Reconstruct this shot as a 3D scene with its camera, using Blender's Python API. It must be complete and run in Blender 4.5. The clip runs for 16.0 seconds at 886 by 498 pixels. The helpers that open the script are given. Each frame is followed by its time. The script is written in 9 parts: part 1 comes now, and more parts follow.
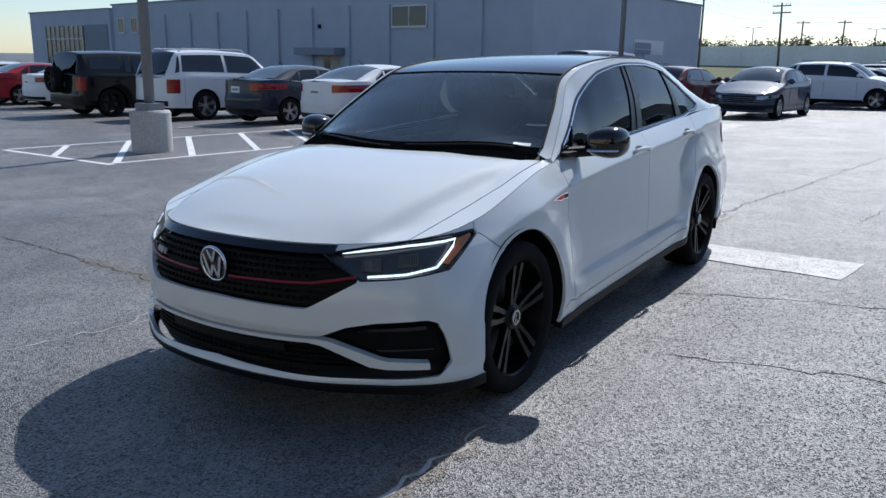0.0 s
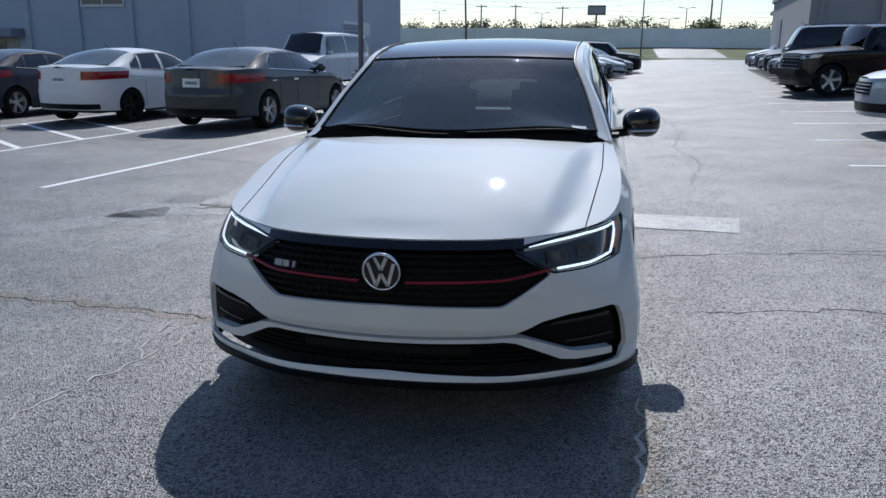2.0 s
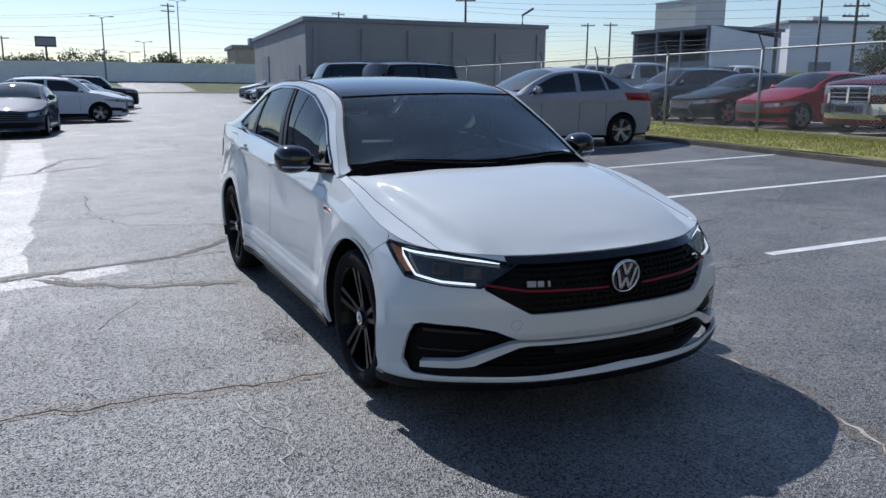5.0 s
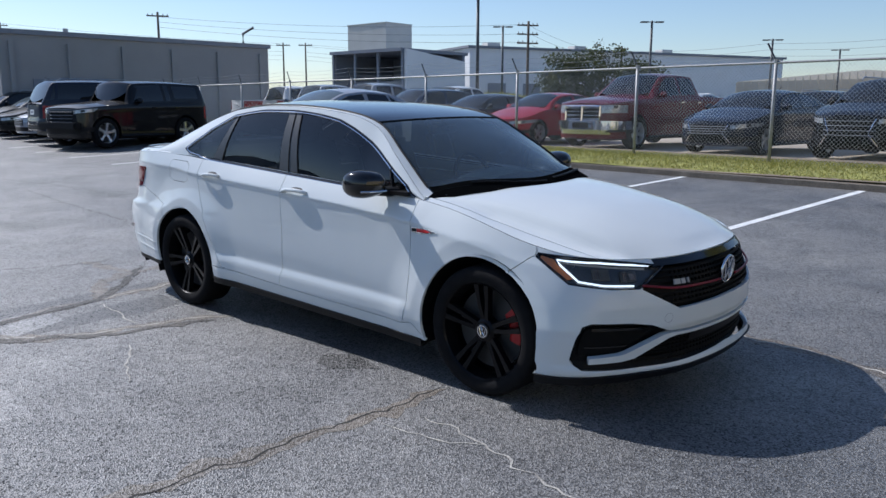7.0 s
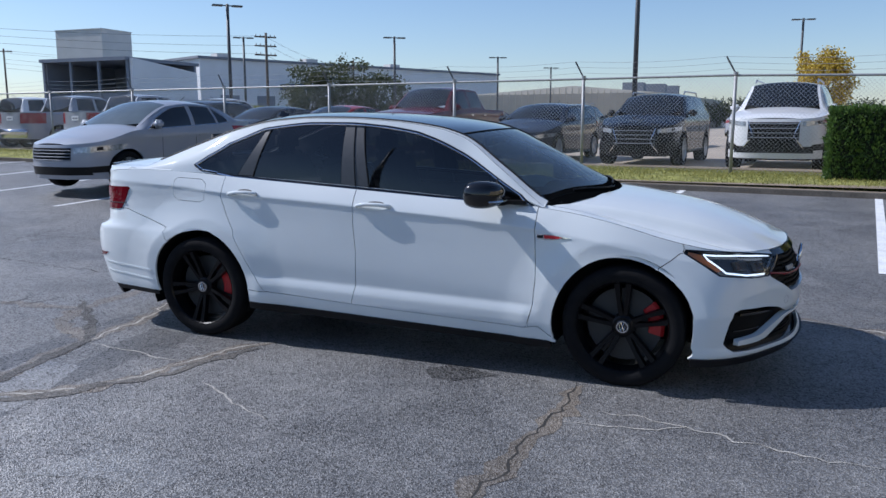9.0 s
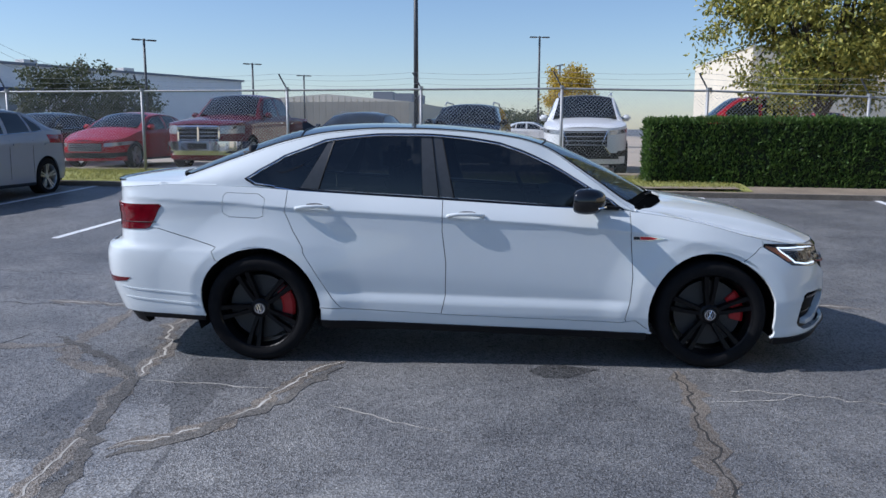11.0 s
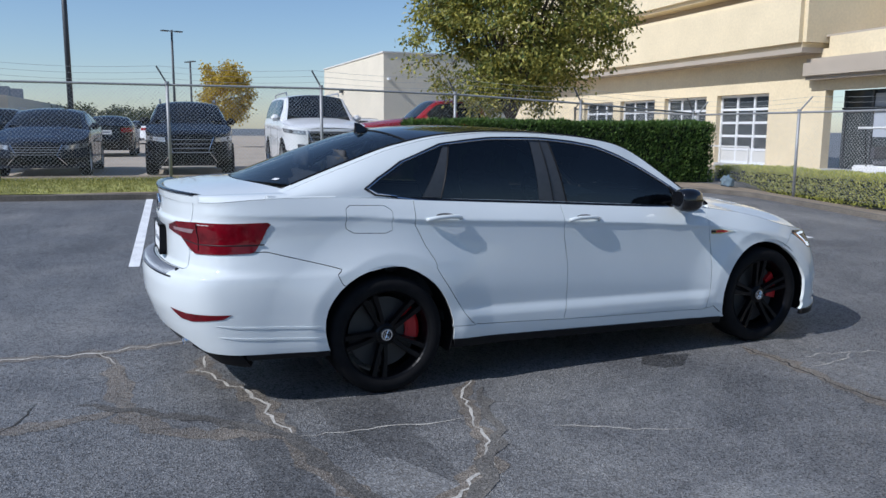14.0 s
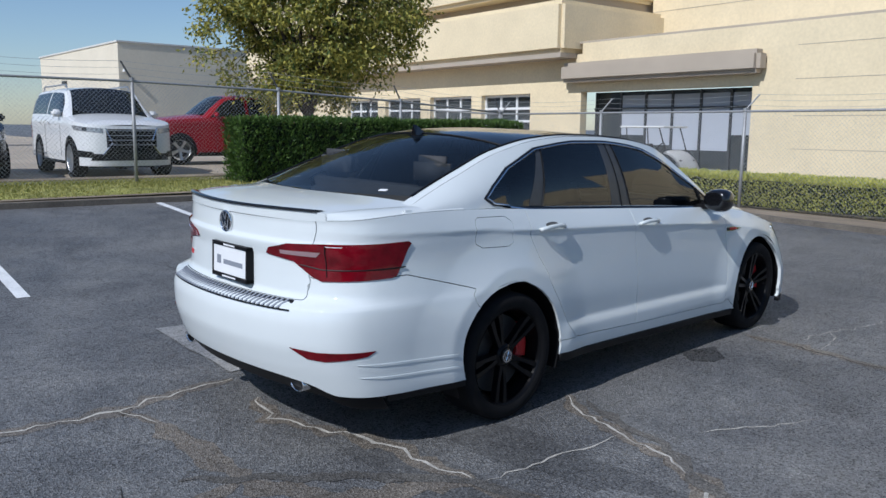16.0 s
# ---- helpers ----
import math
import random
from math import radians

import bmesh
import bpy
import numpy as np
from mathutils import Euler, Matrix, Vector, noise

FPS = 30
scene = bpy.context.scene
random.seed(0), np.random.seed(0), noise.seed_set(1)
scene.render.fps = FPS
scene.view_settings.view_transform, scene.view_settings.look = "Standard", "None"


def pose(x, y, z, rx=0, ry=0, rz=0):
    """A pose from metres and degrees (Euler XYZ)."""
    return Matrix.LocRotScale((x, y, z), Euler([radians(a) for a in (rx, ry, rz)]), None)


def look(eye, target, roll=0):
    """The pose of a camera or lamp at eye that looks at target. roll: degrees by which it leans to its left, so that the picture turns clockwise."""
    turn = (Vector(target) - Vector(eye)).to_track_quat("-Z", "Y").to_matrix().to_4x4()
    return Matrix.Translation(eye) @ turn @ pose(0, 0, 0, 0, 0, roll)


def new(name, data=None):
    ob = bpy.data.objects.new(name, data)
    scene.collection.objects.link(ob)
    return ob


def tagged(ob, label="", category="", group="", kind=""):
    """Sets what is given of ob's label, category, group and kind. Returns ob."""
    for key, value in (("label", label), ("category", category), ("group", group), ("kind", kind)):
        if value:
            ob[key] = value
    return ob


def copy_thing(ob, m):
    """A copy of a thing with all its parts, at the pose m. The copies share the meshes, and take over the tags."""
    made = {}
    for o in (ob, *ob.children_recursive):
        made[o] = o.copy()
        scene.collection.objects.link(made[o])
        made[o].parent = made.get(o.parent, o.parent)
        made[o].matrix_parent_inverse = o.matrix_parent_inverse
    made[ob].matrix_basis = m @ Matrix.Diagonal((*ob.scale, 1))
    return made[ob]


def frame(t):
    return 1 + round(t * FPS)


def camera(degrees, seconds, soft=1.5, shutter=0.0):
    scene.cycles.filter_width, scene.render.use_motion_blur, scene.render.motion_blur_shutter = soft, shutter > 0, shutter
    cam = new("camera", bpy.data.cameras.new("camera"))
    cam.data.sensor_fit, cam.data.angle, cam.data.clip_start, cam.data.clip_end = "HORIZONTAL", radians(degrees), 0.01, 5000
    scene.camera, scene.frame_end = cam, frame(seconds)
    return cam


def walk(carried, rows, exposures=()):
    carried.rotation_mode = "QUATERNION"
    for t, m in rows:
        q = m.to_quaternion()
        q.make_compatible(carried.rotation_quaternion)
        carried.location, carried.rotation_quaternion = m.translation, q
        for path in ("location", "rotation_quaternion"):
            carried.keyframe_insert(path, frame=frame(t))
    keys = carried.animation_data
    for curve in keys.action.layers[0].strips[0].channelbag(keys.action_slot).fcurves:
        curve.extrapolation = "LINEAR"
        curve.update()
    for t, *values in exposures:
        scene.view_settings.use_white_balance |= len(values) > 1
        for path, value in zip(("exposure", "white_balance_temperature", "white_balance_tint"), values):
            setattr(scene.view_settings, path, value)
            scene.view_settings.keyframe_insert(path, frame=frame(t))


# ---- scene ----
cam = camera(58.9, 16.0)

PATH = [
    (0, (2.285, -4.115, 1.359), (1.221, -2.485, 0.898), 0.9),
    (0.5, (1.943, -4.318, 1.369), (1.017, -2.61, 0.893), 0.8),
    (1, (1.543, -4.447, 1.366), (0.774, -2.665, 0.883), 0.7),
    (1.5, (1.145, -4.59, 1.364), (0.557, -2.741, 0.877), 0.6),
    (2, (0.726, -4.69, 1.358), (0.34, -2.791, 0.863), 0.6),
    (2.5, (0.29, -4.765, 1.351), (0.117, -2.833, 0.864), 0.8),
    (3, (-0.16, -4.842, 1.363), (-0.112, -2.902, 0.881), 0.7),
    (3.5, (-0.625, -4.858, 1.378), (-0.365, -2.93, 0.911), 0.7),
    (4, (-1.108, -4.869, 1.381), (-0.638, -2.977, 0.935), 0.6),
    (4.5, (-1.566, -4.762, 1.376), (-0.896, -2.925, 0.952), 0.4),
    (5, (-2.023, -4.633, 1.355), (-1.156, -2.877, 0.951), 0.4),
    (7.5, (-4.02, -3.258, 1.38), (-2.44, -2.08, 1.039), 0.1),
    (8, (-4.302, -2.832, 1.373), (-2.626, -1.792, 1.046), 0.0),
    (8.5, (-4.621, -2.421, 1.374), (-2.862, -1.527, 1.049), 0.0),
    (9, (-4.856, -1.963, 1.37), (-3.026, -1.224, 1.047), 0.0),
    (11.5, (-5.464, 0.483, 1.394), (-3.488, 0.433, 1.094), 0.1),
    (12, (-5.486, 0.996, 1.397), (-3.52, 0.782, 1.098), 0.1),
    (12.5, (-5.361, 1.466, 1.402), (-3.42, 1.089, 1.103), 0.2),
    (13, (-5.19, 1.932, 1.404), (-3.286, 1.397, 1.104), 0.2),
    (13.5, (-4.951, 2.362, 1.397), (-3.095, 1.679, 1.095), 0.3),
    (14, (-4.671, 2.778, 1.4), (-2.874, 1.954, 1.099), 0.4),
    (14.5, (-4.416, 3.182, 1.421), (-2.688, 2.221, 1.116), 0.3),
    (15, (-4.073, 3.531, 1.436), (-2.432, 2.429, 1.131), 0.4),
    (15.5, (-3.726, 3.909, 1.44), (-2.188, 2.667, 1.132), 0.5),
    (16, (-3.305, 4.187, 1.42), (-1.883, 2.813, 1.116), 0.6),
]
walk(cam, [(t, look(eye, target, roll)) for t, eye, target, roll in PATH],
     exposures=((0.0, 0.24, 6000, 11), (2.0, 0.10, 5950, 11), (5.0, 0.04, 5950, 12), (7.5, 0.27, 5950, 13), (9.0, 0.22, 5750, 14), (12.0, 0.24, 5750, 13), (16.0, -0.04, 5800, 10)))

# ---- sky, sun ----
world = bpy.data.worlds.new("world")
scene.world = world
world.use_nodes = True
wn = world.node_tree.nodes
sky = wn.new("ShaderNodeTexSky")
sky.sky_type, sky.sun_disc = "NISHITA", False
SUN_EL, SUN_AZ = radians(42.5), radians(-5.5)
sky.sun_elevation, sky.sun_rotation = SUN_EL, SUN_AZ
sky.air_density, sky.dust_density, sky.ozone_density = 1.0, 0.35, 2.6
world.node_tree.links.new(sky.outputs[0], wn["Background"].inputs[0])
wn["Background"].inputs[1].default_value = 0.099
sun = new("sun", bpy.data.lights.new("sun", "SUN"))
sun.data.energy, sun.data.angle, sun.data.color = 3.9, radians(0.55), (1.0, 0.95, 0.88)
sun.matrix_world = look((0, 0, 60), (-60 * math.sin(SUN_AZ) / math.tan(SUN_EL), -60 * math.cos(SUN_AZ) / math.tan(SUN_EL), 0))


# ---- materials ----
def mat(name, color, rough=0.6, metal=0.0, var=0.12, scale=8.0, bump=0.0, bscale=60.0, coat=0.0, fine=0.0, spec=0.5):
    """A principled material with colour variation at two scales and fine relief."""
    m = bpy.data.materials.new(name)
    m.use_nodes = True
    t = m.node_tree
    b = t.nodes["Principled BSDF"]
    b.inputs["Roughness"].default_value = rough
    b.inputs["Metallic"].default_value = metal
    b.inputs["Coat Weight"].default_value = coat
    b.inputs["Coat Roughness"].default_value = 0.03
    b.inputs["Specular IOR Level"].default_value = spec
    co = t.nodes.new("ShaderNodeTexCoord")
    if var > 0:
        n1 = t.nodes.new("ShaderNodeTexNoise")
        n1.inputs["Scale"].default_value, n1.inputs["Detail"].default_value = scale, 5
        t.links.new(co.outputs["Object"], n1.inputs["Vector"])
        mr = t.nodes.new("ShaderNodeMapRange")
        mr.inputs["From Min"].default_value, mr.inputs["From Max"].default_value = 0.3, 0.7
        mr.inputs["To Min"].default_value, mr.inputs["To Max"].default_value = 1 - var, 1 + var
        t.links.new(n1.outputs["Fac"], mr.inputs["Value"])
        v = mr.outputs["Result"]
        if fine > 0:
            n2 = t.nodes.new("ShaderNodeTexNoise")
            n2.inputs["Scale"].default_value, n2.inputs["Detail"].default_value = scale * 14, 3
            t.links.new(co.outputs["Object"], n2.inputs["Vector"])
            m2 = t.nodes.new("ShaderNodeMapRange")
            m2.inputs["From Min"].default_value, m2.inputs["From Max"].default_value = 0.3, 0.7
            m2.inputs["To Min"].default_value, m2.inputs["To Max"].default_value = 1 - fine, 1 + fine
            t.links.new(n2.outputs["Fac"], m2.inputs["Value"])
            mm = t.nodes.new("ShaderNodeMath")
            mm.operation = "MULTIPLY"
            t.links.new(v, mm.inputs[0])
            t.links.new(m2.outputs["Result"], mm.inputs[1])
            v = mm.outputs[0]
        mx = t.nodes.new("ShaderNodeVectorMath")
        mx.operation = "SCALE"
        mx.inputs[0].default_value = color[:3]
        t.links.new(v, mx.inputs["Scale"])
        t.links.new(mx.outputs[0], b.inputs["Base Color"])
    else:
        b.inputs["Base Color"].default_value = (*color[:3], 1)
    if bump > 0:
        nb = t.nodes.new("ShaderNodeTexNoise")
        nb.inputs["Scale"].default_value, nb.inputs["Detail"].default_value = bscale, 4
        t.links.new(co.outputs["Object"], nb.inputs["Vector"])
        bp = t.nodes.new("ShaderNodeBump")
        bp.inputs["Strength"].default_value, bp.inputs["Distance"].default_value = bump, 0.01
        t.links.new(nb.outputs["Fac"], bp.inputs["Height"])
        t.links.new(bp.outputs[0], b.inputs["Normal"])
    return m


def glass(name, color, film=0.0, rough=0.0, ior=1.7):
    """Thin tinted glazing: see-through colour, a mirror gloss by Fresnel and a bluish film for dust and milky glare."""
    m = bpy.data.materials.new(name)
    m.use_nodes = True
    t = m.node_tree
    t.nodes.remove(t.nodes["Principled BSDF"])
    tr, gl, mix, fr = (t.nodes.new("ShaderNode" + k) for k in ("BsdfTransparent", "BsdfGlossy", "MixShader", "Fresnel"))
    tr.inputs[0].default_value = (*color, 1)
    gl.inputs["Roughness"].default_value = rough
    fr.inputs[0].default_value = ior
    see = tr.outputs[0]
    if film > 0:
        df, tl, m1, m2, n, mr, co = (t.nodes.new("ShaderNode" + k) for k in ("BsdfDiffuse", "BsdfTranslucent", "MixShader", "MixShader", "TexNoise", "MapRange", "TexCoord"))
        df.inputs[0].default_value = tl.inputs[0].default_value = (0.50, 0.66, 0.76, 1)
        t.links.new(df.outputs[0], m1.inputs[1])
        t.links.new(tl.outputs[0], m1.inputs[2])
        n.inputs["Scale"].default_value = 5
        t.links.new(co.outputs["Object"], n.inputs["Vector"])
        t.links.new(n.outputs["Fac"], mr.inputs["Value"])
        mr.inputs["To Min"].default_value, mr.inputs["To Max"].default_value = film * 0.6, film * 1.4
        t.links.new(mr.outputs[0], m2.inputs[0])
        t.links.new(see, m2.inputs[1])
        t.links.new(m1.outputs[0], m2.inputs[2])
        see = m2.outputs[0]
    t.links.new(fr.outputs[0], mix.inputs[0])
    t.links.new(see, mix.inputs[1])
    t.links.new(gl.outputs[0], mix.inputs[2])
    t.links.new(mix.outputs[0], t.nodes["Material Output"].inputs[0])
    return m


def glow(name, color, strength):
    m = bpy.data.materials.new(name)
    m.use_nodes = True
    b = m.node_tree.nodes["Principled BSDF"]
    b.inputs["Base Color"].default_value = (*color, 1)
    b.inputs["Emission Color"].default_value = (*color, 1)
    b.inputs["Emission Strength"].default_value = strength
    return m


M_LINE = mat("road_paint_white", (0.72, 0.73, 0.73), 0.7, var=0.12, scale=6, fine=0.18)
M_KERB = mat("kerb_concrete", (0.14, 0.122, 0.10), 0.9, var=0.25, scale=3, bump=0.5, bscale=40, fine=0.2)
M_PAVE = mat("pale_concrete", (0.25, 0.20, 0.145), 0.9, var=0.25, scale=1.2, bump=0.3, bscale=50, fine=0.12)
M_CONC = mat("concrete", (0.45, 0.44, 0.42), 0.9, var=0.12, scale=2, bump=0.4, bscale=30, fine=0.12)
M_GREYWALL = mat("painted_grey_block", (0.40, 0.43, 0.49), 0.85, var=0.05, scale=0.6, bump=0.2, bscale=20)
M_GREYDARK = mat("grey_trim", (0.22, 0.24, 0.28), 0.7, var=0.06)
M_STOREWALL = mat("warehouse_block", (0.30, 0.305, 0.31), 0.9, var=0.06, scale=0.6, bump=0.2, bscale=20)
M_PLANT = mat("white_cladding", (0.80, 0.81, 0.82), 0.7, var=0.04, scale=0.4)
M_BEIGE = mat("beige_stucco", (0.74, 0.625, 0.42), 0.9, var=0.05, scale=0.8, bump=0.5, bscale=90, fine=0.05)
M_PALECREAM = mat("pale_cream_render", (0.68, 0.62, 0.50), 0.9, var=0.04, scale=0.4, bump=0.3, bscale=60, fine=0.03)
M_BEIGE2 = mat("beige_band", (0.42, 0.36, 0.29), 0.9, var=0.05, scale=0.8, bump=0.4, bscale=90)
M_OFFW = mat("offwhite_panel", (0.62, 0.61, 0.58), 0.8, var=0.05, scale=0.5)
M_ROADWALL = mat("pale_concrete_panel", (0.86, 0.84, 0.79), 0.9, var=0.06, scale=0.3, fine=0.05)
M_TANB = mat("tan_metal_siding", (0.50, 0.46, 0.38), 0.6, var=0.06, scale=0.5)
M_GALV = mat("galvanised_steel", (0.34, 0.345, 0.35), 0.55, metal=0.4, var=0.12, scale=20)
M_WIRE = mat("fence_wire", (0.46, 0.465, 0.47), 0.5, metal=0.3, var=0.1)
M_POLE = mat("painted_pole", (0.20, 0.21, 0.23), 0.5, var=0.08)
M_DARKPOLE = mat("dark_pole", (0.05, 0.055, 0.06), 0.5, var=0.1)
M_WOODPOLE = mat("weathered_wood", (0.14, 0.11, 0.085), 0.9, var=0.2, scale=12, bump=0.4)
M_BLACK = mat("black_plastic", (0.007, 0.007, 0.008), 0.5, var=0.1, spec=0.2)
M_RUBBER = mat("tyre_rubber", (0.010, 0.010, 0.011), 0.85, var=0.15, scale=20, bump=0.2, spec=0.12)
M_WIN = mat("dark_window_glass", (0.05, 0.058, 0.062), 0.05, var=0.05, spec=0.6)


# ---- building helpers ----
LOT = radians(-6.0)
EX, EY = Vector((math.cos(LOT), math.sin(LOT))), Vector((-math.sin(LOT), math.cos(LOT)))


def lot(u, v):
    """A place in the plan from coordinates along the parking stalls (u) and along the kerb (v)."""
    return EX.x * u + EY.x * v, EX.y * u + EY.y * v


def height(x, y):
    """The lot's lie: it falls gently to one side and climbs towards the grass strip and the far end."""
    if x < 1.4:
        e = max(-0.30, 0.016 * x)
    elif x < 2.6:
        k = (x - 1.4) / 1.2
        e = 0.0224 + 1.2 * (0.016 * k + 0.013 * k * k)
    else:
        e = min(0.0572 + 0.042 * (x - 2.6), 0.345)
    u, v = x * EX.x + y * EX.y, x * EY.x + y * EY.y
    if v < -8.0 and u < 9.4:
        k = min(1, (-8.0 - v) / 1.2) * min(1, (9.4 - u) / 1.6)
        e += (-0.06 - e) * k
    if v < -9.5:
        e += (-0.10 - e) * min(1, (-9.5 - v) / 4.0)
    if y > 105:
        e += 0.07 * min(y - 105, 40)
    return e


def obj(name, bm, material, parent=None, label="", smooth=False):
    """Links a bmesh as one mesh object; materials may be a list."""
    me = bpy.data.meshes.new(name)
    bm.to_mesh(me)
    bm.free()
    for m in material if isinstance(material, (list, tuple)) else [material]:
        me.materials.append(m)
    if smooth:
        for p in me.polygons:
            p.use_smooth = True
    ob = new(name, me)
    if parent is not None:
        ob.parent = parent
    if label:
        ob["label"] = label
    return ob


part = obj


def thing(name, label, category, group="", kind="", at=None):
    e = new(name)
    e.empty_display_size = 0.2
    if at is not None:
        e.matrix_basis = at
    return tagged(e, label, category, group, kind)


def box(bm, x0, x1, y0, y1, z0, z1, m=None, mi=0):
    vs = [bm.verts.new((x, y, z)) for z in (z0, z1) for y in (y0, y1) for x in (x0, x1)]
    if m is not None:
        for v in vs:
            v.co = m @ v.co
    for f in ((0, 2, 3, 1), (4, 5, 7, 6), (0, 1, 5, 4), (2, 6, 7, 3), (1, 3, 7, 5), (0, 4, 6, 2)):
        bm.faces.new([vs[i] for i in f]).material_index = mi
    return vs


def boxes(*args, m=None, bevel=0.0):
    bm = bmesh.new()
    for a in args:
        box(bm, *a, m=m)
    if bevel:
        bmesh.ops.bevel(bm, geom=bm.edges[:], offset=bevel, segments=2, affect="EDGES", clamp_overlap=True)
    return bm


def tube(bm, pts, r, n=8, caps=True, r1=None):
    """A round bar along points; r1 is the radius at its end."""
    pts = [Vector(p) for p in pts]
    rings = []
    for i, p in enumerate(pts):
        d = (pts[min(i + 1, len(pts) - 1)] - pts[max(i - 1, 0)]).normalized()
        a = Vector((0, 0, 1)) if abs(d.z) < 0.95 else Vector((1, 0, 0))
        s = d.cross(a).normalized()
        q = d.cross(s)
        k = i / max(1, len(pts) - 1)
        rr = r if r1 is None else r + (r1 - r) * k
        rings.append([bm.verts.new(p + rr * (math.cos(2 * math.pi * j / n) * s + math.sin(2 * math.pi * j / n) * q)) for j in range(n)])
    for A, B in zip(rings, rings[1:]):
        for j in range(n):
            bm.faces.new((A[j], A[(j + 1) % n], B[(j + 1) % n], B[j]))
    if caps:
        bm.faces.new(rings[0][::-1])
        bm.faces.new(rings[-1])
    return bm


def tubes(*runs, r=0.02, n=8):
    bm = bmesh.new()
    for pts in runs:
        tube(bm, pts, r, n)
    return bm


def at(x, y, z=None, rz=0.0):
    return pose(x, y, height(x, y) if z is None else z, 0, 0, rz)


LOTD = math.degrees(LOT)


# ---- car surfaces ----
def curve(*pts):
    """A smooth function through (t, value) pairs, with no overshoot."""
    xs_, ys_ = [p[0] for p in pts], [p[1] for p in pts]
    n = len(xs_)
    d = [(ys_[i + 1] - ys_[i]) / (xs_[i + 1] - xs_[i]) for i in range(n - 1)]
    sl = [d[0]] + [0 if d[i - 1] * d[i] <= 0 else 2 * d[i - 1] * d[i] / (d[i - 1] + d[i]) for i in range(1, n - 1)] + [d[-1]]

    def fn(t):
        if t <= xs_[0]:
            return ys_[0]
        if t >= xs_[-1]:
            return ys_[-1]
        i = 0
        while t > xs_[i + 1]:
            i += 1
        h = xs_[i + 1] - xs_[i]
        k = (t - xs_[i]) / h
        return (2 * k ** 3 - 3 * k * k + 1) * ys_[i] + (k ** 3 - 2 * k * k + k) * h * sl[i] + (3 * k * k - 2 * k ** 3) * ys_[i + 1] + (k ** 3 - k * k) * h * sl[i + 1]

    return fn


def inside(p, poly):
    c, n = False, len(poly)
    for i in range(n):
        (x0, y0), (x1, y1) = poly[i], poly[(i + 1) % n]
        if (y0 > p[1]) != (y1 > p[1]) and p[0] < (x1 - x0) * (p[1] - y0) / (y1 - y0) + x0:
            c = not c
    return c


def nearest(p, segs):
    best, q = 1e9, p
    for (x0, y0), (x1, y1) in segs:
        dx, dy = x1 - x0, y1 - y0
        k = max(0, min(1, ((p[0] - x0) * dx + (p[1] - y0) * dy) / (dx * dx + dy * dy + 1e-12)))
        c = (x0 + k * dx, y0 + k * dy)
        e = (c[0] - p[0]) ** 2 + (c[1] - p[1]) ** 2
        if e < best:
            best, q = e, c
    return q, math.sqrt(best)


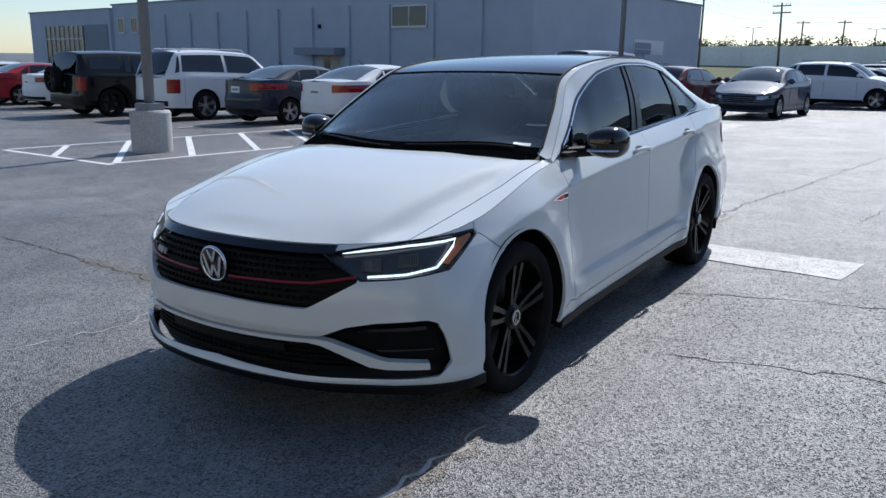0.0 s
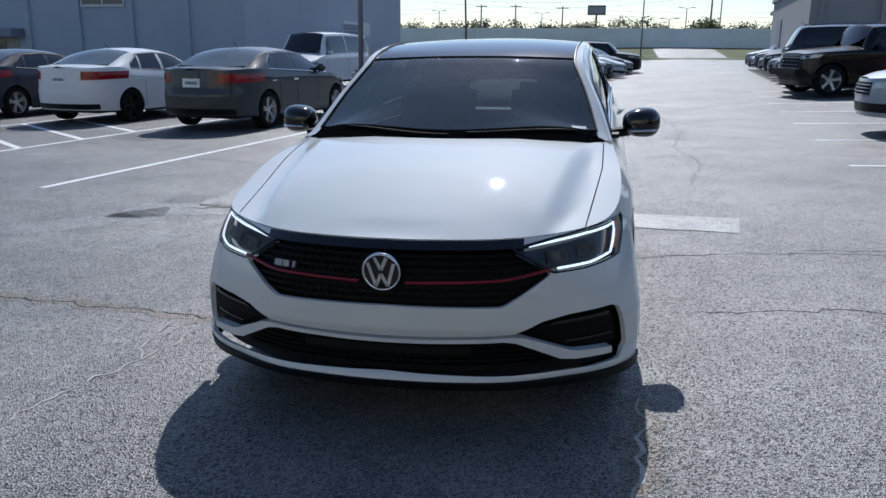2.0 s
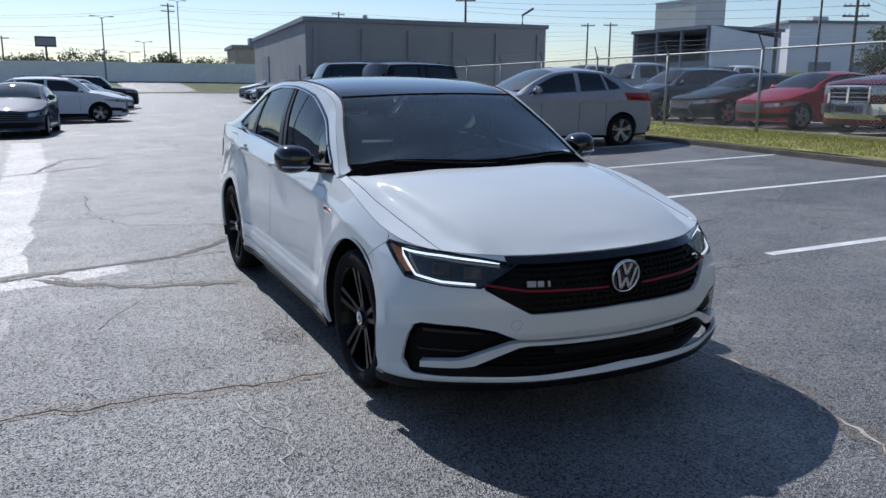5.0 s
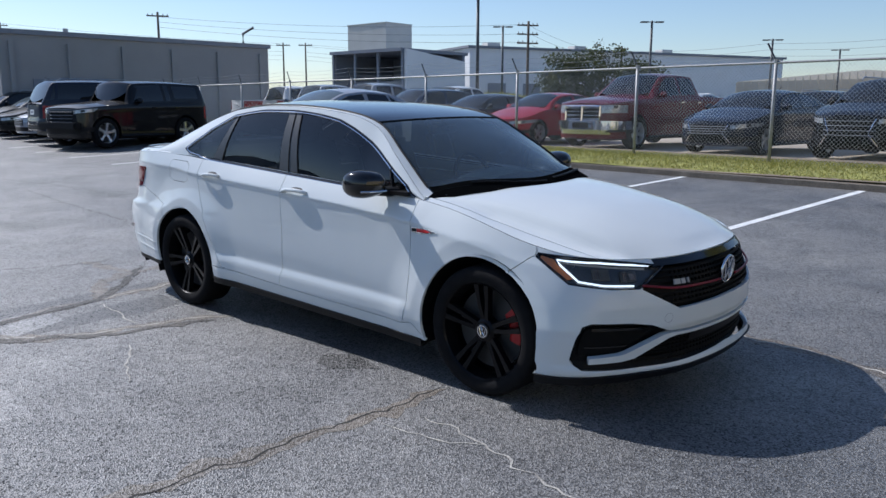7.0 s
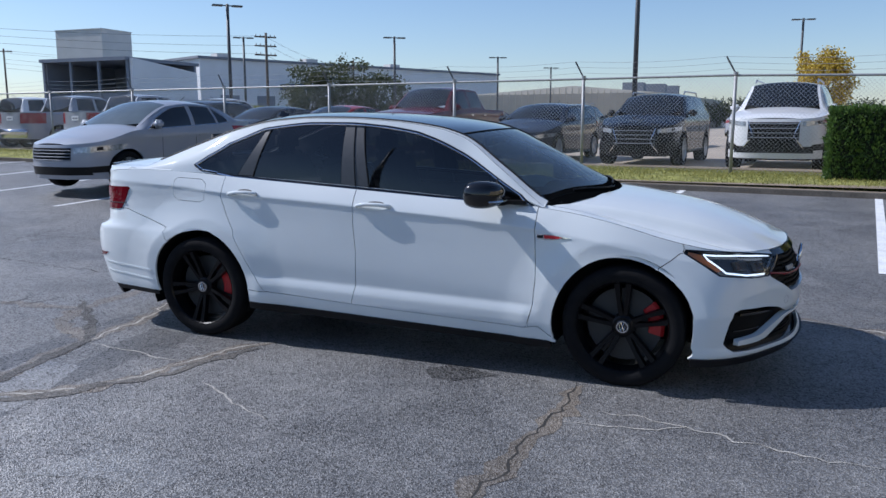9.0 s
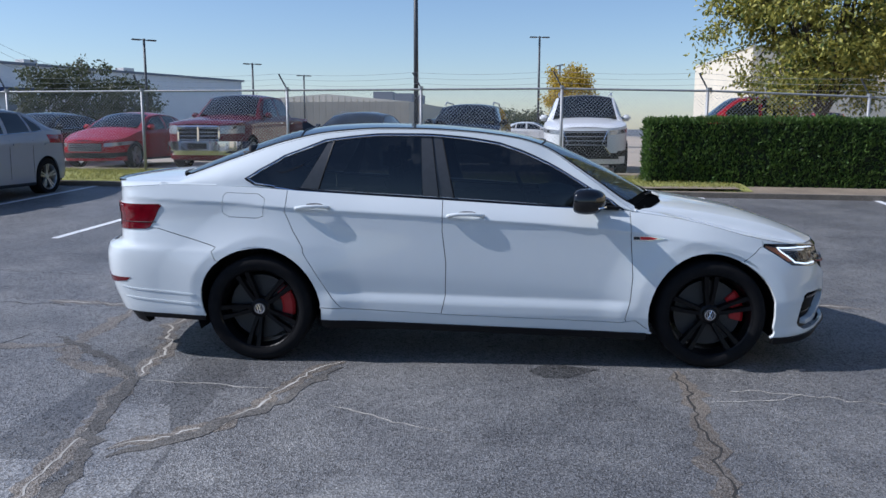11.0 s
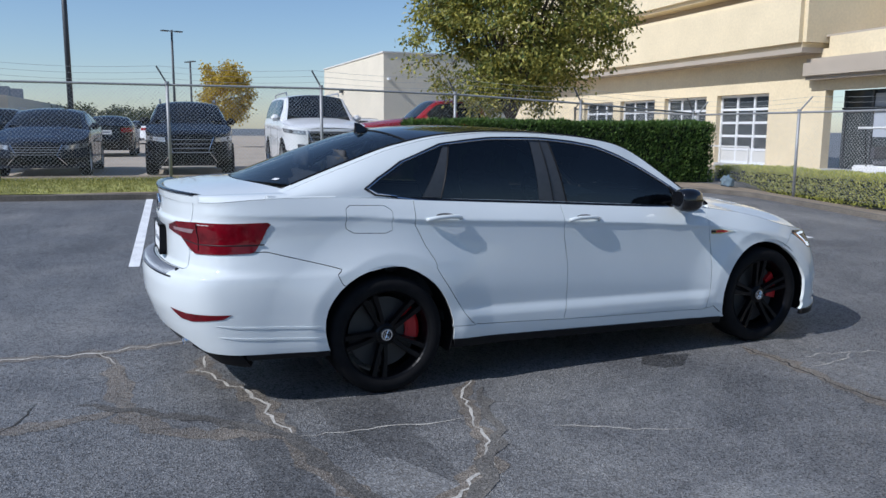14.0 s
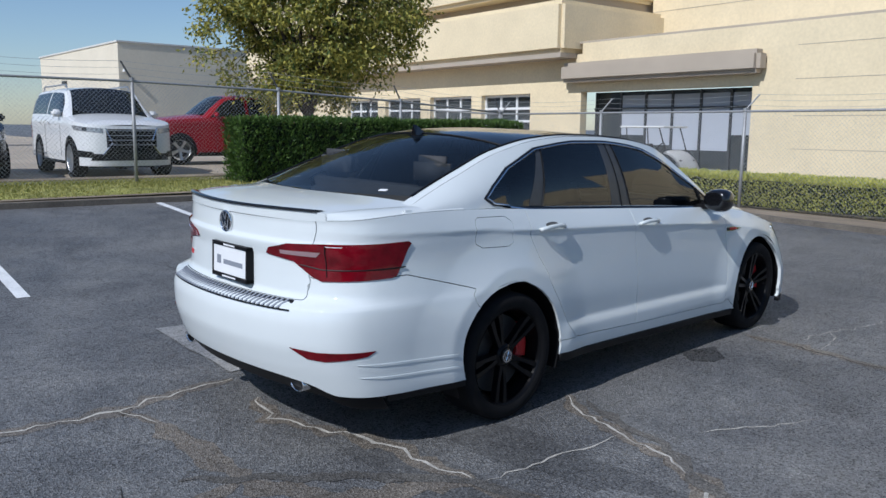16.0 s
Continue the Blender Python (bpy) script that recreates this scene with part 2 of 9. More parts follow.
class Shape:
    """The outer surface of a car: its plan outline pulled up through height, its hood, deck and cabin. Front is -y."""

    def __init__(self, half=0.895, front=2.215, rear=2.47, f0=-0.8, r0=0.7, nf=3.1, nr=2.8, top=None, bottom=None, crease=None, nose=None, tail=None, roof=None, rail=None, railx=None, flank=None):
        self.W, self.f0, self.r0 = half, f0, r0
        self.flare, self.tuck = 0.0, lambda y: 0.012
        self.top, self.bottom, self.crease, self.nose, self.tail = top, bottom, crease, nose, tail
        self.roof, self.rail, self.railx, self.flank = roof, rail, railx, flank
        self.Lf, self.Lr = front + f0, rear - r0
        out = []
        for i in range(401):
            p = math.pi / 2 * i / 400
            out.append((half * math.sin(p) ** (2 / nf), f0 - self.Lf * math.cos(p) ** (2 / nf)))
        for i in range(1, 200):
            out.append((half, f0 + (r0 - f0) * i / 200))
        for i in range(401):
            p = math.pi / 2 * i / 400
            out.append((half * math.cos(p) ** (2 / nr), r0 + self.Lr * math.sin(p) ** (2 / nr)))
        s = [0.0]
        for a, b in zip(out, out[1:]):
            s.append(s[-1] + math.dist(a, b))
        self.sv, self.xv, self.yv = np.array(s), np.array([o[0] for o in out]), np.array([o[1] for o in out])
        self.S = s[-1]
        self.seen = {}

    def X(self, s):
        return float(np.interp(s, self.sv, self.xv))

    def Y(self, s):
        return float(np.interp(s, self.sv, self.yv))

    def sy(self, y):
        return float(np.interp(y, self.yv, self.sv))

    def sf(self, x):
        return float(np.interp(x, self.xv[:401], self.sv[:401]))

    def sr(self, x):
        return float(np.interp(-x, -self.xv[-401:], self.sv[-401:]))

    def side(self, s, z, off=0.0):
        """A point of the flank, nose or tail at the run s along the outline and the height z."""
        p = self.raw(s, z)
        if off:
            e = 0.01
            n = (self.raw(s + e, z) - self.raw(s - e, z)).cross(self.raw(s, z + e) - self.raw(s, z - e))
            p = p + off * n.normalized()
        return p

    def raw(self, s, z):
        flip = 1
        if s < 0:
            s, flip = -s, -1
        if s > self.S:
            s, flip = 2 * self.S - s, -1
        x, y = self.X(s), self.Y(s)
        w = self.flank(z - self.crease(y), z)
        fl = 1.0
        if y < self.f0:
            k = self.nose(z)
            b = min(1, (self.f0 - y) / self.Lf * 1.4)
            w = w + (1 - w) * b * 0.7
            fl = 1 + self.flare * b * min(1, max(0, (0.58 - z) / 0.16))
            y = self.f0 - (self.f0 - y) * k
        elif y > self.r0:
            k = self.tail(z)
            b = min(1, (y - self.r0) / self.Lr * 1.2)
            w = w + (1 - w) * b * 0.6
            y = self.r0 + (y - self.r0) * k
        return Vector((flip * x * w * fl, y, z))

    def edge(self, y):
        """The shoulder's half width and height at y."""
        key = round(y, 4)
        if key in self.seen:
            return self.seen[key]
        lo, hi = 0.0, self.S
        for _ in range(22):
            m = (lo + hi) / 2
            if self.raw(m, self.top(self.Y(m))).y < y:
                lo = m
            else:
                hi = m
        p = self.raw(lo, self.top(self.Y(lo)))
        self.seen[key] = (p.x, p.z)
        return p.x, p.z

    def glass(self, y, a, off=0.0):
        """The cabin's side from the belt (a = 0) to the roof rail (a = 1), on the side x > 0."""
        def g(y, a):
            xb, zb = self.edge(y)
            xr, zr = self.railx(y), self.rail(y)
            zr = max(zr, zb + 0.004)
            xr = min(xr, xb - 0.002)
            bulge = 0.025 * math.sin(math.pi * min(1, max(0, a)))
            return Vector((xb - self.tuck(y) + (xr - xb + self.tuck(y)) * a + bulge, y, zb - 0.004 + (zr - zb + 0.004) * a))
        p = g(y, a)
        if off:
            n = (g(y + 0.01, a) - g(y - 0.01, a)).cross(g(y, a + 0.02) - g(y, a - 0.02))
            p = p + off * n.normalized()
        return p

    def lid(self, y, b, off=0.0):
        """The cabin's top at y, b = -1..1 across from rail to rail."""
        xb, zb = self.edge(y)
        xr, zr, zc = min(self.railx(y), xb - 0.002), max(self.rail(y), zb + 0.004), self.roof(y)
        return Vector((xr * b, y, zr + (max(zc, zr) - zr) * (1 - abs(b) ** 2.3) + off))


class Sedan(Shape):
    """The white sedan's skin: a plan outline with pinched doors, flared arches, an undercut shoulder line and a lower door crease."""

    PLAN = ((0.0, -2.215), (0.13, -2.211), (0.26, -2.193), (0.365, -2.168), (0.46, -2.128), (0.57, -2.062), (0.68, -1.990), (0.76, -1.915), (0.815, -1.82), (0.842, -1.69), (0.855, -1.5), (0.857, -1.3), (0.847, -1.0), (0.838, -0.6), (0.834, 0.0), (0.834, 0.6), (0.838, 1.0),
            (0.841, 1.3), (0.839, 1.65), (0.828, 1.94), (0.797, 2.14), (0.745, 2.262), (0.645, 2.350), (0.475, 2.430), (0.25, 2.478), (0.0, 2.494))

    def draw_plan(self):
        P = [(-self.PLAN[1][0], self.PLAN[1][1]), *self.PLAN, (-self.PLAN[-2][0], self.PLAN[-2][1])]
        out = []
        for a, b, c, d in zip(P, P[1:], P[2:], P[3:]):
            for i in range(40):
                t = i / 40
                out.append(tuple(0.5 * (2 * b[j] + (c[j] - a[j]) * t + (2 * a[j] - 5 * b[j] + 4 * c[j] - d[j]) * t * t + (3 * b[j] - a[j] - 3 * c[j] + d[j]) * t ** 3) for j in (0, 1)))
        out.append(self.PLAN[-1])
        s = [0.0]
        for a, b in zip(out, out[1:]):
            s.append(s[-1] + math.dist(a, b))
        self.sv, self.xv, self.yv = np.array(s), np.array([o[0] for o in out]), np.array([o[1] for o in out])
        self.S = s[-1]
        self.seen = {}

    def sf(self, x):
        return float(np.interp(x, self.xv[:440], self.sv[:440]))

    def sr(self, x):
        return float(np.interp(-x, -self.xv[-320:], self.sv[-320:]))

    def raw(self, s, z):
        flip = 1
        if s < 0:
            s, flip = -s, -1
        if s > self.S:
            s, flip = 2 * self.S - s, -1
        x, y = self.X(s), self.Y(s)
        ease = lambda t: (lambda q: q * q * (3 - 2 * q))(min(1.0, max(0.0, t)))
        e = self.crease(y) - z
        if e < 0:
            w = 1.0 + 0.62 * e - 1.7 * e * e
        else:
            w = 1.0 - 0.008 * (1 - math.exp(-e / 0.006)) * ease((y + 1.12) / 0.25) + 0.030 * ease((e + 0.06) / 0.46) - 0.002 - 0.004 * ease((e - 0.34) / 0.16)
        w -= (0.016 * ease((y - 0.2) / 0.9) + 0.034 * ease((y - 1.0) / 1.0)) * ease((z - 0.52) / 0.3)
        h = 0.4165 + 0.0204 * y - z
        if h > 0:
            w += 0.021 * (1 - (1 - min(1.0, h / 0.055)) ** 1.5) * ease((y + 0.93) / 0.13) * (1 - ease((y - 0.84) / 0.16))
        if z < 0.31:
            w -= 0.22 * (0.31 - z)
        add = 0.0
        for yc in (-1.343, 1.343):
            r = math.hypot(y - yc, z - 0.325)
            if r < 0.66:
                # the skin swells towards the arch and turns upright in a band round it
                q = min(1.0, max(0.0, (0.64 - r) / 0.20))
                add = max(add, (0.022 if yc < 0 else 0.024) * q * (0.45 + 0.55 * q))
        if y < self.f0:
            b = min(1, (self.f0 - y) / self.Lf * 1.4)
            w = w + (1 - w) * b * 0.7
            w *= 1 + 0.032 * b * ease((0.56 - z) / 0.2) - 0.045 * b * ease((z - 0.50) / 0.24)
            y = self.f0 - (self.f0 - y) * self.nose(z)
        elif y > self.r0:
            b = min(1, (y - self.r0) / self.Lr * 1.2)
            w = w + (1 - w) * b * 0.6
            w *= 1 - 0.03 * b * ease((z - 0.66) / 0.25)
            y = self.r0 + (y - self.r0) * self.tail(z)
        return Vector((flip * (x * w + add * min(1.0, x / 0.7)), y, z))


def sheet(fn, cells, u0, u1, nu, v0, v1, nv, polys, names, extra=None):
    """Splits the sheet fn(u, v) into panels along polygons of its plane: a dict of panel name to (verts, faces).
    Panels are named by the first polygon that holds a face's middle; the vertices on the seams are drawn to the polygons' edges."""
    segs = []
    for poly in polys:
        segs += [(poly[i], poly[(i + 1) % len(poly)]) for i in range(len(poly))]
    uv = {}
    for j in range(nv + 1):
        for i in range(nu + 1):
            u = u0 + (u1 - u0) * i / nu
            lo, hi = v0(u), v1(u)
            uv[i, j] = (u, lo + (hi - lo) * cells[j])
    cls = {}
    for j in range(nv):
        for i in range(nu):
            c = ((uv[i, j][0] + uv[i + 1, j][0]) / 2, (uv[i, j][1] + uv[i + 1, j + 1][1]) / 2)
            k = None
            for poly, nm in zip(polys, names):
                if inside(c, poly):
                    k = nm
                    break
            cls[i, j] = k if k is not None else extra(*c)
    moved = {}
    step = (u1 - u0) / nu
    for j in range(nv + 1):
        for i in range(nu + 1):
            around = {cls[a, b] for a in (i - 1, i) for b in (j - 1, j) if (a, b) in cls}
            if len(around) > 1:
                q, e = nearest(uv[i, j], segs)
                if e < 1.3 * step:
                    if j in (0, nv):
                        q = (q[0], uv[i, j][1])
                    if i in (0, nu):
                        q = (uv[i, j][0], q[1])
                    moved[i, j] = q
    uv.update(moved)
    out = {}
    for (i, j), k in cls.items():
        if k == "hole":
            continue
        d = out.setdefault(k, ({}, []))
        d[1].append([d[0].setdefault(w, len(d[0])) for w in ((i, j), (i + 1, j), (i + 1, j + 1), (i, j + 1))])
    return {k: ([fn(*uv[w]) for w in d[0]], d[1]) for k, d in out.items()}


def panel(verts, faces, gap=0.0022, lip=0.014, mirror=False, both=False, flip=False):
    """A bmesh of a panel whose free edges draw back by a gap and turn inwards."""
    bm = bmesh.new()
    for sgn in ((1, -1) if both else (-1,) if mirror else (1,)):
        vs = [bm.verts.new((sgn * v[0], v[1], v[2])) for v in verts]
        for f in faces:
            q = [vs[i] for i in f]
            if len({tuple(round(c, 5) for c in w.co) for w in q}) < 3:
                continue
            try:
                bm.faces.new(q if (sgn > 0) != flip else q[::-1])
            except ValueError:
                pass
    bmesh.ops.remove_doubles(bm, verts=bm.verts, dist=0.0006)
    bm.normal_update()
    rim = [e for e in bm.edges if len(e.link_faces) == 1 and not (both and all(abs(v.co.x) < 1e-4 for v in e.verts))]
    shift = {}
    for e in rim:
        f = e.link_faces[0]
        c = f.calc_center_median()
        m = (e.verts[0].co + e.verts[1].co) / 2
        t = (e.verts[1].co - e.verts[0].co).normalized()
        d = (c - m)
        d = (d - d.dot(t) * t).normalized()
        for v in e.verts:
            a = shift.setdefault(v, [Vector(), Vector()])
            a[0] += d
            a[1] += f.normal
    if rim:
        for v, (d, n) in shift.items():
            v.co += gap * d.normalized()
        top_, low_ = {}, {}
        for v, (d, n) in shift.items():
            top_[v] = bm.verts.new(v.co)
            low_[v] = bm.verts.new(v.co - lip * n.normalized())
        for e in rim:
            p, q = e.verts
            if e.link_loops[0].vert is not p:
                p, q = q, p
            bm.faces.new((top_[q], top_[p], low_[p], low_[q]))
    return bm


def overlay(fn, poly, off, mirror=False, fine=0.03, thick=0.008):
    """A patch laid on the sheet fn(u, v, off), bounded by a polygon of its plane."""
    bm = bmesh.new()
    pts = []
    for i in range(len(poly)):
        a, b = poly[i], poly[(i + 1) % len(poly)]
        k = max(1, int(math.dist(a, b) / fine))
        pts += [(a[0] + (b[0] - a[0]) * j / k, a[1] + (b[1] - a[1]) * j / k) for j in range(k)]
    bm.faces.new([bm.verts.new((p[0], p[1], 0)) for p in pts])
    bmesh.ops.triangulate(bm, faces=bm.faces[:])
    for _ in range(4):
        long = [e for e in bm.edges if e.calc_length() > 2.2 * fine and len(e.link_faces) == 2]
        if not long:
            break
        bmesh.ops.subdivide_edges(bm, edges=long, cuts=1)
        bmesh.ops.triangulate(bm, faces=[f for f in bm.faces if len(f.verts) > 3])
    rim = [e for e in bm.edges if len(e.link_faces) == 1]
    dom = {v: (v.co.x, v.co.y) for v in bm.verts}
    dup = {}
    for v in {v for e in rim for v in e.verts}:
        dup[v] = (bm.verts.new(v.co), bm.verts.new(v.co))
    for e in rim:
        p, q = e.verts
        if e.link_loops[0].vert is not p:
            p, q = q, p
        bm.faces.new((dup[q][0], dup[p][0], dup[p][1], dup[q][1]))
    for v, (t, l) in dup.items():
        a, b = dom[v]
        t.co, l.co = fn(a, b, off), fn(a, b, off - thick)
    for v, (a, b) in dom.items():
        v.co = fn(a, b, off)
    bm.normal_update()
    f0 = next(iter(bm.faces))
    a, b = sum((dom[v][0] for v in f0.verts), 0.0) / len(f0.verts), sum((dom[v][1] for v in f0.verts), 0.0) / len(f0.verts)
    if f0.normal.dot(fn(a, b, off + 0.02) - fn(a, b, off)) < 0:
        bmesh.ops.reverse_faces(bm, faces=bm.faces[:])
    if mirror:
        for v in bm.verts:
            v.co.x = -v.co.x
        bmesh.ops.reverse_faces(bm, faces=bm.faces[:])
    return bm


def strip(fn, pts, off, r, mirror=False, n=6, fine=0.03):
    """A thin round bead along a polyline of the sheet."""
    q = []
    for a, b in zip(pts, pts[1:]):
        k = max(1, int(math.dist(a, b) / fine))
        q += [(a[0] + (b[0] - a[0]) * j / k, a[1] + (b[1] - a[1]) * j / k) for j in range(k)]
    q.append(pts[-1])
    w = [fn(a, b, off) for a, b in q]
    if mirror:
        w = [Vector((-v.x, v.y, v.z)) for v in w]
    bm = bmesh.new()
    tube(bm, w, r, n)
    return bm


def grid(fn, us, vs_, flip=False):
    bm = bmesh.new()
    g_ = [[bm.verts.new(fn(u, v)) for u in us] for v in vs_]
    for a, b in zip(g_, g_[1:]):
        for i in range(len(us) - 1):
            q = (a[i], a[i + 1], b[i + 1], b[i])
            bm.faces.new(q[::-1] if flip else q)
    bmesh.ops.remove_doubles(bm, verts=bm.verts, dist=0.0004)
    return bm


def span(a, b, n):
    return [a + (b - a) * i / n for i in range(n + 1)]


def disc(bm, r0, r1, x, n=40, x1=None):
    """A ring in the plane of a wheel, which turns about x; x1: the outer edge's place."""
    x1 = x if x1 is None else x1
    a = [bm.verts.new((x, r0 * math.cos(t), r0 * math.sin(t))) for t in [2 * math.pi * i / n for i in range(n)]]
    b = [bm.verts.new((x1, r1 * math.cos(t), r1 * math.sin(t))) for t in [2 * math.pi * i / n for i in range(n)]]
    for i in range(n):
        bm.faces.new((a[i], a[(i + 1) % n], b[(i + 1) % n], b[i]))


def lathe(bm, prof, n=40):
    """A turned solid about x from (x, r) pairs."""
    rings = [[bm.verts.new((x, r * math.cos(2 * math.pi * i / n), r * math.sin(2 * math.pi * i / n))) for i in range(n)] for x, r in prof]
    for a, b in zip(rings, rings[1:]):
        for i in range(n):
            bm.faces.new((a[i], a[(i + 1) % n], b[(i + 1) % n], b[i]))
    return rings


def wheel(parent, x, y, R, width, side, m_rim, spokes=5, twin=True, rim_r=0.70, turn=0.3, hub=True, m_cap=None, caliper=None, n=40, cap_label=""):
    """A wheel with tyre, rim, spokes and hub on the side +1 or -1; it faces outwards."""
    h = width / 2
    w = new("wheel")
    w.parent = parent
    w.matrix_basis = Matrix.Translation((x, y, R)) @ Matrix.Rotation(0 if side > 0 else math.pi, 4, "Z")
    rr = R * rim_r
    bm = bmesh.new()
    lathe(bm, [(-h * 0.8, rr), (-h, rr * 1.06), (-h, R * 0.93), (-h * 0.8, R * 0.99), (0, R), (h * 0.8, R * 0.99), (h * 0.99, R * 0.94), (h, R * 0.86), (h * 0.97, rr * 1.05), (h * 0.86, rr)], n)
    part("tyre", bm, M_RUBBER, w, "black rubber tyre", smooth=True)
    bm = bmesh.new()
    lathe(bm, [(-h * 0.8, rr * 0.97), (h * 0.3, rr * 0.93), (h * 0.86, rr * 0.99), (h * 0.93, rr * 1.015), (h * 0.86, rr * 1.02)], n)
    lathe(bm, [(h * 0.25, rr * 0.28), (h * 0.62, rr * 0.25), (h * 0.70, rr * 0.20), (h * 0.70, 0.001)], 20)
    for k in range(spokes):
        t = turn + 2 * math.pi * k / spokes
        for d in ((-1, 1) if twin else (0,)):
            a0, a1 = t + d * 0.20, t + d * (0.13 if twin else 0)
            wd = 0.017 if twin else 0.05
            pts = []
            for r_, a, xx, ww in ((rr * 0.18, a0, h * 0.62, wd), (rr * 0.6, (a0 + a1) / 2, h * 0.74, wd * 0.8), (rr * 0.98, a1, h * 0.86, wd * 1.15)):
                c, s_ = math.cos(a), math.sin(a)
                pts.append([Vector((xx - e * 0.03, r_ * c - f_ * ww * s_, r_ * s_ + f_ * ww * c)) for e, f_ in ((0, -0.7), (0, 0.7), (1, 1), (1, -1))])
            vs = [[bm.verts.new(p) for p in q] for q in pts]
            for A, B in zip(vs, vs[1:]):
                for i in range(4):
                    bm.faces.new((A[i], A[(i + 1) % 4], B[(i + 1) % 4], B[i]))
    bmesh.ops.recalc_face_normals(bm, faces=bm.faces[:])
    part("rim", bm, m_rim, w, cap_label)
    bm = bmesh.new()
    lathe(bm, [(-h * 0.1, rr * 0.25), (h * 0.15, rr * 0.25), (h * 0.15, rr * 0.82), (-h * 0.02, rr * 0.82)], n)
    part("brake_disc", bm, M_DISC, w, "grey steel brake disc")
    if caliper is not None:
        bm = bmesh.new()
        rings = []
        for t in span(-0.48, 0.48, 8):
            t += (math.pi if side > 0 else 0.0) + (0.25 if side < 0 else -0.25)
            k = Matrix.Rotation(t, 4, "X")
            rings.append([bm.verts.new(k @ Vector((xx, rr * q, 0))) for xx, q in ((-h * 0.1, 0.54), (h * 0.30, 0.54), (h * 0.36, 0.60), (h * 0.36, 0.80), (h * 0.28, 0.87), (-h * 0.1, 0.87))])
        for A, B in zip(rings, rings[1:]):
            for i in range(6):
                bm.faces.new((A[i], A[(i + 1) % 6], B[(i + 1) % 6], B[i]))
        bm.faces.new(rings[0])
        bm.faces.new(rings[-1])
        bmesh.ops.recalc_face_normals(bm, faces=bm.faces[:])
        part("brake_caliper", bm, caliper, w, "red painted brake caliper")
    if hub:
        bm = bmesh.new()
        lathe(bm, [(h * 0.62, rr * 0.16), (h * 0.76, rr * 0.155), (h * 0.78, rr * 0.13), (h * 0.78, 0.001)], 20)
        part("hub_cap", bm, M_GLOSSBLACK, w)
        bm = bmesh.new()
        lathe(bm, [(h * 0.77, rr * 0.135), (h * 0.80, rr * 0.13), (h * 0.80, rr * 0.108), (h * 0.77, rr * 0.105)], 24)
        part("hub_mark", bm, m_cap or m_rim, w, "bright emblem ring on the wheel hub")
        for y0, z0, y1, z1 in ((-0.3, 0.8, 0.0, 0.1), (0.3, 0.8, 0.0, 0.1), (-0.62, 0.5, -0.3, -0.75), (0.62, 0.5, 0.3, -0.75), (-0.3, -0.75, 0.0, -0.05), (0.3, -0.75, 0.0, -0.05)):
            bm = bmesh.new()
            tube(bm, [Vector((h * 0.795, y0 * rr * 0.12, z0 * rr * 0.12)), Vector((h * 0.795, y1 * rr * 0.12, z1 * rr * 0.12))], 0.0024, 4)
            part("emblem_bar", bm, m_cap or m_rim, w)
    return w


M_DISC = mat("steel_disc", (0.055, 0.055, 0.055), 0.5, metal=0.5, var=0.1)
M_CHROME = mat("chrome", (0.75, 0.76, 0.78), 0.08, metal=1.0, var=0.0)
M_CALIPER = mat("red_caliper", (0.42, 0.012, 0.014), 0.4, var=0.15)
M_RED = mat("red_paint", (0.55, 0.01, 0.015), 0.35, var=0.05)
M_GLOSSBLACK = mat("gloss_black", (0.006, 0.006, 0.007), 0.10, var=0.05, coat=0.3)
M_GRILLE = mat("black_grille", (0.005, 0.0055, 0.006), 0.6, var=0.1, spec=0.1)
M_LED = glow("led_white", (0.85, 0.93, 1.0), 1.1)
M_AMBER = mat("amber_lens", (0.85, 0.27, 0.07), 0.15, var=0.05, coat=0.6)
M_REDLENS = mat("red_lens", (0.125, 0.002, 0.007), 0.10, var=0.35, scale=14, coat=0.25, spec=0.2)
M_TAILRED = mat("bright_red_lens", (0.26, 0.006, 0.010), 0.15, var=0.25, scale=9, coat=0.4, spec=0.3)
M_CLEARLENS = mat("clear_lens", (0.30, 0.20, 0.21), 0.15, var=0.15, coat=0.8)
M_HEADCLEAR = mat("clear_headlamp", (0.38, 0.39, 0.41), 0.12, metal=0.4, var=0.5, scale=22, coat=0.6)
M_HEADL = mat("headlamp_housing", (0.035, 0.035, 0.036), 0.12, var=0.3, scale=12, coat=0.8)
M_INTER = mat("dark_interior", (0.045, 0.046, 0.050), 0.8, var=0.12)
# paler than the rest of the dash: sunlight put into the colour
M_DASHLIT = mat("dash_top", (0.26, 0.28, 0.24), 0.75, var=0.12)
M_FRIT = mat("black_frit", (0.004, 0.0045, 0.005), 0.95, var=0.1, spec=0.0)
M_REDLINE = mat("dark_red_trim", (0.20, 0.006, 0.014), 0.4, var=0.08)
# warm metal tone: the orange reflection in the headlamp put into the colour
M_REFLECT = mat("lamp_reflector", (0.30, 0.22, 0.17), 0.25, metal=0.7, var=0.5, scale=60)
M_GREYINT = mat("grey_interior", (0.10, 0.10, 0.10), 0.8, var=0.12)
M_TINT = glass("tinted_glass", (0.17, 0.185, 0.20), 0.004)
# the film paints pale sky glare over the screen, along with dust
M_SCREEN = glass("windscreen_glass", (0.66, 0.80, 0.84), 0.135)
M_REARGLASS = glass("rear_glass", (0.72, 0.76, 0.78), 0.012)
M_LAMPGLASS = glass("lamp_cover", (0.85, 0.87, 0.88), ior=1.3)
M_PLATE = mat("plate_white", (0.75, 0.76, 0.77), 0.5, var=0.05)


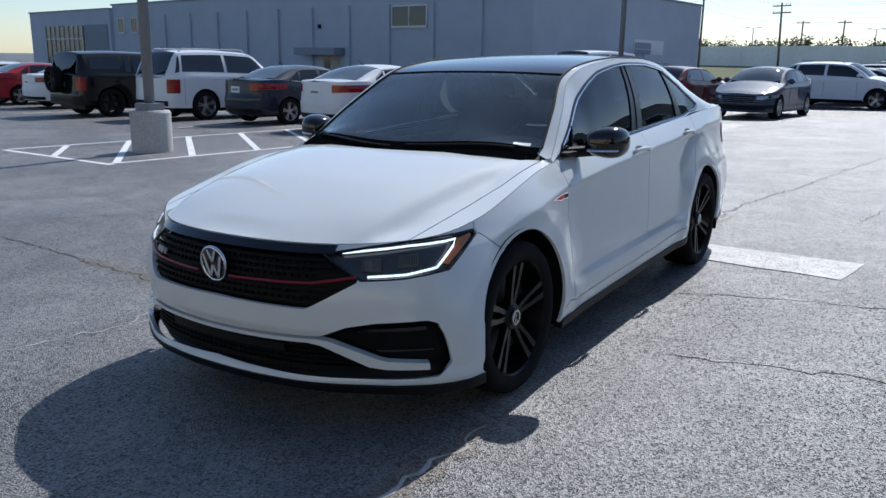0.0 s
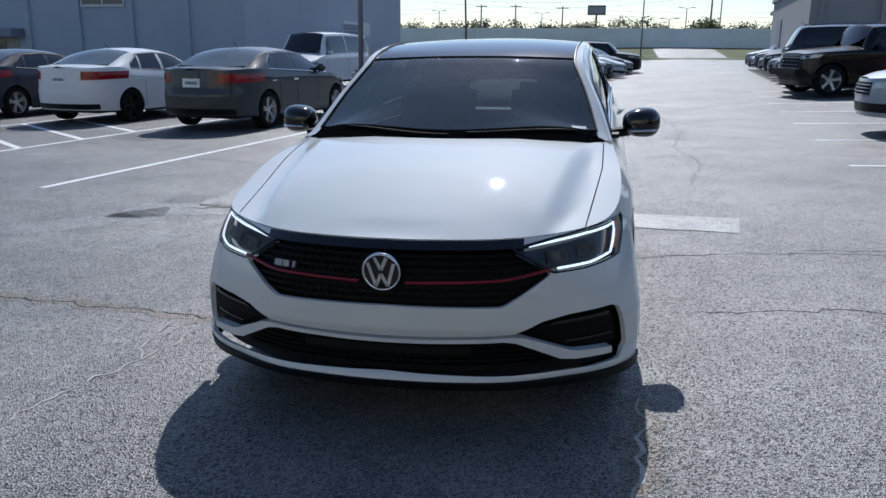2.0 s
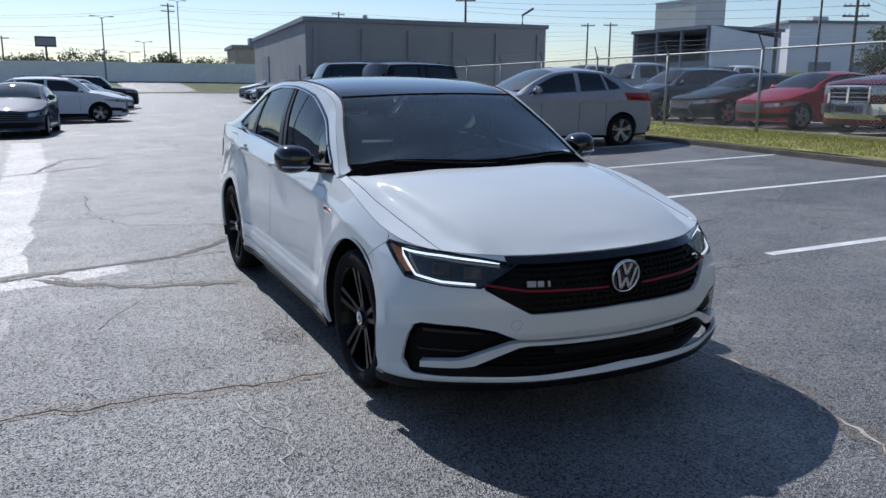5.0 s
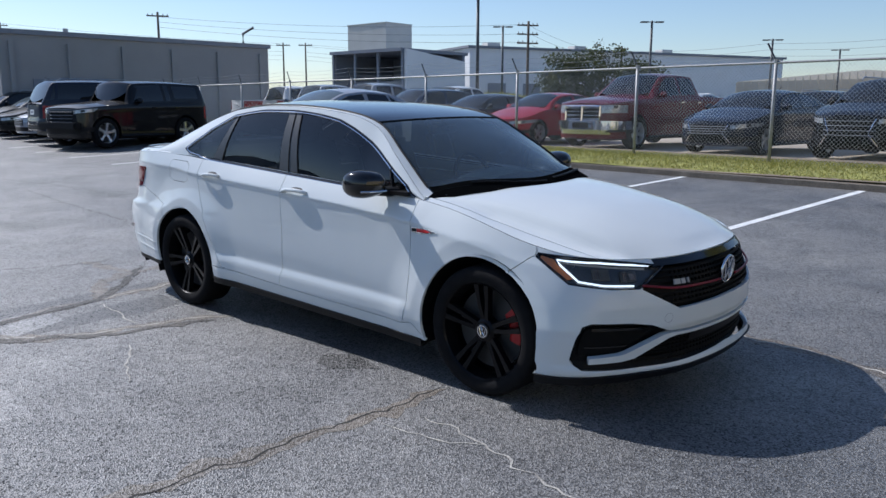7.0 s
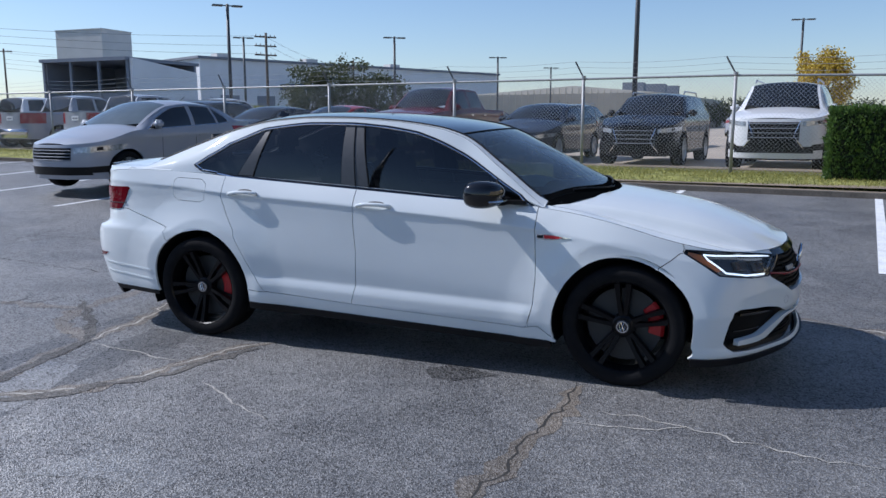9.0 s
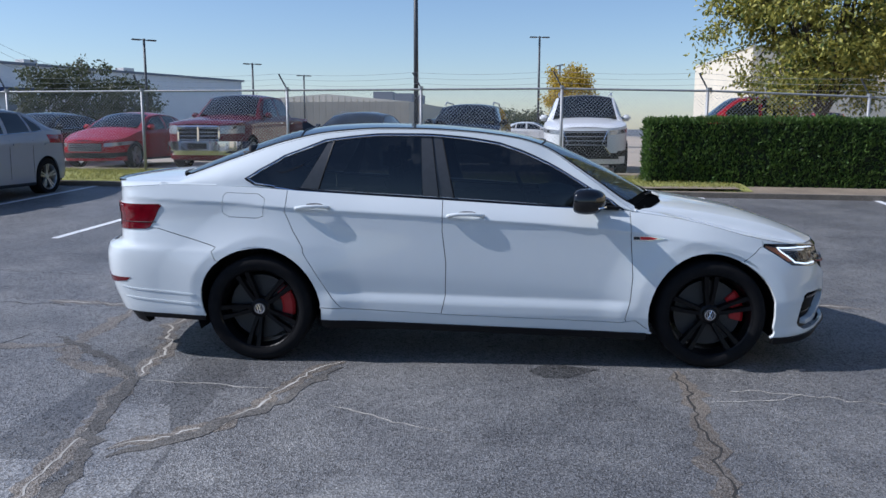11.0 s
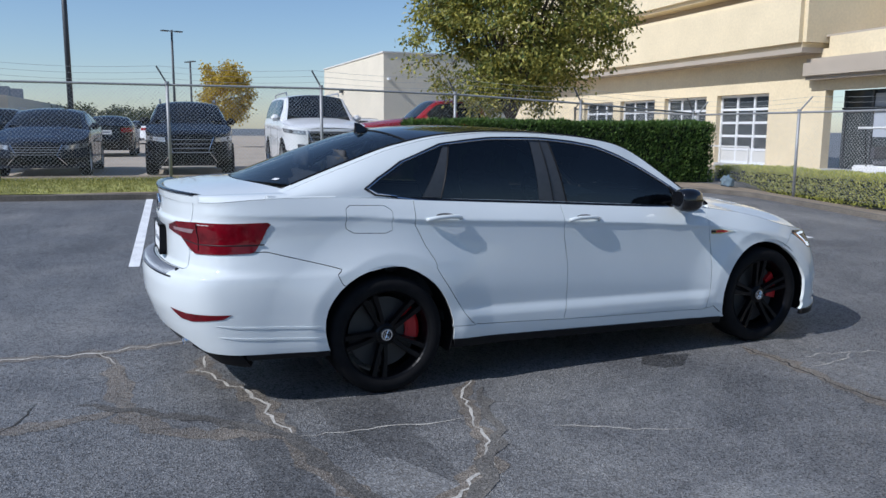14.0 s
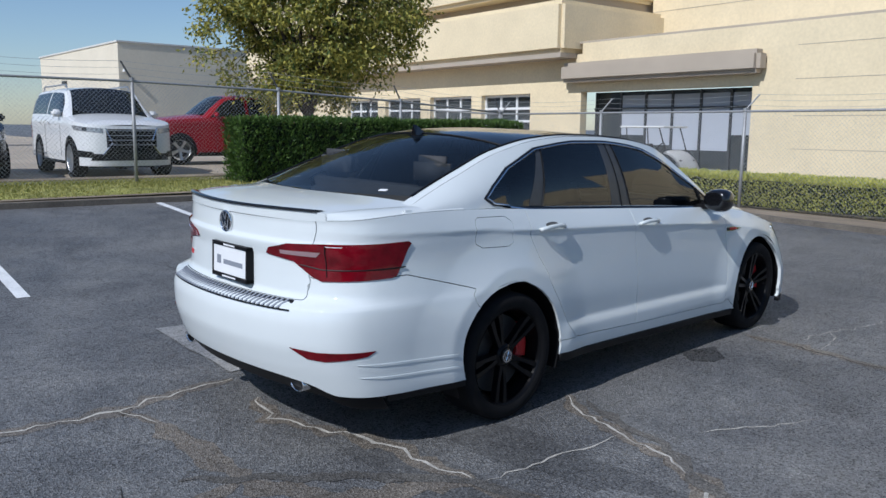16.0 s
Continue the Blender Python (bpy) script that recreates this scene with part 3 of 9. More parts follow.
# ---- ground ----
def asphalt(name="asphalt", gain=1.14, tint=(1.0, 1.0, 1.0), gloss=0.0, relief=0.55, shine=1.0):
    """Worn asphalt: binder with pale and dark stones, dust and faint oil."""
    m = mat(name, (0.05, 0.05, 0.05), 0.62, spec=0.95)
    t = m.node_tree
    b = t.nodes["Principled BSDF"]
    N = lambda k: t.nodes.new("ShaderNode" + k)
    co = N("TexCoord")

    def noise_(scale, detail=4, dist=0.0):
        n = N("TexNoise")
        n.inputs["Scale"].default_value, n.inputs["Detail"].default_value, n.inputs["Distortion"].default_value = scale, detail, dist
        t.links.new(co.outputs["Object"], n.inputs["Vector"])
        return n.outputs["Fac"]

    def ramp(v, *stops):
        r = N("ValToRGB")
        el = r.color_ramp.elements
        while len(el) < len(stops):
            el.new(0.5)
        for e, (p, c) in zip(el, stops):
            e.position, e.color = p, (*c, 1)
        t.links.new(v, r.inputs[0])
        return r.outputs[0]

    def mix(kind, f, a, c):
        x = N("Mix")
        x.data_type, x.blend_type = "RGBA", kind
        if isinstance(f, float):
            x.inputs[0].default_value = f
        else:
            t.links.new(f, x.inputs[0])
        t.links.new(a, x.inputs[6])
        t.links.new(c, x.inputs[7])
        return x.outputs[2]

    base = ramp(noise_(0.35, 6), (0.30, (0.078, 0.079, 0.081)), (0.52, (0.108, 0.108, 0.109)), (0.72, (0.158, 0.155, 0.150)))
    vo = N("TexVoronoi")
    vo.inputs["Scale"].default_value = 150
    t.links.new(co.outputs["Object"], vo.inputs["Vector"])
    stones = ramp(vo.outputs["Color"], (0.18, (0.68, 0.68, 0.68)), (0.55, (0.97, 0.97, 0.97)), (0.90, (1.62, 1.60, 1.55)))
    c = mix("MULTIPLY", 0.8, base, stones)
    v2 = N("TexVoronoi")
    v2.inputs["Scale"].default_value = 85
    t.links.new(co.outputs["Object"], v2.inputs["Vector"])
    pit = ramp(v2.outputs["Color"], (0.05, (0.35, 0.35, 0.36)), (0.16, (0.95, 0.95, 0.95)), (0.86, (1.03, 1.03, 1.03)), (0.95, (2.0, 1.96, 1.9)))
    c = mix("MULTIPLY", 0.48, c, pit)
    worn = ramp(noise_(1.7, 8, 0.8), (0.36, (0.80, 0.80, 0.81)), (0.50, (1.0, 1.0, 1.0)), (0.66, (1.28, 1.27, 1.24)))
    c = mix("MULTIPLY", 0.9, c, worn)
    speck = ramp(noise_(14, 4, 0.2), (0.40, (0.86, 0.86, 0.86)), (0.62, (1.12, 1.12, 1.11)))
    c = mix("MULTIPLY", 0.8, c, speck)
    dust = ramp(noise_(2.2, 7, 0.6), (0.52, (0, 0, 0)), (0.74, (1, 1, 1)))
    pale = N("RGB")
    pale.outputs[0].default_value = (0.15, 0.145, 0.135, 1)
    k = N("Math")
    k.operation = "MULTIPLY"
    k.inputs[1].default_value = 0.35
    t.links.new(dust, k.inputs[0])
    c = mix("MIX", k.outputs[0], c, pale.outputs[0])
    oil = ramp(noise_(0.9, 3, 0.3), (0.28, (0.6, 0.6, 0.6)), (0.42, (1, 1, 1)))
    c = mix("MULTIPLY", 0.8, c, oil)
    tone = N("RGB")
    tone.outputs[0].default_value = (*[gain * q for q in tint], 1)
    c = mix("MULTIPLY", 1.0, c, tone.outputs[0])
    t.links.new(c, b.inputs["Base Color"])
    r = N("MapRange")
    r.inputs["To Min"].default_value, r.inputs["To Max"].default_value = 0.44 - gloss, 0.66 - gloss
    t.links.new(noise_(1.1, 5), r.inputs["Value"])
    cell = N("MapRange")
    cell.inputs["From Min"].default_value, cell.inputs["From Max"].default_value = 0.2, 0.8
    cell.inputs["To Min"].default_value, cell.inputs["To Max"].default_value = -0.22, 0.14
    t.links.new(vo.outputs["Color"], cell.inputs["Value"])
    sp = N("MapRange")
    sp.inputs["From Min"].default_value, sp.inputs["From Max"].default_value = 0.22, 0.72
    sp.inputs["To Min"].default_value, sp.inputs["To Max"].default_value = 0.0, 2.15 * shine
    t.links.new(vo.outputs["Color"], sp.inputs["Value"])
    s2 = N("MapRange")
    s2.inputs["From Min"].default_value, s2.inputs["From Max"].default_value = 0.12, 0.45
    s2.inputs["To Min"].default_value, s2.inputs["To Max"].default_value = 0.15, 1.0
    t.links.new(v2.outputs["Color"], s2.inputs["Value"])
    s3 = N("Math")
    s3.operation = "MULTIPLY"
    t.links.new(sp.outputs[0], s3.inputs[0])
    t.links.new(s2.outputs[0], s3.inputs[1])
    t.links.new(s3.outputs[0], b.inputs["Specular IOR Level"])
    rs = N("Math")
    t.links.new(r.outputs[0], rs.inputs[0])
    t.links.new(cell.outputs[0], rs.inputs[1])
    t.links.new(rs.outputs[0], b.inputs["Roughness"])
    add = N("Math")
    add.operation = "ADD"
    t.links.new(vo.outputs["Distance"], add.inputs[0])
    sm = N("Math")
    sm.operation = "MULTIPLY"
    sm.inputs[1].default_value = 0.25
    t.links.new(noise_(50, 3), sm.inputs[0])
    t.links.new(sm.outputs[0], add.inputs[1])
    bp = N("Bump")
    bp.inputs["Strength"].default_value, bp.inputs["Distance"].default_value = relief, 0.007
    t.links.new(add.outputs[0], bp.inputs["Height"])
    t.links.new(bp.outputs[0], b.inputs["Normal"])
    return m


M_ASPH = asphalt()
M_GRASS = mat("dry_grass", (0.26, 0.26, 0.07), 0.95, var=0.4, scale=2.5, bump=1.0, bscale=70, fine=0.35)
M_BANK = mat("bank_grass", (0.10, 0.115, 0.04), 0.95, var=0.3, scale=0.3, fine=0.3)
M_TANLOT = mat("tan_concrete_lot", (0.40, 0.34, 0.27), 0.9, var=0.1, scale=0.4, bump=0.2, bscale=40, fine=0.08)
M_LANEPATCH = asphalt("faded_lane_paint", 1.32, (1.0, 0.99, 0.97), 0.06, 0.3, 1.5)
M_PATCH = asphalt("faded_patch", 2.7, (1.0, 0.99, 0.97), 0.04, 0.3, 0.9)
M_FAINT = asphalt("faint_patch", 1.40, (1.0, 1.0, 0.99), 0.05, 0.4)
M_OIL = asphalt("oil_soaked_asphalt", 0.42)
M_DARKPATCH = asphalt("dark_sealer", 0.92, (1.05, 1.0, 0.93), -0.12, 0.4, 0.35)
M_OLDSEAL = asphalt("old_seal_band", 0.86, (1.0, 1.0, 1.0), 0.0, 0.3, 0.8)
M_SAND = mat("sandy_crack_fill", (0.42, 0.40, 0.36), 0.95, var=0.3, scale=9, fine=0.3)
M_CRACK = mat("dark_crack", (0.030, 0.029, 0.027), 0.95, var=0.2)
M_STAIN = asphalt("crack_stain", 1.22, (1.14, 1.0, 0.84), shine=0.7)


def drape(pts, lift):
    return [(x, y, height(x, y) + lift) for x, y in pts]


bm = bmesh.new()
gx = [-2500, -900, -400, -200, -120, -80] + [-60 + 3 * i for i in range(17)] + [-10 + 0.8 * i for i in range(30)] + [14 + 3 * i for i in range(12)] + [60, 80, 120, 200, 400, 900, 2500]
gy = [-2500, -900, -300, -120, -60, -45, -38, -31, -25, -20, -17] + [-15 + 0.4 * i for i in range(25)] + [-5 + 5 * i for i in range(28)] + [135, 150, 170, 240, 500, 1200, 2500]
g = [[bm.verts.new((x, y, height(x, y) - 0.0)) for x in gx] for y in gy]
for a, b in zip(g, g[1:]):
    for i in range(len(gx) - 1):
        bm.faces.new((a[i], a[i + 1], b[i + 1], b[i]))
tagged(obj("ground", bm, M_ASPH, smooth=True), "grey weathered asphalt parking lot with fine cracks", "ground", kind="structure")


def ribbon(pts, w, lift, rough=0.0, sub=6, taper=True):
    """A strip that follows a line over the ground; rough makes its course and width uneven."""
    q = []
    for (x0, y0), (x1, y1) in zip(pts, pts[1:]):
        n = max(1, int(math.dist((x0, y0), (x1, y1)) * sub))
        q += [(x0 + (x1 - x0) * i / n, y0 + (y1 - y0) * i / n) for i in range(n)]
    q.append(pts[-1])
    bm = bmesh.new()
    rows_ = []
    for i, (x, y) in enumerate(q):
        a, b = q[max(0, i - 1)], q[min(len(q) - 1, i + 1)]
        d = Vector((b[0] - a[0], b[1] - a[1])).normalized()
        n = Vector((-d.y, d.x))
        o = rough * (noise.noise((x * 9, y * 9, 1.3)) + 0.6 * noise.noise((x * 31, y * 31, 4.1)))
        k = w * (1 + (0.9 * noise.noise((x * 13, y * 13, 7.7)) if rough else 0)) / 2
        if taper and rough:
            k *= min(1, 0.25 + min(i, len(q) - 1 - i) * 0.25)
        c = Vector((x, y)) + o * n
        rows_.append([bm.verts.new((*(c + s * k * n), height(*(c + s * k * n)) + lift)) for s in (-1, 1)])
    for a, b in zip(rows_, rows_[1:]):
        bm.faces.new((a[0], b[0], b[1], a[1]))
    bmesh.ops.recalc_face_normals(bm, faces=bm.faces[:])
    for f in bm.faces:
        if f.normal.z < 0:
            f.normal_flip()
    return bm


def flat(name, poly, lift, m, label="", cat="patch", fine=0.25, wob=0.0):
    bm = bmesh.new()
    pts = []
    for i in range(len(poly)):
        a, b = poly[i], poly[(i + 1) % len(poly)]
        k = max(1, int(math.dist(a, b) / fine))
        pts += [(a[0] + (b[0] - a[0]) * j / k, a[1] + (b[1] - a[1]) * j / k) for j in range(k)]
    pts = [(x + wob * noise.noise((x * 5, y * 5, 2.0)), y + wob * noise.noise((x * 5, y * 5, 9.0))) for x, y in pts]
    bm.faces.new([bm.verts.new(p) for p in drape(pts, lift)])
    bmesh.ops.triangulate(bm, faces=bm.faces[:])
    for f in bm.faces:
        f.normal_update()
        if f.normal.z < 0:
            f.normal_flip()
    return tagged(obj(name, bm, m), label, cat, kind="structure")


# stall lines by the grass, and in the far row
def line(u0, v0, u1, v1, w=0.10):
    a, b = lot(u0, v0), lot(u1, v1)
    tagged(obj("stall_line", ribbon([a, b], w, 0.0035, sub=2), M_LINE), "white painted parking stall line", "road marking", "stall lines", "structure")


for k in range(-2, 9):
    line(3.0 - 0.02 * k, 2.71 * k, 8.05, 2.71 * k)
for u in (-5.15, -8.15, -11.45, -13.9, -16.7, -19.4, -22.1, -24.8):
    line(u, 1.8 if u > -12 else 6.6, u, 13.0)
line(-11.4, 1.72, -8.0, 1.80)
line(-9.72, 1.76, -11.35, 2.76, 0.11)
for k in range(5):
    line(-11.4, 3.98 + 1.27 * k, -8.15, 1.94 + 1.27 * k, 0.11)
for k in range(9, 18):
    line(5.2, 2.71 * k, 9.5, 2.71 * k)
# faded paint and sealed patches
for name, poly, m, lab in (
    ("faded_marking", [(0.68, 2.02), (1.84, 1.95), (1.76, 1.39), (0.72, 1.50)], M_PATCH, "faded pale painted rectangle on the asphalt"),
    ("faded_marking", [(-2.90, 1.75), (-2.30, 1.70), (-2.28, 4.2), (-2.15, 9.0), (-2.3, 16.8), (-2.95, 16.9), (-2.75, 9.0), (-2.93, 4.2)], M_LANEPATCH, "faded pale band along the drive lane"),
    ("faded_marking", [(-2.65, 0.12), (-2.37, 0.08), (-2.35, 0.60), (-2.68, 0.67)], M_FAINT, "small faded pale rectangle on the asphalt"),
    ("faded_marking", [(-3.4, 1.70), (-1.6, 1.98), (-1.6, 1.60), (-3.35, 1.10)], M_LANEPATCH, "faded pale stop bar across the lane"),
    ("faded_marking", [(-5.95, 0.08), (-5.29, 0.75), (-4.04, 0.45), (-4.84, -0.5)], M_FAINT, "faded pale patch on the asphalt"),
    ("faded_marking", [(-3.83, 0.25), (-4.0, 0.67), (-3.07, 1.62), (-2.74, 1.04)], M_FAINT, "faded pale patch on the asphalt"),
    ("old_seal_band", [(-0.55, 2.20), (-0.70, 1.96), (-2.3, 1.88), (-3.3, 1.80), (-3.3, 2.25), (-2.2, 2.22)], M_OLDSEAL, "faint dark band of old sealer on the asphalt"),
    ("old_seal_band", [(-0.80, 1.72), (-0.85, 1.42), (-1.7, 1.40), (-3.2, 1.22), (-3.2, 1.55), (-1.7, 1.66)], M_OLDSEAL, "faint dark band of old sealer on the asphalt"),
    ("oil_stain", [(-0.94, -0.26), (-1.08, -0.40), (-1.04, -0.52), (-0.96, -0.72), (-0.84, -0.5), (-0.82, -0.35)], M_OIL, "dark oil stain beside the sedan"),
):
    flat(name, poly, 0.0022 if m is M_OIL else 0.0006 if m is M_OLDSEAL else 0.006 if m is M_PATCH else 0.0012, m, lab, wob=0.04 if m is M_PATCH else 0.10)
for u, v, a in ((-10.5, 7.05, 0.62), (-7.3, 6.4, 0.62), (-13.5, 6.95, 0.55), (-16.2, 7.4, 0.6), (-6.4, 8.0, 0.6)):
    flat("oil_stain", [lot(u + a * math.cos(t), v + a * 1.1 * math.sin(t)) for t in span(0, 2 * math.pi * 15 / 16, 15)], 0.0020, M_OIL, "round dark oil stain in a parking stall", wob=0.12)
# cracks
CRACKS_PALE = (
    [(0.62, 3.5), (0.56, 3.06), (0.51, 2.74), (0.56, 2.47), (0.61, 2.08)], [(0.23, 2.11), (-0.06, 2.23), (-0.31, 2.13), (-0.72, 1.99), (-1.03, 1.99), (-1.22, 1.95)],
    [(-0.81, 0.82), (-1.02, 0.97), (-1.34, 1.10), (-1.48, 1.10), (-1.66, 1.17), (-1.88, 1.28), (-2.15, 1.66)], [(0.49, 2.74), (0.36, 2.71), (0.23, 2.67)],
    [(0.93, -1.7), (0.93, -2.1), (0.89, -2.4), (0.7, -3.0)])
CRACKS_THIN = (
    [(-1.22, 1.95), (-1.27, 1.66), (-1.28, 1.45), (-1.34, 1.10)], [(-1.39, -1.18), (-1.39, -1.39), (-1.34, -1.59), (-1.25, -1.72)],
    [(-1.21, -1.32), (-1.21, -1.52), (-1.25, -1.72), (-1.34, -1.93), (-1.40, -2.2), (-1.41, -2.49)], [(-1.54, 0.8), (-1.72, 0.5), (-1.9, 0.14)])
STAINS = (
    [(0.23, 2.67), (-0.2, 2.66), (-0.56, 2.66), (-0.86, 2.55), (-1.07, 2.24), (-1.22, 1.98)], [(-1.22, 1.98), (-1.52, 1.94), (-1.84, 1.87), (-2.31, 1.84), (-2.8, 1.80)],
    [(-0.58, 2.7), (-0.64, 2.94), (-0.66, 3.4)], [(-0.89, -1.15), (-1.25, -1.15), (-1.73, -1.09), (-2.24, -1.02), (-2.9, -0.95)])
CRACKS_DARK = (
    [(-0.84, -1.12), (-1.23, -1.14), (-1.53, -1.08), (-1.94, -1.08), (-2.4, -1.03), (-3.2, -0.93), (-4.2, -0.88)],
    [(-1.41, -2.49), (-1.45, -2.8), (-1.5, -3.2)],
    [(-1.72, 6.4), (-1.75, 4.65), (-1.43, 3.69), (-0.8, 3.36), (-0.4, 3.3)], [(-4.48, 4.65), (-3.48, 4.41), (-2.55, 4.43), (-1.0, 4.38)],
    [(2.08, 0.92), (2.77, 0.95), (3.87, 0.98)], [(0.48, 3.23), (0.6, 4.69), (0.81, 5.84), (1.04, 7.94), (1.34, 10.05)], [(0.92, 0.47), (1.27, 0.66), (1.72, 0.79), (2.8, 0.86)], [(-1.69, 12.18), (-0.19, 10.8), (0.72, 10.7), (2.2, 10.85)],
    [(-0.69, 3.24), (-0.33, 3.03)], [(1.32, 5.86), (2.43, 6.05)], [(1.6, 3.6), (1.9, 5.2), (1.7, 7.0), (2.0, 9.2), (1.8, 12.5)], [(0.9, 5.9), (1.4, 5.7), (1.8, 5.6)], [(0.3, 14.0), (2.6, 14.4)], [(-3.0, 8.2), (1.0, 7.9), (3.0, 8.1)], [(1.2, -0.6), (2.0, -0.4), (2.9, -0.5)])
for c in CRACKS_PALE + STAINS:
    tagged(obj("crack_stain", ribbon(c, 0.11, 0.0016, 0.05, 22), M_STAIN), "brownish stain along a crack", "crack", "cracks", "structure")
for c in CRACKS_PALE:
    tagged(obj("crack", ribbon(c, 0.015, 0.0030, 0.05, 22), M_SAND), "thin sandy crack in the asphalt", "crack", "cracks", "structure")
for c in CRACKS_THIN + STAINS[1:2]:
    tagged(obj("crack", ribbon(c, 0.0105, 0.0030, 0.04, 22), M_SAND), "hair-thin sandy crack in the asphalt", "crack", "cracks", "structure")
for c in CRACKS_DARK:
    tagged(obj("crack", ribbon(c, 0.011, 0.0024, 0.05, 22), M_CRACK), "thin dark crack in the asphalt", "crack", "cracks", "structure")


# smears of dark crack sealant across the lane
for c in ([(-2.9, 1.60), (-2.44, 1.70), (-2.01, 1.80), (-1.52, 1.92), (-1.12, 1.99), (-0.74, 2.42), (-0.41, 2.87)], [(-2.24, 1.63), (-1.95, 1.33), (-1.52, 1.03), (-0.94, 0.83)],
          [(-2.81, 9.12), (-2.35, 9.46), (-1.91, 11.64), (-1.12, 11.81)], [(-2.5, 9.2), (-1.76, 9.88), (-0.97, 10.48)]):
    tagged(obj("sealant_smear", ribbon(c, 0.070, 0.0034, 0.06, 14), M_DARKPATCH), "dark smear of crack sealant on the asphalt", "crack", "cracks", "structure")


# ---- kerbs, grass strip, lots beyond ----
def kerb_run(name, uv, w, h, m, label):
    """A kerb of rounded section along a run of lot coordinates, standing on the ground."""
    pts = [lot(*p) for p in uv]
    bm = bmesh.new()
    rws = []
    prof = ((0, -0.15), (0.0, h - 0.03), (math.copysign(0.03, w), h), (w, h), (w, -0.15))
    for i, p in enumerate(pts):
        a, b = pts[max(0, i - 1)], pts[min(len(pts) - 1, i + 1)]
        d = Vector((b[0] - a[0], b[1] - a[1])).normalized()
        n = Vector((d.y, -d.x))
        rws.append([bm.verts.new((p[0] + n.x * o, p[1] + n.y * o, height(*p) + z)) for o, z in prof])
    for a, b in zip(rws, rws[1:]):
        for i in range(len(prof) - 1):
            bm.faces.new((a[i], a[i + 1], b[i + 1], b[i]))
    bmesh.ops.recalc_face_normals(bm, faces=bm.faces[:])
    return tagged(obj(name, bm, m), label, "kerb", kind="structure")


bend = [(8.2, v) for v in span(60, -5.6, 40)] + [(6.6 + 1.6 * math.cos(t), -6.2 - 1.7 * math.sin(t)) for t in span(0.0, math.pi / 2, 10)] + [(u, -7.9) for u in span(6.3, -14, 16)]
kerb_run("kerb", bend[::-1], -0.16, 0.075, M_KERB, "stained concrete kerb along the parking lot")
GRASS_Z = lambda u, v: height(*lot(8.3, v)) + 0.065 + 0.05 * min(1, max(0, (u - 8.3) / 0.7)) + 0.03 * math.sin((u - 8.3) * 1.2)
bm = bmesh.new()
g = []
for v in span(-3.6, 60, 130):
    row = []
    for u in span(8.34, 11.9, 10):
        x, y = lot(u, v)
        row.append(bm.verts.new((x, y, GRASS_Z(u, v) + 0.02 * noise.noise((x, y, 0)))))
    g.append(row)
for a, b in zip(g, g[1:]):
    for i in range(10):
        bm.faces.new((a[i], a[i + 1], b[i + 1], b[i]))
tagged(obj("grass_strip", bm, M_GRASS, smooth=True), "strip of dry yellowish grass beside the kerb", "grass", kind="structure")
# bare verge and pavement round the bend
bm = bmesh.new()
vs = [bm.verts.new((*lot(u, v), 0.0)) for u, v in bend[34:]]
for v in vs:
    v.co.z = height(v.co.x, v.co.y) + 0.07
far_ = [bm.verts.new((*lot(u, v), z)) for u, v, z in ((-14, -9.4, 0.0), (-4, -9.4, 0.0), (2, -9.4, 0.02), (6, -9.4, 0.05), (8.6, -9.4, 0.16), (10.2, -9.4, 0.28), (11.9, -9.4, 0.36), (11.9, -3.4, 0.42), (8.36, -3.4, 0.40))]
bm.faces.new(vs + far_)
bmesh.ops.triangulate(bm, faces=bm.faces[:])
for f in bm.faces:
    f.normal_update()
    if f.normal.z < 0:
        f.normal_flip()
tagged(obj("verge", bm, M_PAVE), "bare sandy concrete verge behind the kerb", "pavement", kind="structure")
kerb_run("kerb_far", [(11.9, v) for v in span(-9, 60, 30)], 0.15, 0.10, M_PAVE, "pale kerb of the neighbouring lot")
bm = bmesh.new()
g = [[bm.verts.new((*lot(u, v), z)) for u in (12.05, 20, 40, 75, 110)] for v, z in ((-19.2, -0.06), (-14, -0.05), (-9.3, 0.36), (0, 0.36), (10, 0.36), (20, 0.36), (32, 0.36))]
for a, b in zip(g, g[1:]):
    for i in range(4):
        bm.faces.new((a[i], a[i + 1], b[i + 1], b[i]))
tagged(obj("neighbour_lot", bm, M_TANLOT), "tan concrete lot behind the fence", "pavement", kind="structure")
bm = bmesh.new()
g = [[bm.verts.new((x, y, height(x, y) + 0.04)) for x in span(-120, 160, 20)] for y in (101, 108, 116, 124, 132, 140)]
for a, b in zip(g, g[1:]):
    for i in range(20):
        bm.faces.new((a[i], a[i + 1], b[i + 1], b[i]))
tagged(obj("grass_bank", bm, M_BANK, smooth=True), "low grassy bank at the end of the lot", "grass", kind="structure")


# ---- buildings ----
def hull(name, u0, u1, v0, v1, z0, z1, m, parent):
    return part(name, boxes((u0, u1, v0, v1, z0, z1)), m, parent)


LOTM = pose(0, 0, 0, 0, 0, LOTD)


def lot_of(x, y):
    return x * EX.x + y * EX.y, x * EY.x + y * EY.y


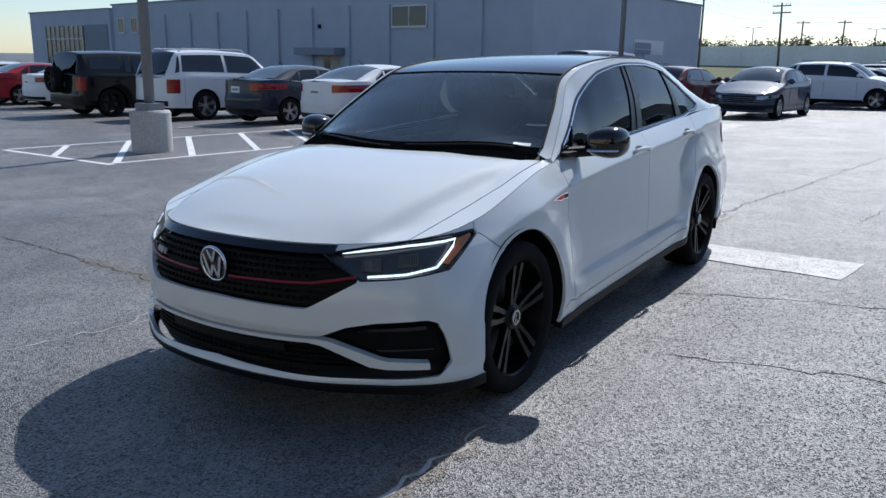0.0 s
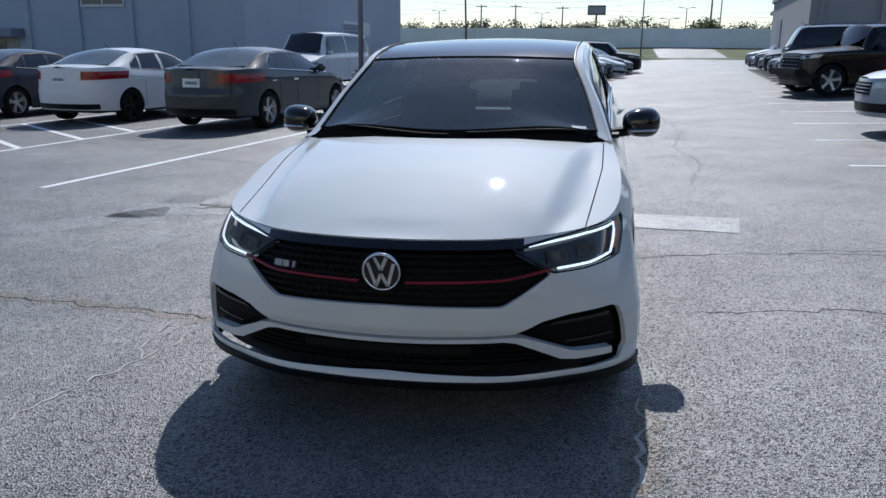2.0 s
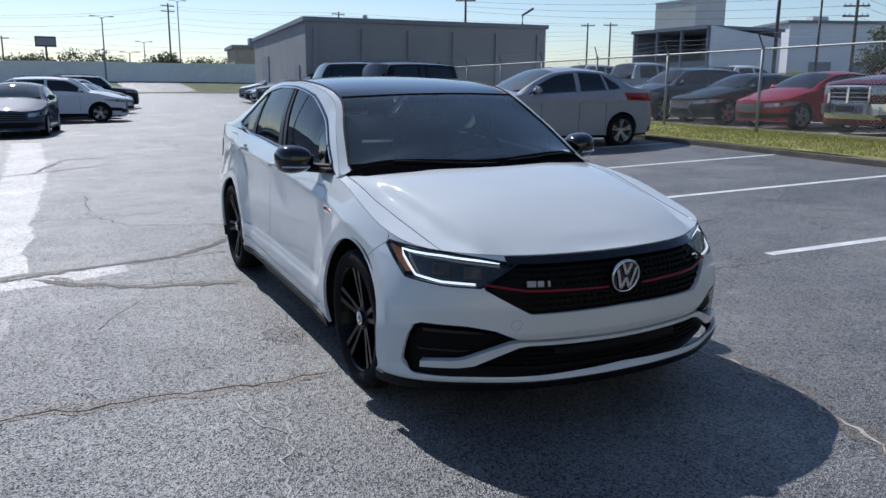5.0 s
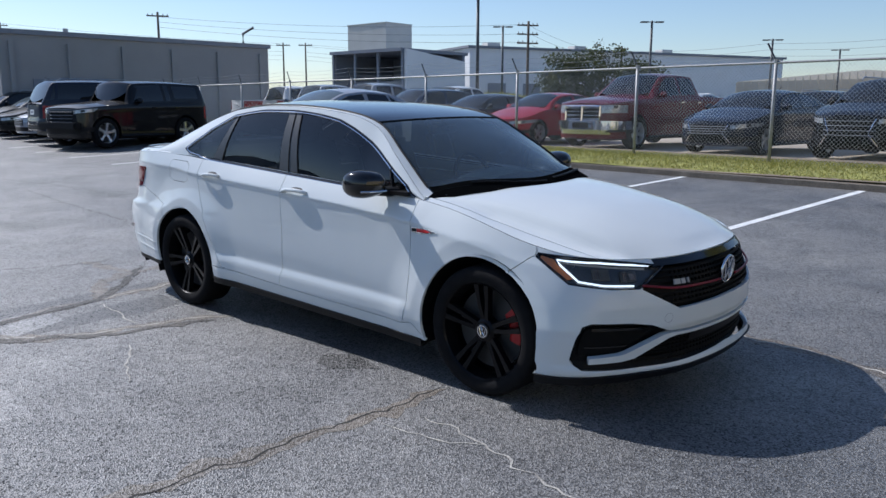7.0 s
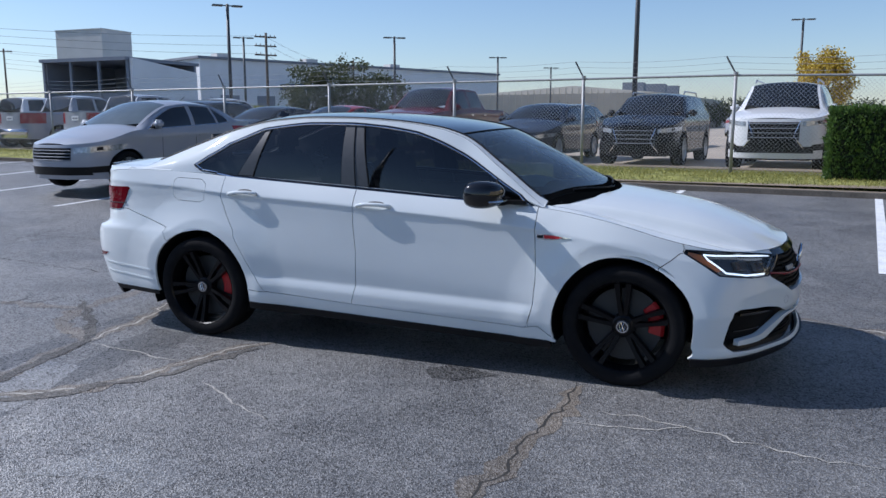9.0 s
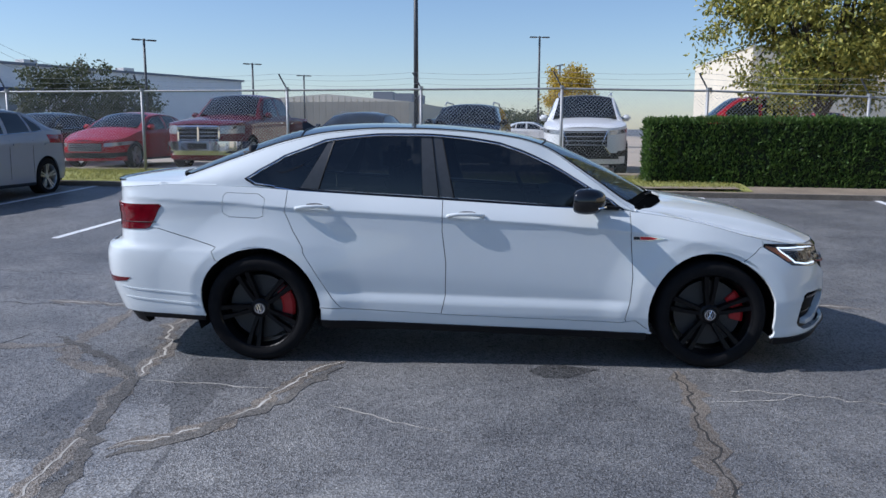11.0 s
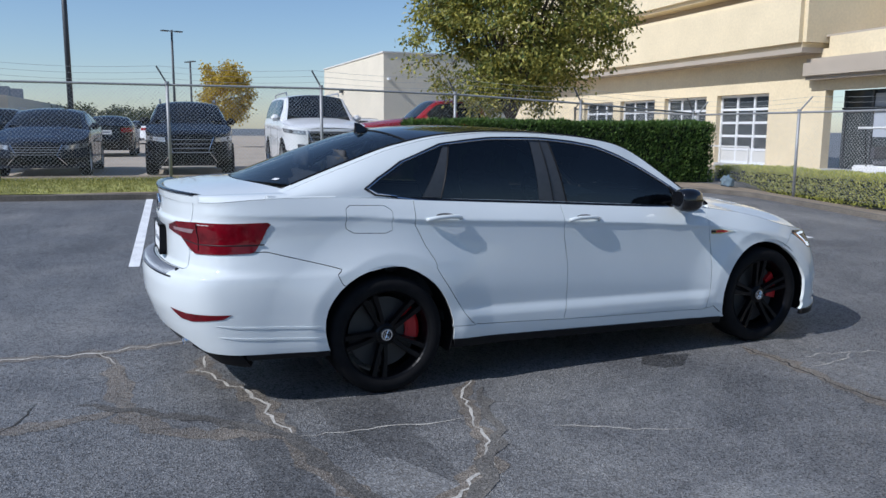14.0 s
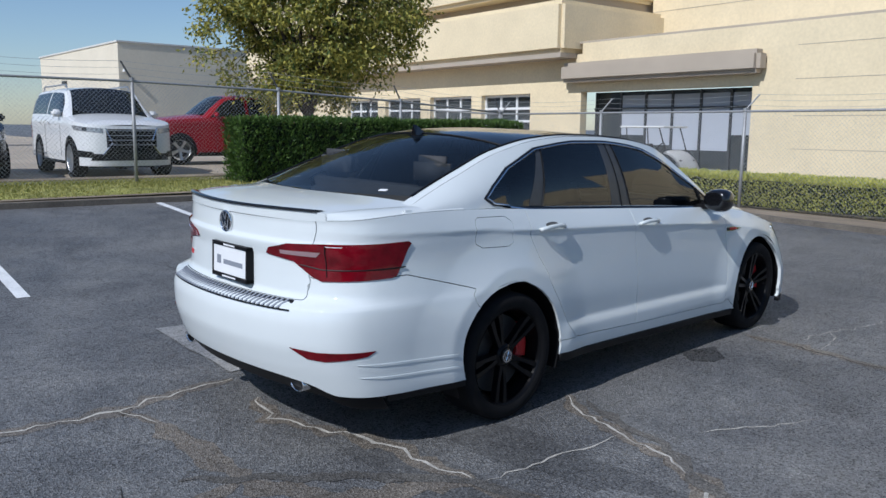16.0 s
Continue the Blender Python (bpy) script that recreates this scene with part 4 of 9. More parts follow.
# grey two-storey block to the rear
b1 = thing("grey_building", "long pale grey two-storey block with flat roof", "building", at=LOTM)
u0, v0 = lot_of(-21.6, 42.6)
hull("wall", u0 - 52, u0, v0, v0 + 27.4, -0.5, 6.65, M_GREYWALL, b1)
hull("wing_wall", u0 - 70.3, u0 - 52.01, v0 - 0.35, v0 + 20, -0.5, 6.3, M_GREYWALL, b1)
hull("roof", u0 - 52.1, u0 + 0.1, v0 - 0.1, v0 + 27.5, 6.65, 6.8, M_GREYDARK, b1)
hull("wing_roof", u0 - 70.4, u0 - 52.11, v0 - 0.45, v0 + 20.1, 6.3, 6.42, M_GREYDARK, b1)
for i in range(10):
    part("pilaster", boxes((u0 - 42.4 + 4.23 * i, u0 - 42.0 + 4.23 * i, v0 - 0.22, v0, -0.5, 5.5)), M_GREYWALL, b1)
for uu, ww in ((-50.8, 1.1), (-48.3, 1.1), (-46.2, 1.1), (-12.2, 3.25)):
    w = part("window", boxes((u0 + uu, u0 + uu + ww, v0 - 0.06, v0 - 0.01, 3.95, 5.3)), M_WIN, b1)
    for a, b in ((-0.1, 0.0), (ww, ww + 0.1), *(((ww / 2 - 0.04, ww / 2 + 0.04),) if ww > 2 else ())):
        part("frame", boxes((u0 + uu + a, u0 + uu + b, v0 - 0.1, v0 - 0.005, 3.85, 5.4)), M_OFFW, w)
    part("head", boxes((u0 + uu, u0 + uu + ww, v0 - 0.1, v0 - 0.005, 5.3, 5.4)), M_OFFW, w)
    part("sill", boxes((u0 + uu - 0.1, u0 + uu + ww + 0.1, v0 - 0.14, v0 - 0.005, 3.8, 3.95)), M_OFFW, w)
d = part("door", boxes((u0 - 19.9, u0 - 17.9, v0 - 0.08, v0 - 0.02, -0.3, 1.75)), M_BEIGE2, b1, "tan double door")
part("glazing", boxes((u0 - 19.6, u0 - 18.9, v0 - 0.1, v0 - 0.085, 0.8, 1.6)), M_WIN, d)
part("awning", boxes((u0 - 22.0, u0 - 17.3, v0 - 1.2, v0 - 0.02, 1.85, 2.4)), M_GREYDARK, b1)
for uu in (-20.2, -16.9):
    part("wall_lamp", boxes((u0 + uu, u0 + uu + 0.22, v0 - 0.2, v0 - 0.01, 3.9, 4.2)), M_BLACK, b1)
g_ = part("glass_front", boxes((u0 - 66.3, u0 - 57.6, v0 - 0.46, v0 - 0.36, 0.2, 4.7)), M_WIN, b1, "glazed showroom front")
for i in range(9):
    part("mullion", boxes((u0 - 66.4 + 1.08 * i, u0 - 66.28 + 1.08 * i, v0 - 0.56, v0 - 0.47, 0.2, 4.8)), M_OFFW, g_)
part("transom", boxes((u0 - 66.4, u0 - 57.6, v0 - 0.53, v0 - 0.47, 3.3, 3.42)), M_OFFW, g_)
lv = part("louvre", boxes((u0 - 57.4, u0 - 52.5, v0 - 0.42, v0 - 0.36, 0.4, 4.8)), M_GREYDARK, b1, "dark grey louvred panel")
for i in range(12):
    part("slat", boxes((u0 - 57.3, u0 - 52.6, v0 - 0.46, v0 - 0.425, 0.55 + 0.35 * i, 0.72 + 0.35 * i)), M_GREYDARK, lv)
sh = part("roller_shutter", boxes((u0 + 0.01, u0 + 0.06, v0 + 14.4, v0 + 19.8, -0.4, 3.4)), M_OFFW, b1)
for i in range(6):
    part("slat", boxes((u0 + 0.065, u0 + 0.08, v0 + 14.5, v0 + 17.4, 0.1 + 0.52 * i, 0.58 + 0.52 * i)), M_GREYDARK, sh)
part("loading_canopy", boxes((u0 + 0.01, u0 + 2.6, v0 + 11.1, v0 + 19.2, 1.6, 2.2)), M_GREYWALL, b1)
part("roof_unit", boxes((u0 - 40, u0 - 36, v0 + 5, v0 + 8, 6.81, 8.1)), M_OFFW, b1)
part("roof_unit", boxes((u0 - 24, u0 - 22, v0 + 9, v0 + 11, 6.81, 7.9)), M_OFFW, b1)
# grey warehouse
b2 = thing("warehouse", "grey block warehouse with flat roof and pilasters", "building", at=LOTM)
u0, v0 = lot_of(8.8, 31.8)
hull("wall", u0, u0 + 12.4, v0, v0 + 18.8, 0.0, 4.3, M_STOREWALL, b2)
hull("roof", u0 - 0.12, u0 + 12.5, v0 - 0.12, v0 + 18.9, 4.3, 4.5, M_GREYDARK, b2)
for i in range(6):
    part("pilaster", boxes((u0 + 0.35 + 2.3 * i, u0 + 0.53 + 2.3 * i, v0 - 0.14, v0, 0.0, 4.0)), M_STOREWALL, b2)
for vv, ww, hh in ((1.6, 1.2, 2.35), (12.0, 3.0, 3.1)):
    part("door", boxes((u0 - 0.05, u0 - 0.01, v0 + vv, v0 + vv + ww, 0.2, hh)), M_GREYDARK, b2)
part("vent", boxes((u0 + 1.2, u0 + 2.0, v0 - 0.06, v0 - 0.01, 2.0, 2.5)), M_GREYDARK, b2)
bm = tubes([(u0 + 11.3, v0 + 0.5, 4.5), (u0 + 11.3, v0 + 0.5, 5.0), (u0 + 11.9, v0 + 0.5, 5.35)], r=0.06)
part("roof_lamp", bm, M_DARKPOLE, b2)
part("vent_pipe", tubes([(u0 + 3.9, v0 + 4, 4.5), (u0 + 3.9, v0 + 4, 5.0)], r=0.12), M_GALV, b2)
# long wall beside the far road
wl = thing("roadside_wall", "long pale concrete panel wall beside the far road", "wall", at=LOTM)
for i in range(22):
    part("panel", boxes((-75 + 8.0 * i, -67.03 + 8.0 * i, 128.0, 128.3, 1.6, 4.75 + 0.03 * (i % 3))), M_ROADWALL, wl)
    part("post", boxes((-75.12 + 8.0 * i, -74.92 + 8.0 * i, 127.85, 128.4, 1.6, 4.85)), M_ROADWALL, wl)
lb = thing("low_building", "distant low brown building with flat roof", "building", at=LOTM)
part("wall", boxes((14, 36, 150, 165, 1.0, 8.2)), M_BEIGE2, lb)
part("roof", boxes((13.5, 36.5, 149.5, 165.5, 8.2, 8.8)), M_GREYDARK, lb)
part("roof_unit", boxes((17, 20, 152, 155, 8.8, 10.2)), M_GREYDARK, lb)
# white works with a tower and open bay
b3 = thing("white_works", "white industrial works with a tall tower and open bay", "building")
part("tower", boxes((86, 91.9, 88.5, 97.5, 0, 14.6)), M_OFFW, b3)
part("tower_roof", boxes((85.9, 92.0, 88.4, 97.6, 14.6, 14.7)), M_OFFW, b3)
bm = bmesh.new()
P = [(65.2, 63.6, 0), (65.2, 63.6, 8.3), (76.0, 63.6, 7.2), (76.0, 63.6, 0)]
A = [bm.verts.new(p) for p in P]
Bk = [bm.verts.new((p[0], p[1] + 0.4, p[2])) for p in P]
bm.faces.new(A)
bm.faces.new(Bk[::-1])
for i in range(4):
    bm.faces.new((A[i], A[(i + 1) % 4], Bk[(i + 1) % 4], Bk[i]))
bmesh.ops.recalc_face_normals(bm, faces=bm.faces[:])
part("side_wall", bm, M_PLANT, b3, "white side wall of the open bay")
part("bay_roof", boxes((64.6, 77, 64.01, 77.0, 8.02, 8.4)), M_GREYDARK, b3, "roof of the open bay")
part("bay_back", boxes((76.0, 76.4, 64.01, 77.0, 0, 8.0)), M_GREYDARK, b3)
part("bay_side", boxes((65.4, 76.0, 76.7, 77.0, 0, 8.0)), M_GREYDARK, b3)
part("bay_load", boxes((67.5, 71, 66, 75.5, 0.3, 4.6)), M_GREYDARK, b3, "stacked goods in the open bay")
for i in range(4):
    part("bay_post", boxes((65.0, 65.3, 64.1 + 4.2 * i, 64.4 + 4.2 * i, 0.3, 8.0)), M_GREYDARK, b3)
b4 = thing("white_plant", "long white industrial plant in the distance", "building", at=pose(87, 72, 0, 0, 0, -24.2))
part("wall", boxes((0, 62, 0, 28, 0, 10.0)), M_PLANT, b4)
part("roof", boxes((-0.4, 62.4, -0.4, 28.4, 10.0, 10.35)), M_GREYDARK, b4)
for u in (3, 9, 15, 27, 36):
    part("dock_door", boxes((u, u + 3, -0.12, -0.01, 0.3, 5.0)), M_GREYDARK, b4)
part("canopy", boxes((13, 17, -3, -0.02, 6.0, 6.8)), mat("blue_canopy", (0.03, 0.06, 0.16), 0.6), b4, "dark blue canopy")
for u in (6, 22, 40):
    part("roof_unit", boxes((u, u + 2.2, 6, 8, 10.36, 11.4)), M_OFFW, b4)
b5 = thing("tan_warehouse", "long tan metal warehouse with low gable", "building")
bm = bmesh.new()
P = [(84, 31, 0), (84, 31, 4.3), (88, 19, 5.4), (90, 9.5, 4.6), (90, 9.5, 0)]
A = [bm.verts.new(p) for p in P]
Bk = [bm.verts.new((p[0] + 45, p[1] - 5, p[2])) for p in P]
bm.faces.new(A)
for i in range(4):
    bm.faces.new((A[i], A[i + 1], Bk[i + 1], Bk[i]))
bmesh.ops.recalc_face_normals(bm, faces=bm.faces[:])
part("wall", bm, M_TANB, b5)
for i in range(30):
    k = i / 30
    part("siding_rib", boxes((83.9 + 6 * k, 84.0 + 6 * k, 31 - 21.3 * k, 31.12 - 21.3 * k, 0.3, 4.2 + (1.0 * k / 0.55 if k < 0.55 else 1.0 - 0.8 * (k - 0.55) / 0.45))), M_TANB, b5)
for x, y in ((95, 12), (100, 10), (106, 9)):
    part("roof_unit", boxes((x, x + 2.5, y, y + 2.5, 4.5, 6.0)), M_GREYDARK, b5)
b6 = thing("cream_hall", "plain cream box building behind the tree", "building")
hm = pose(57.4, -20.2, 0, 0, 0, -2.8)
part("wall", boxes((0, 21.0, -27, 0, 0, 7.6), m=hm), M_PALECREAM, b6)
part("coping", boxes((-0.08, 21.1, -27, 0.08, 7.6, 7.72), m=hm), M_OFFW, b6)
part("wall_lamp", boxes((13.0, 13.7, 0.01, 0.25, 4.9, 5.2), m=hm), M_DARKPOLE, b6)
part("wall_camera", boxes((-0.35, -0.01, -0.5, -0.3, 5.4, 5.6), m=hm), M_PLATE, b6)
# cream service building with garage doors and a storefront
b7 = thing("cream_building", "cream stucco service building with garage doors", "building", at=LOTM)
V = -19.4
holes = [(10.2, 17.4, 0.12, 2.86)] + [(a, a + 3.1, 0.10, 2.88) for a in (20.2, 24.0, 27.9, 31.7)]
edges_ = [-14.0] + [x for h in holes for x in h[:2]] + [46.0]
for i in range(0, len(edges_), 2):
    part("wall", boxes((edges_[i], edges_[i + 1], V - 0.35, V, -0.2, 4.7 if edges_[i + 1] < 19 else 4.3)), M_BEIGE, b7)
for a, b, z0, z1 in holes:
    part("lintel", boxes((a, b, V - 0.35, V, z1, 4.7 if b < 19 else 4.3)), M_BEIGE, b7)
    part("threshold", boxes((a, b, V - 0.6, V - 0.02, -0.2, z0)), M_CONC, b7)
st = part("storefront", boxes((10.2, 17.4, V - 0.9, V - 0.86, 0.12, 2.86)), M_WIN, b7, "dark glazed storefront")
for i in range(7):
    part("mullion", boxes((10.2 + 1.17 * i, 10.28 + 1.17 * i, V - 0.855, V - 0.78, 0.12, 2.86)), M_DARKPOLE, st)
part("transom", boxes((10.2, 17.4, V - 0.855, V - 0.80, 2.2, 2.27)), M_DARKPOLE, st)
for a, b, z0, mm in ((10.32, 11.40, 1.3, M_GREYWALL), (11.48, 12.56, 0.75, M_GREYWALL), (12.66, 13.74, 0.75, M_GREYWALL), (13.84, 14.9, 0.9, M_GREYWALL), (15.0, 16.06, 1.25, M_GREYWALL)):
    part("blind", boxes((a, b, V - 0.857, V - 0.845, z0, 2.72)), mm, st)
for a in (20.2, 24.0, 27.9, 31.7):
    gd = part("garage_door", boxes((a, a + 3.1, V - 0.32, V - 0.28, 0.1, 2.88)), M_WIN, b7, "glazed sectional garage door")
    for i in range(6):
        part("rail", boxes((a, a + 3.1, V - 0.275, V - 0.22, 0.1 + 0.535 * i, 0.20 + 0.535 * i)), M_PLATE, gd)
    for i in range(4):
        part("stile", boxes((a + 1.0 * i, a + 0.10 + 1.0 * i, V - 0.278, V - 0.225, 0.1, 2.88)), M_PLATE, gd)
    part("lower_panel", boxes((a, a + 3.1, V - 0.276, V - 0.23, 0.1, 0.62)), M_OFFW, gd)
bm = boxes((17.6, 46.0, V - 6, V + 1.0, 4.32, 6.3), bevel=0.18)
part("upper_band", bm, M_BEIGE, b7, "projecting cream upper band")
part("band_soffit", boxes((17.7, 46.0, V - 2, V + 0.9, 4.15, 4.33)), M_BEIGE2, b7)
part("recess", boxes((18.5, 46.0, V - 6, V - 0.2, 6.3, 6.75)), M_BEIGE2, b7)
part("upper_band", boxes((18.2, 46.0, V - 6.2, V + 0.8, 6.75, 9.2), bevel=0.15), M_BEIGE, b7)
part("parapet", boxes((-14, 17.6, V - 6, V - 0.05, 4.7, 4.78)), M_BEIGE2, b7)
part("set_back_wall", boxes((-14, 18.2, V - 9, V - 5.2, 4.6, 8.8)), M_BEIGE, b7)
part("canopy", boxes((9.75, 18.1, V - 0.05, V + 0.55, 3.22, 3.95), bevel=0.14), M_BEIGE2, b7, "brown projecting canopy over the storefront")
part("upper_window", boxes((-3.0, 1.0, V - 5.25, V - 5.18, 6.6, 8.2)), M_WIN, b7)
part("roof_unit", boxes((14.3, 15.1, V - 4.0, V - 3.0, 4.8, 5.2)), M_GALV, b7)
for i, z in enumerate((5.4, 6.4, 7.4)):
    part("wall_joint", boxes((-14, 18.2, V - 5.205, V - 5.19, z, z + 0.02)), M_BEIGE2, b7)
for i, z in enumerate((0.9, 1.9, 3.0, 4.0)):
    part("wall_joint", boxes((-14, 8.8, V - 0.004, V + 0.006, z, z + 0.018)), M_BEIGE2, b7)


# ---- the white sedan ----
M_WHITE = mat("white_pearl_paint", (0.665, 0.705, 0.71), 0.6, var=0.015, scale=3, coat=1.0, spec=0.06)
jet = Sedan(
    front=2.215, rear=2.494,
    top=curve((-2.22, 0.716), (-2.1, 0.714), (-2.0, 0.722), (-1.9, 0.735), (-1.8, 0.752), (-1.64, 0.785), (-1.45, 0.832), (-1.3, 0.865), (-1.1, 0.898), (-0.85, 0.925), (-0.4, 0.948), (0.26, 0.986), (1.1, 1.032), (1.47, 1.056), (1.9, 1.066), (2.1, 1.059), (2.3, 1.043), (2.5, 1.032)),
    bottom=curve((-2.22, 0.226), (-2.05, 0.212), (-1.7, 0.202), (-0.92, 0.212), (0.97, 0.262), (1.72, 0.278), (2.20, 0.281), (2.33, 0.284), (2.395, 0.330), (2.45, 0.352), (2.494, 0.36)),
    crease=curve((-2.22, 0.62), (-1.6, 0.70), (-1.2, 0.77), (-0.86, 0.81), (0.23, 0.886), (1.2, 0.935), (1.60, 0.962), (2.2, 0.98), (2.47, 0.985)),
    nose=curve((0.20, 0.985), (0.225, 1.005), (0.245, 1.0), (0.265, 0.985), (0.39, 0.992), (0.42, 1.0), (0.5, 1.0), (0.61, 0.982), (0.68, 0.958), (0.72, 0.935), (0.8, 0.90)),
    tail=curve((0.25, 0.945), (0.33, 0.965), (0.42, 0.985), (0.52, 1.0), (0.6, 1.002), (0.675, 0.992), (0.69, 0.962), (0.72, 0.945), (0.85, 0.945), (0.93, 0.952), (0.945, 0.944), (1.02, 0.942), (1.08, 0.958)),
    roof=curve((-1.14, 0.955), (-0.95, 1.062), (-0.75, 1.168), (-0.55, 1.260), (-0.42, 1.313), (-0.2, 1.362), (0.1, 1.400), (0.4, 1.420), (0.7, 1.427), (0.95, 1.418), (1.2, 1.385), (1.5, 1.298), (1.75, 1.205), (1.97, 1.118)),
    rail=curve((-0.95, 0.90), (-0.88, 0.935), (-0.63, 1.115), (-0.36, 1.292), (-0.2, 1.340), (0.1, 1.378), (0.4, 1.393), (0.6, 1.394), (0.9, 1.374), (1.2, 1.314), (1.5, 1.214), (1.75, 1.125), (1.86, 1.085), (1.97, 1.045)),
    railx=curve((-0.95, 0.765), (-0.88, 0.748), (-0.63, 0.677), (-0.36, 0.596), (-0.2, 0.594), (0.1, 0.60), (0.8, 0.60), (1.2, 0.60), (1.5, 0.625), (1.75, 0.655), (1.97, 0.70)),
)
jet.draw_plan()
car = thing("sedan", "white four-door sedan with black roof and black alloy wheels", "car", at=pose(0.014, 0, 0, 0, -math.degrees(math.atan(0.016)), 0))
jet.tuck = lambda y: 0.030 if y < 1.25 else max(0.004, 0.030 - 0.08 * (y - 1.25))
jet.seen.clear()
jy, jf, jr = jet.sy, jet.sf, jet.sr


def circle(cy, r, z0, n=40):
    return [(jy(cy + r * math.cos(2 * math.pi * i / n)), z0 + r * math.sin(2 * math.pi * i / n)) for i in range(n)]


arch_f, arch_r = circle(-1.343, 0.366, 0.325), circle(1.343, 0.372, 0.325)
grille_in = [(-0.02, 0.502), (jf(0.41), 0.496), (jf(0.585), 0.598), (jf(0.46), 0.685), (jf(0.50), 0.74), (-0.02, 0.74)]
lower_in = [(-0.02, 0.384), (jf(0.44), 0.390), (jf(0.53), 0.428), (jf(0.625), 0.445), (jy(-1.915), 0.452), (jy(-1.885), 0.438), (jy(-1.858), 0.285), (jy(-1.89), 0.242), (jf(0.70), 0.240), (jf(0.518), 0.243), (-0.02, 0.258)]
head_in = [(jf(0.46), 0.684), (jf(0.585), 0.595), (jf(0.70), 0.600), (jy(-1.825), 0.621), (jy(-1.695), 0.726), (jy(-1.705), 0.742), (jf(0.741), 0.727), (jf(0.60), 0.706)]
door_f = [(jy(-0.873), 1.2), (jy(-0.873), 0.80), (jy(-0.880), 0.55), (jy(-0.868), 0.40), (jy(-0.84), 0.295), (jy(-0.82), 0.278), (jy(0.0), 0.302), (jy(0.24), 0.312), (jy(0.215), 0.42), (jy(0.212), 0.62), (jy(0.235), 0.80), (jy(0.235), 1.2)]
door_r = [(jy(0.235), 1.2), (jy(0.235), 0.80), (jy(0.212), 0.62), (jy(0.215), 0.42), (jy(0.24), 0.312), (jy(0.80), 0.338), (jy(0.85), 0.35), (jy(0.90), 0.41), (jy(1.01), 0.588), (jy(1.15), 0.80), (jy(1.20), 0.905), (jy(1.19), 1.2)]
fuel = [(jy(1.34), 0.885), (jy(1.38), 0.872), (jy(1.56), 0.878), (jy(1.60), 0.90), (jy(1.605), 1.005), (jy(1.58), 1.02), (jy(1.38), 1.014), (jy(1.335), 0.985)]
bump_f = [(-0.1, 0.1), (jy(-1.1), 0.1), (jy(-1.52), 0.64), (jy(-1.697), 0.738), (jy(-1.72), 0.85), (-0.1, 0.9)]
bump_r = [(jy(1.5), 0.1), (jy(1.58), 0.60), (jy(1.64), 0.700), (jy(2.04), 0.802), (jr(0.562), 0.790), (jr(0.535), 0.695), (jet.S + 0.1, 0.695), (jet.S + 0.1, 0.1)]
lid_r = [(jr(0.535), 0.695), (jr(0.555), 0.80), (jr(0.592), 1.0), (jr(0.60), 1.2), (jet.S + 0.1, 1.2), (jet.S + 0.1, 0.695)]
sill = [(jy(-1.3), 0.0), (jy(-0.9), 0.295), (jy(-0.82), 0.278), (jy(0.0), 0.302), (jy(0.24), 0.312), (jy(0.80), 0.338), (jy(1.0), 0.342), (jy(1.1), 0.0)]
NU, NV = 340, 68
rows = [0.0] + [0.78 * i / 50 for i in range(1, 51)] + [0.78 + 0.22 * i / 18 for i in range(1, 19)]
def flanks(with_flap):
    fl = [fuel] if with_flap else []
    return sheet(lambda s, z: jet.side(s, z), rows, 0.0, jet.S, NU, lambda s: jet.bottom(jet.Y(s)), lambda s: jet.top(jet.Y(s)), NV,
            [arch_f, arch_r, grille_in, lower_in, head_in, door_f, door_r, *fl, bump_f, bump_r, lid_r, sill],
                 ["hole", "hole", "hole", "hole", "hole", "front_door", "rear_door", *["fuel_flap" for _ in fl], "front_bumper", "rear_bumper", "trunk_lid", "side_sill"],
            lambda s, z: "fender" if jet.Y(s) < -0.2 else "quarter_panel")
doors = {}
for sd in (0, 1):
    for nm, (vs, fs) in flanks(bool(sd)).items():
        if nm in ("front_bumper", "rear_bumper", "trunk_lid"):
            if sd == 0:
                doors[nm] = part(nm, panel(vs, fs, both=True, lip=0.020 if nm == "front_bumper" else 0.014), M_WHITE, car, smooth=True)
        else:
            doors[nm, sd] = part(nm, panel(vs, fs, mirror=bool(sd), gap=0.001 if nm == "fuel_flap" else 0.0022), M_WHITE, car, smooth=True)

# hood, deck and the fenders' tops


def deck(y, x, rear=False):
    xe, ze = jet.edge(min(y, 2.02) if rear else y)
    ze = jet.top(y) if rear else ze
    zc = max(DECKZ(y) if rear else HOODZ(y), ze)
    t = min(1, abs(x) / max(xe, 1e-4))
    z = ze + (zc - ze) * (1 - t ** (2.9 if not rear else 3.0))
    if not rear:
        # a raised centre with a fold on each side, which draws in towards the grille
        c = 0.645 + (y + 0.95) * 0.12
        k = min(1, max(0, (abs(x) - c) / 0.055))
        z -= 0.036 * min(1, max(0, (-0.98 - y) / 0.30)) * k * min(1, max(0, (xe - abs(x)) / 0.13)) * min(1, max(0, (zc - ze) / 0.06))
    return Vector((x, y, z))


HOODZ = curve((-2.10, 0.712), (-2.06, 0.742), (-1.94, 0.792), (-1.78, 0.846), (-1.62, 0.890), (-1.32, 0.942), (-1.17, 0.961), (-0.93, 0.982), (-0.6, 0.995))
DECKZ = curve((1.6, 1.18), (1.97, 1.119), (2.1, 1.113), (2.25, 1.097), (2.40, 1.070), (2.5, 1.050))


def wind_base(x):
    return -1.135 + 0.46 * x * x


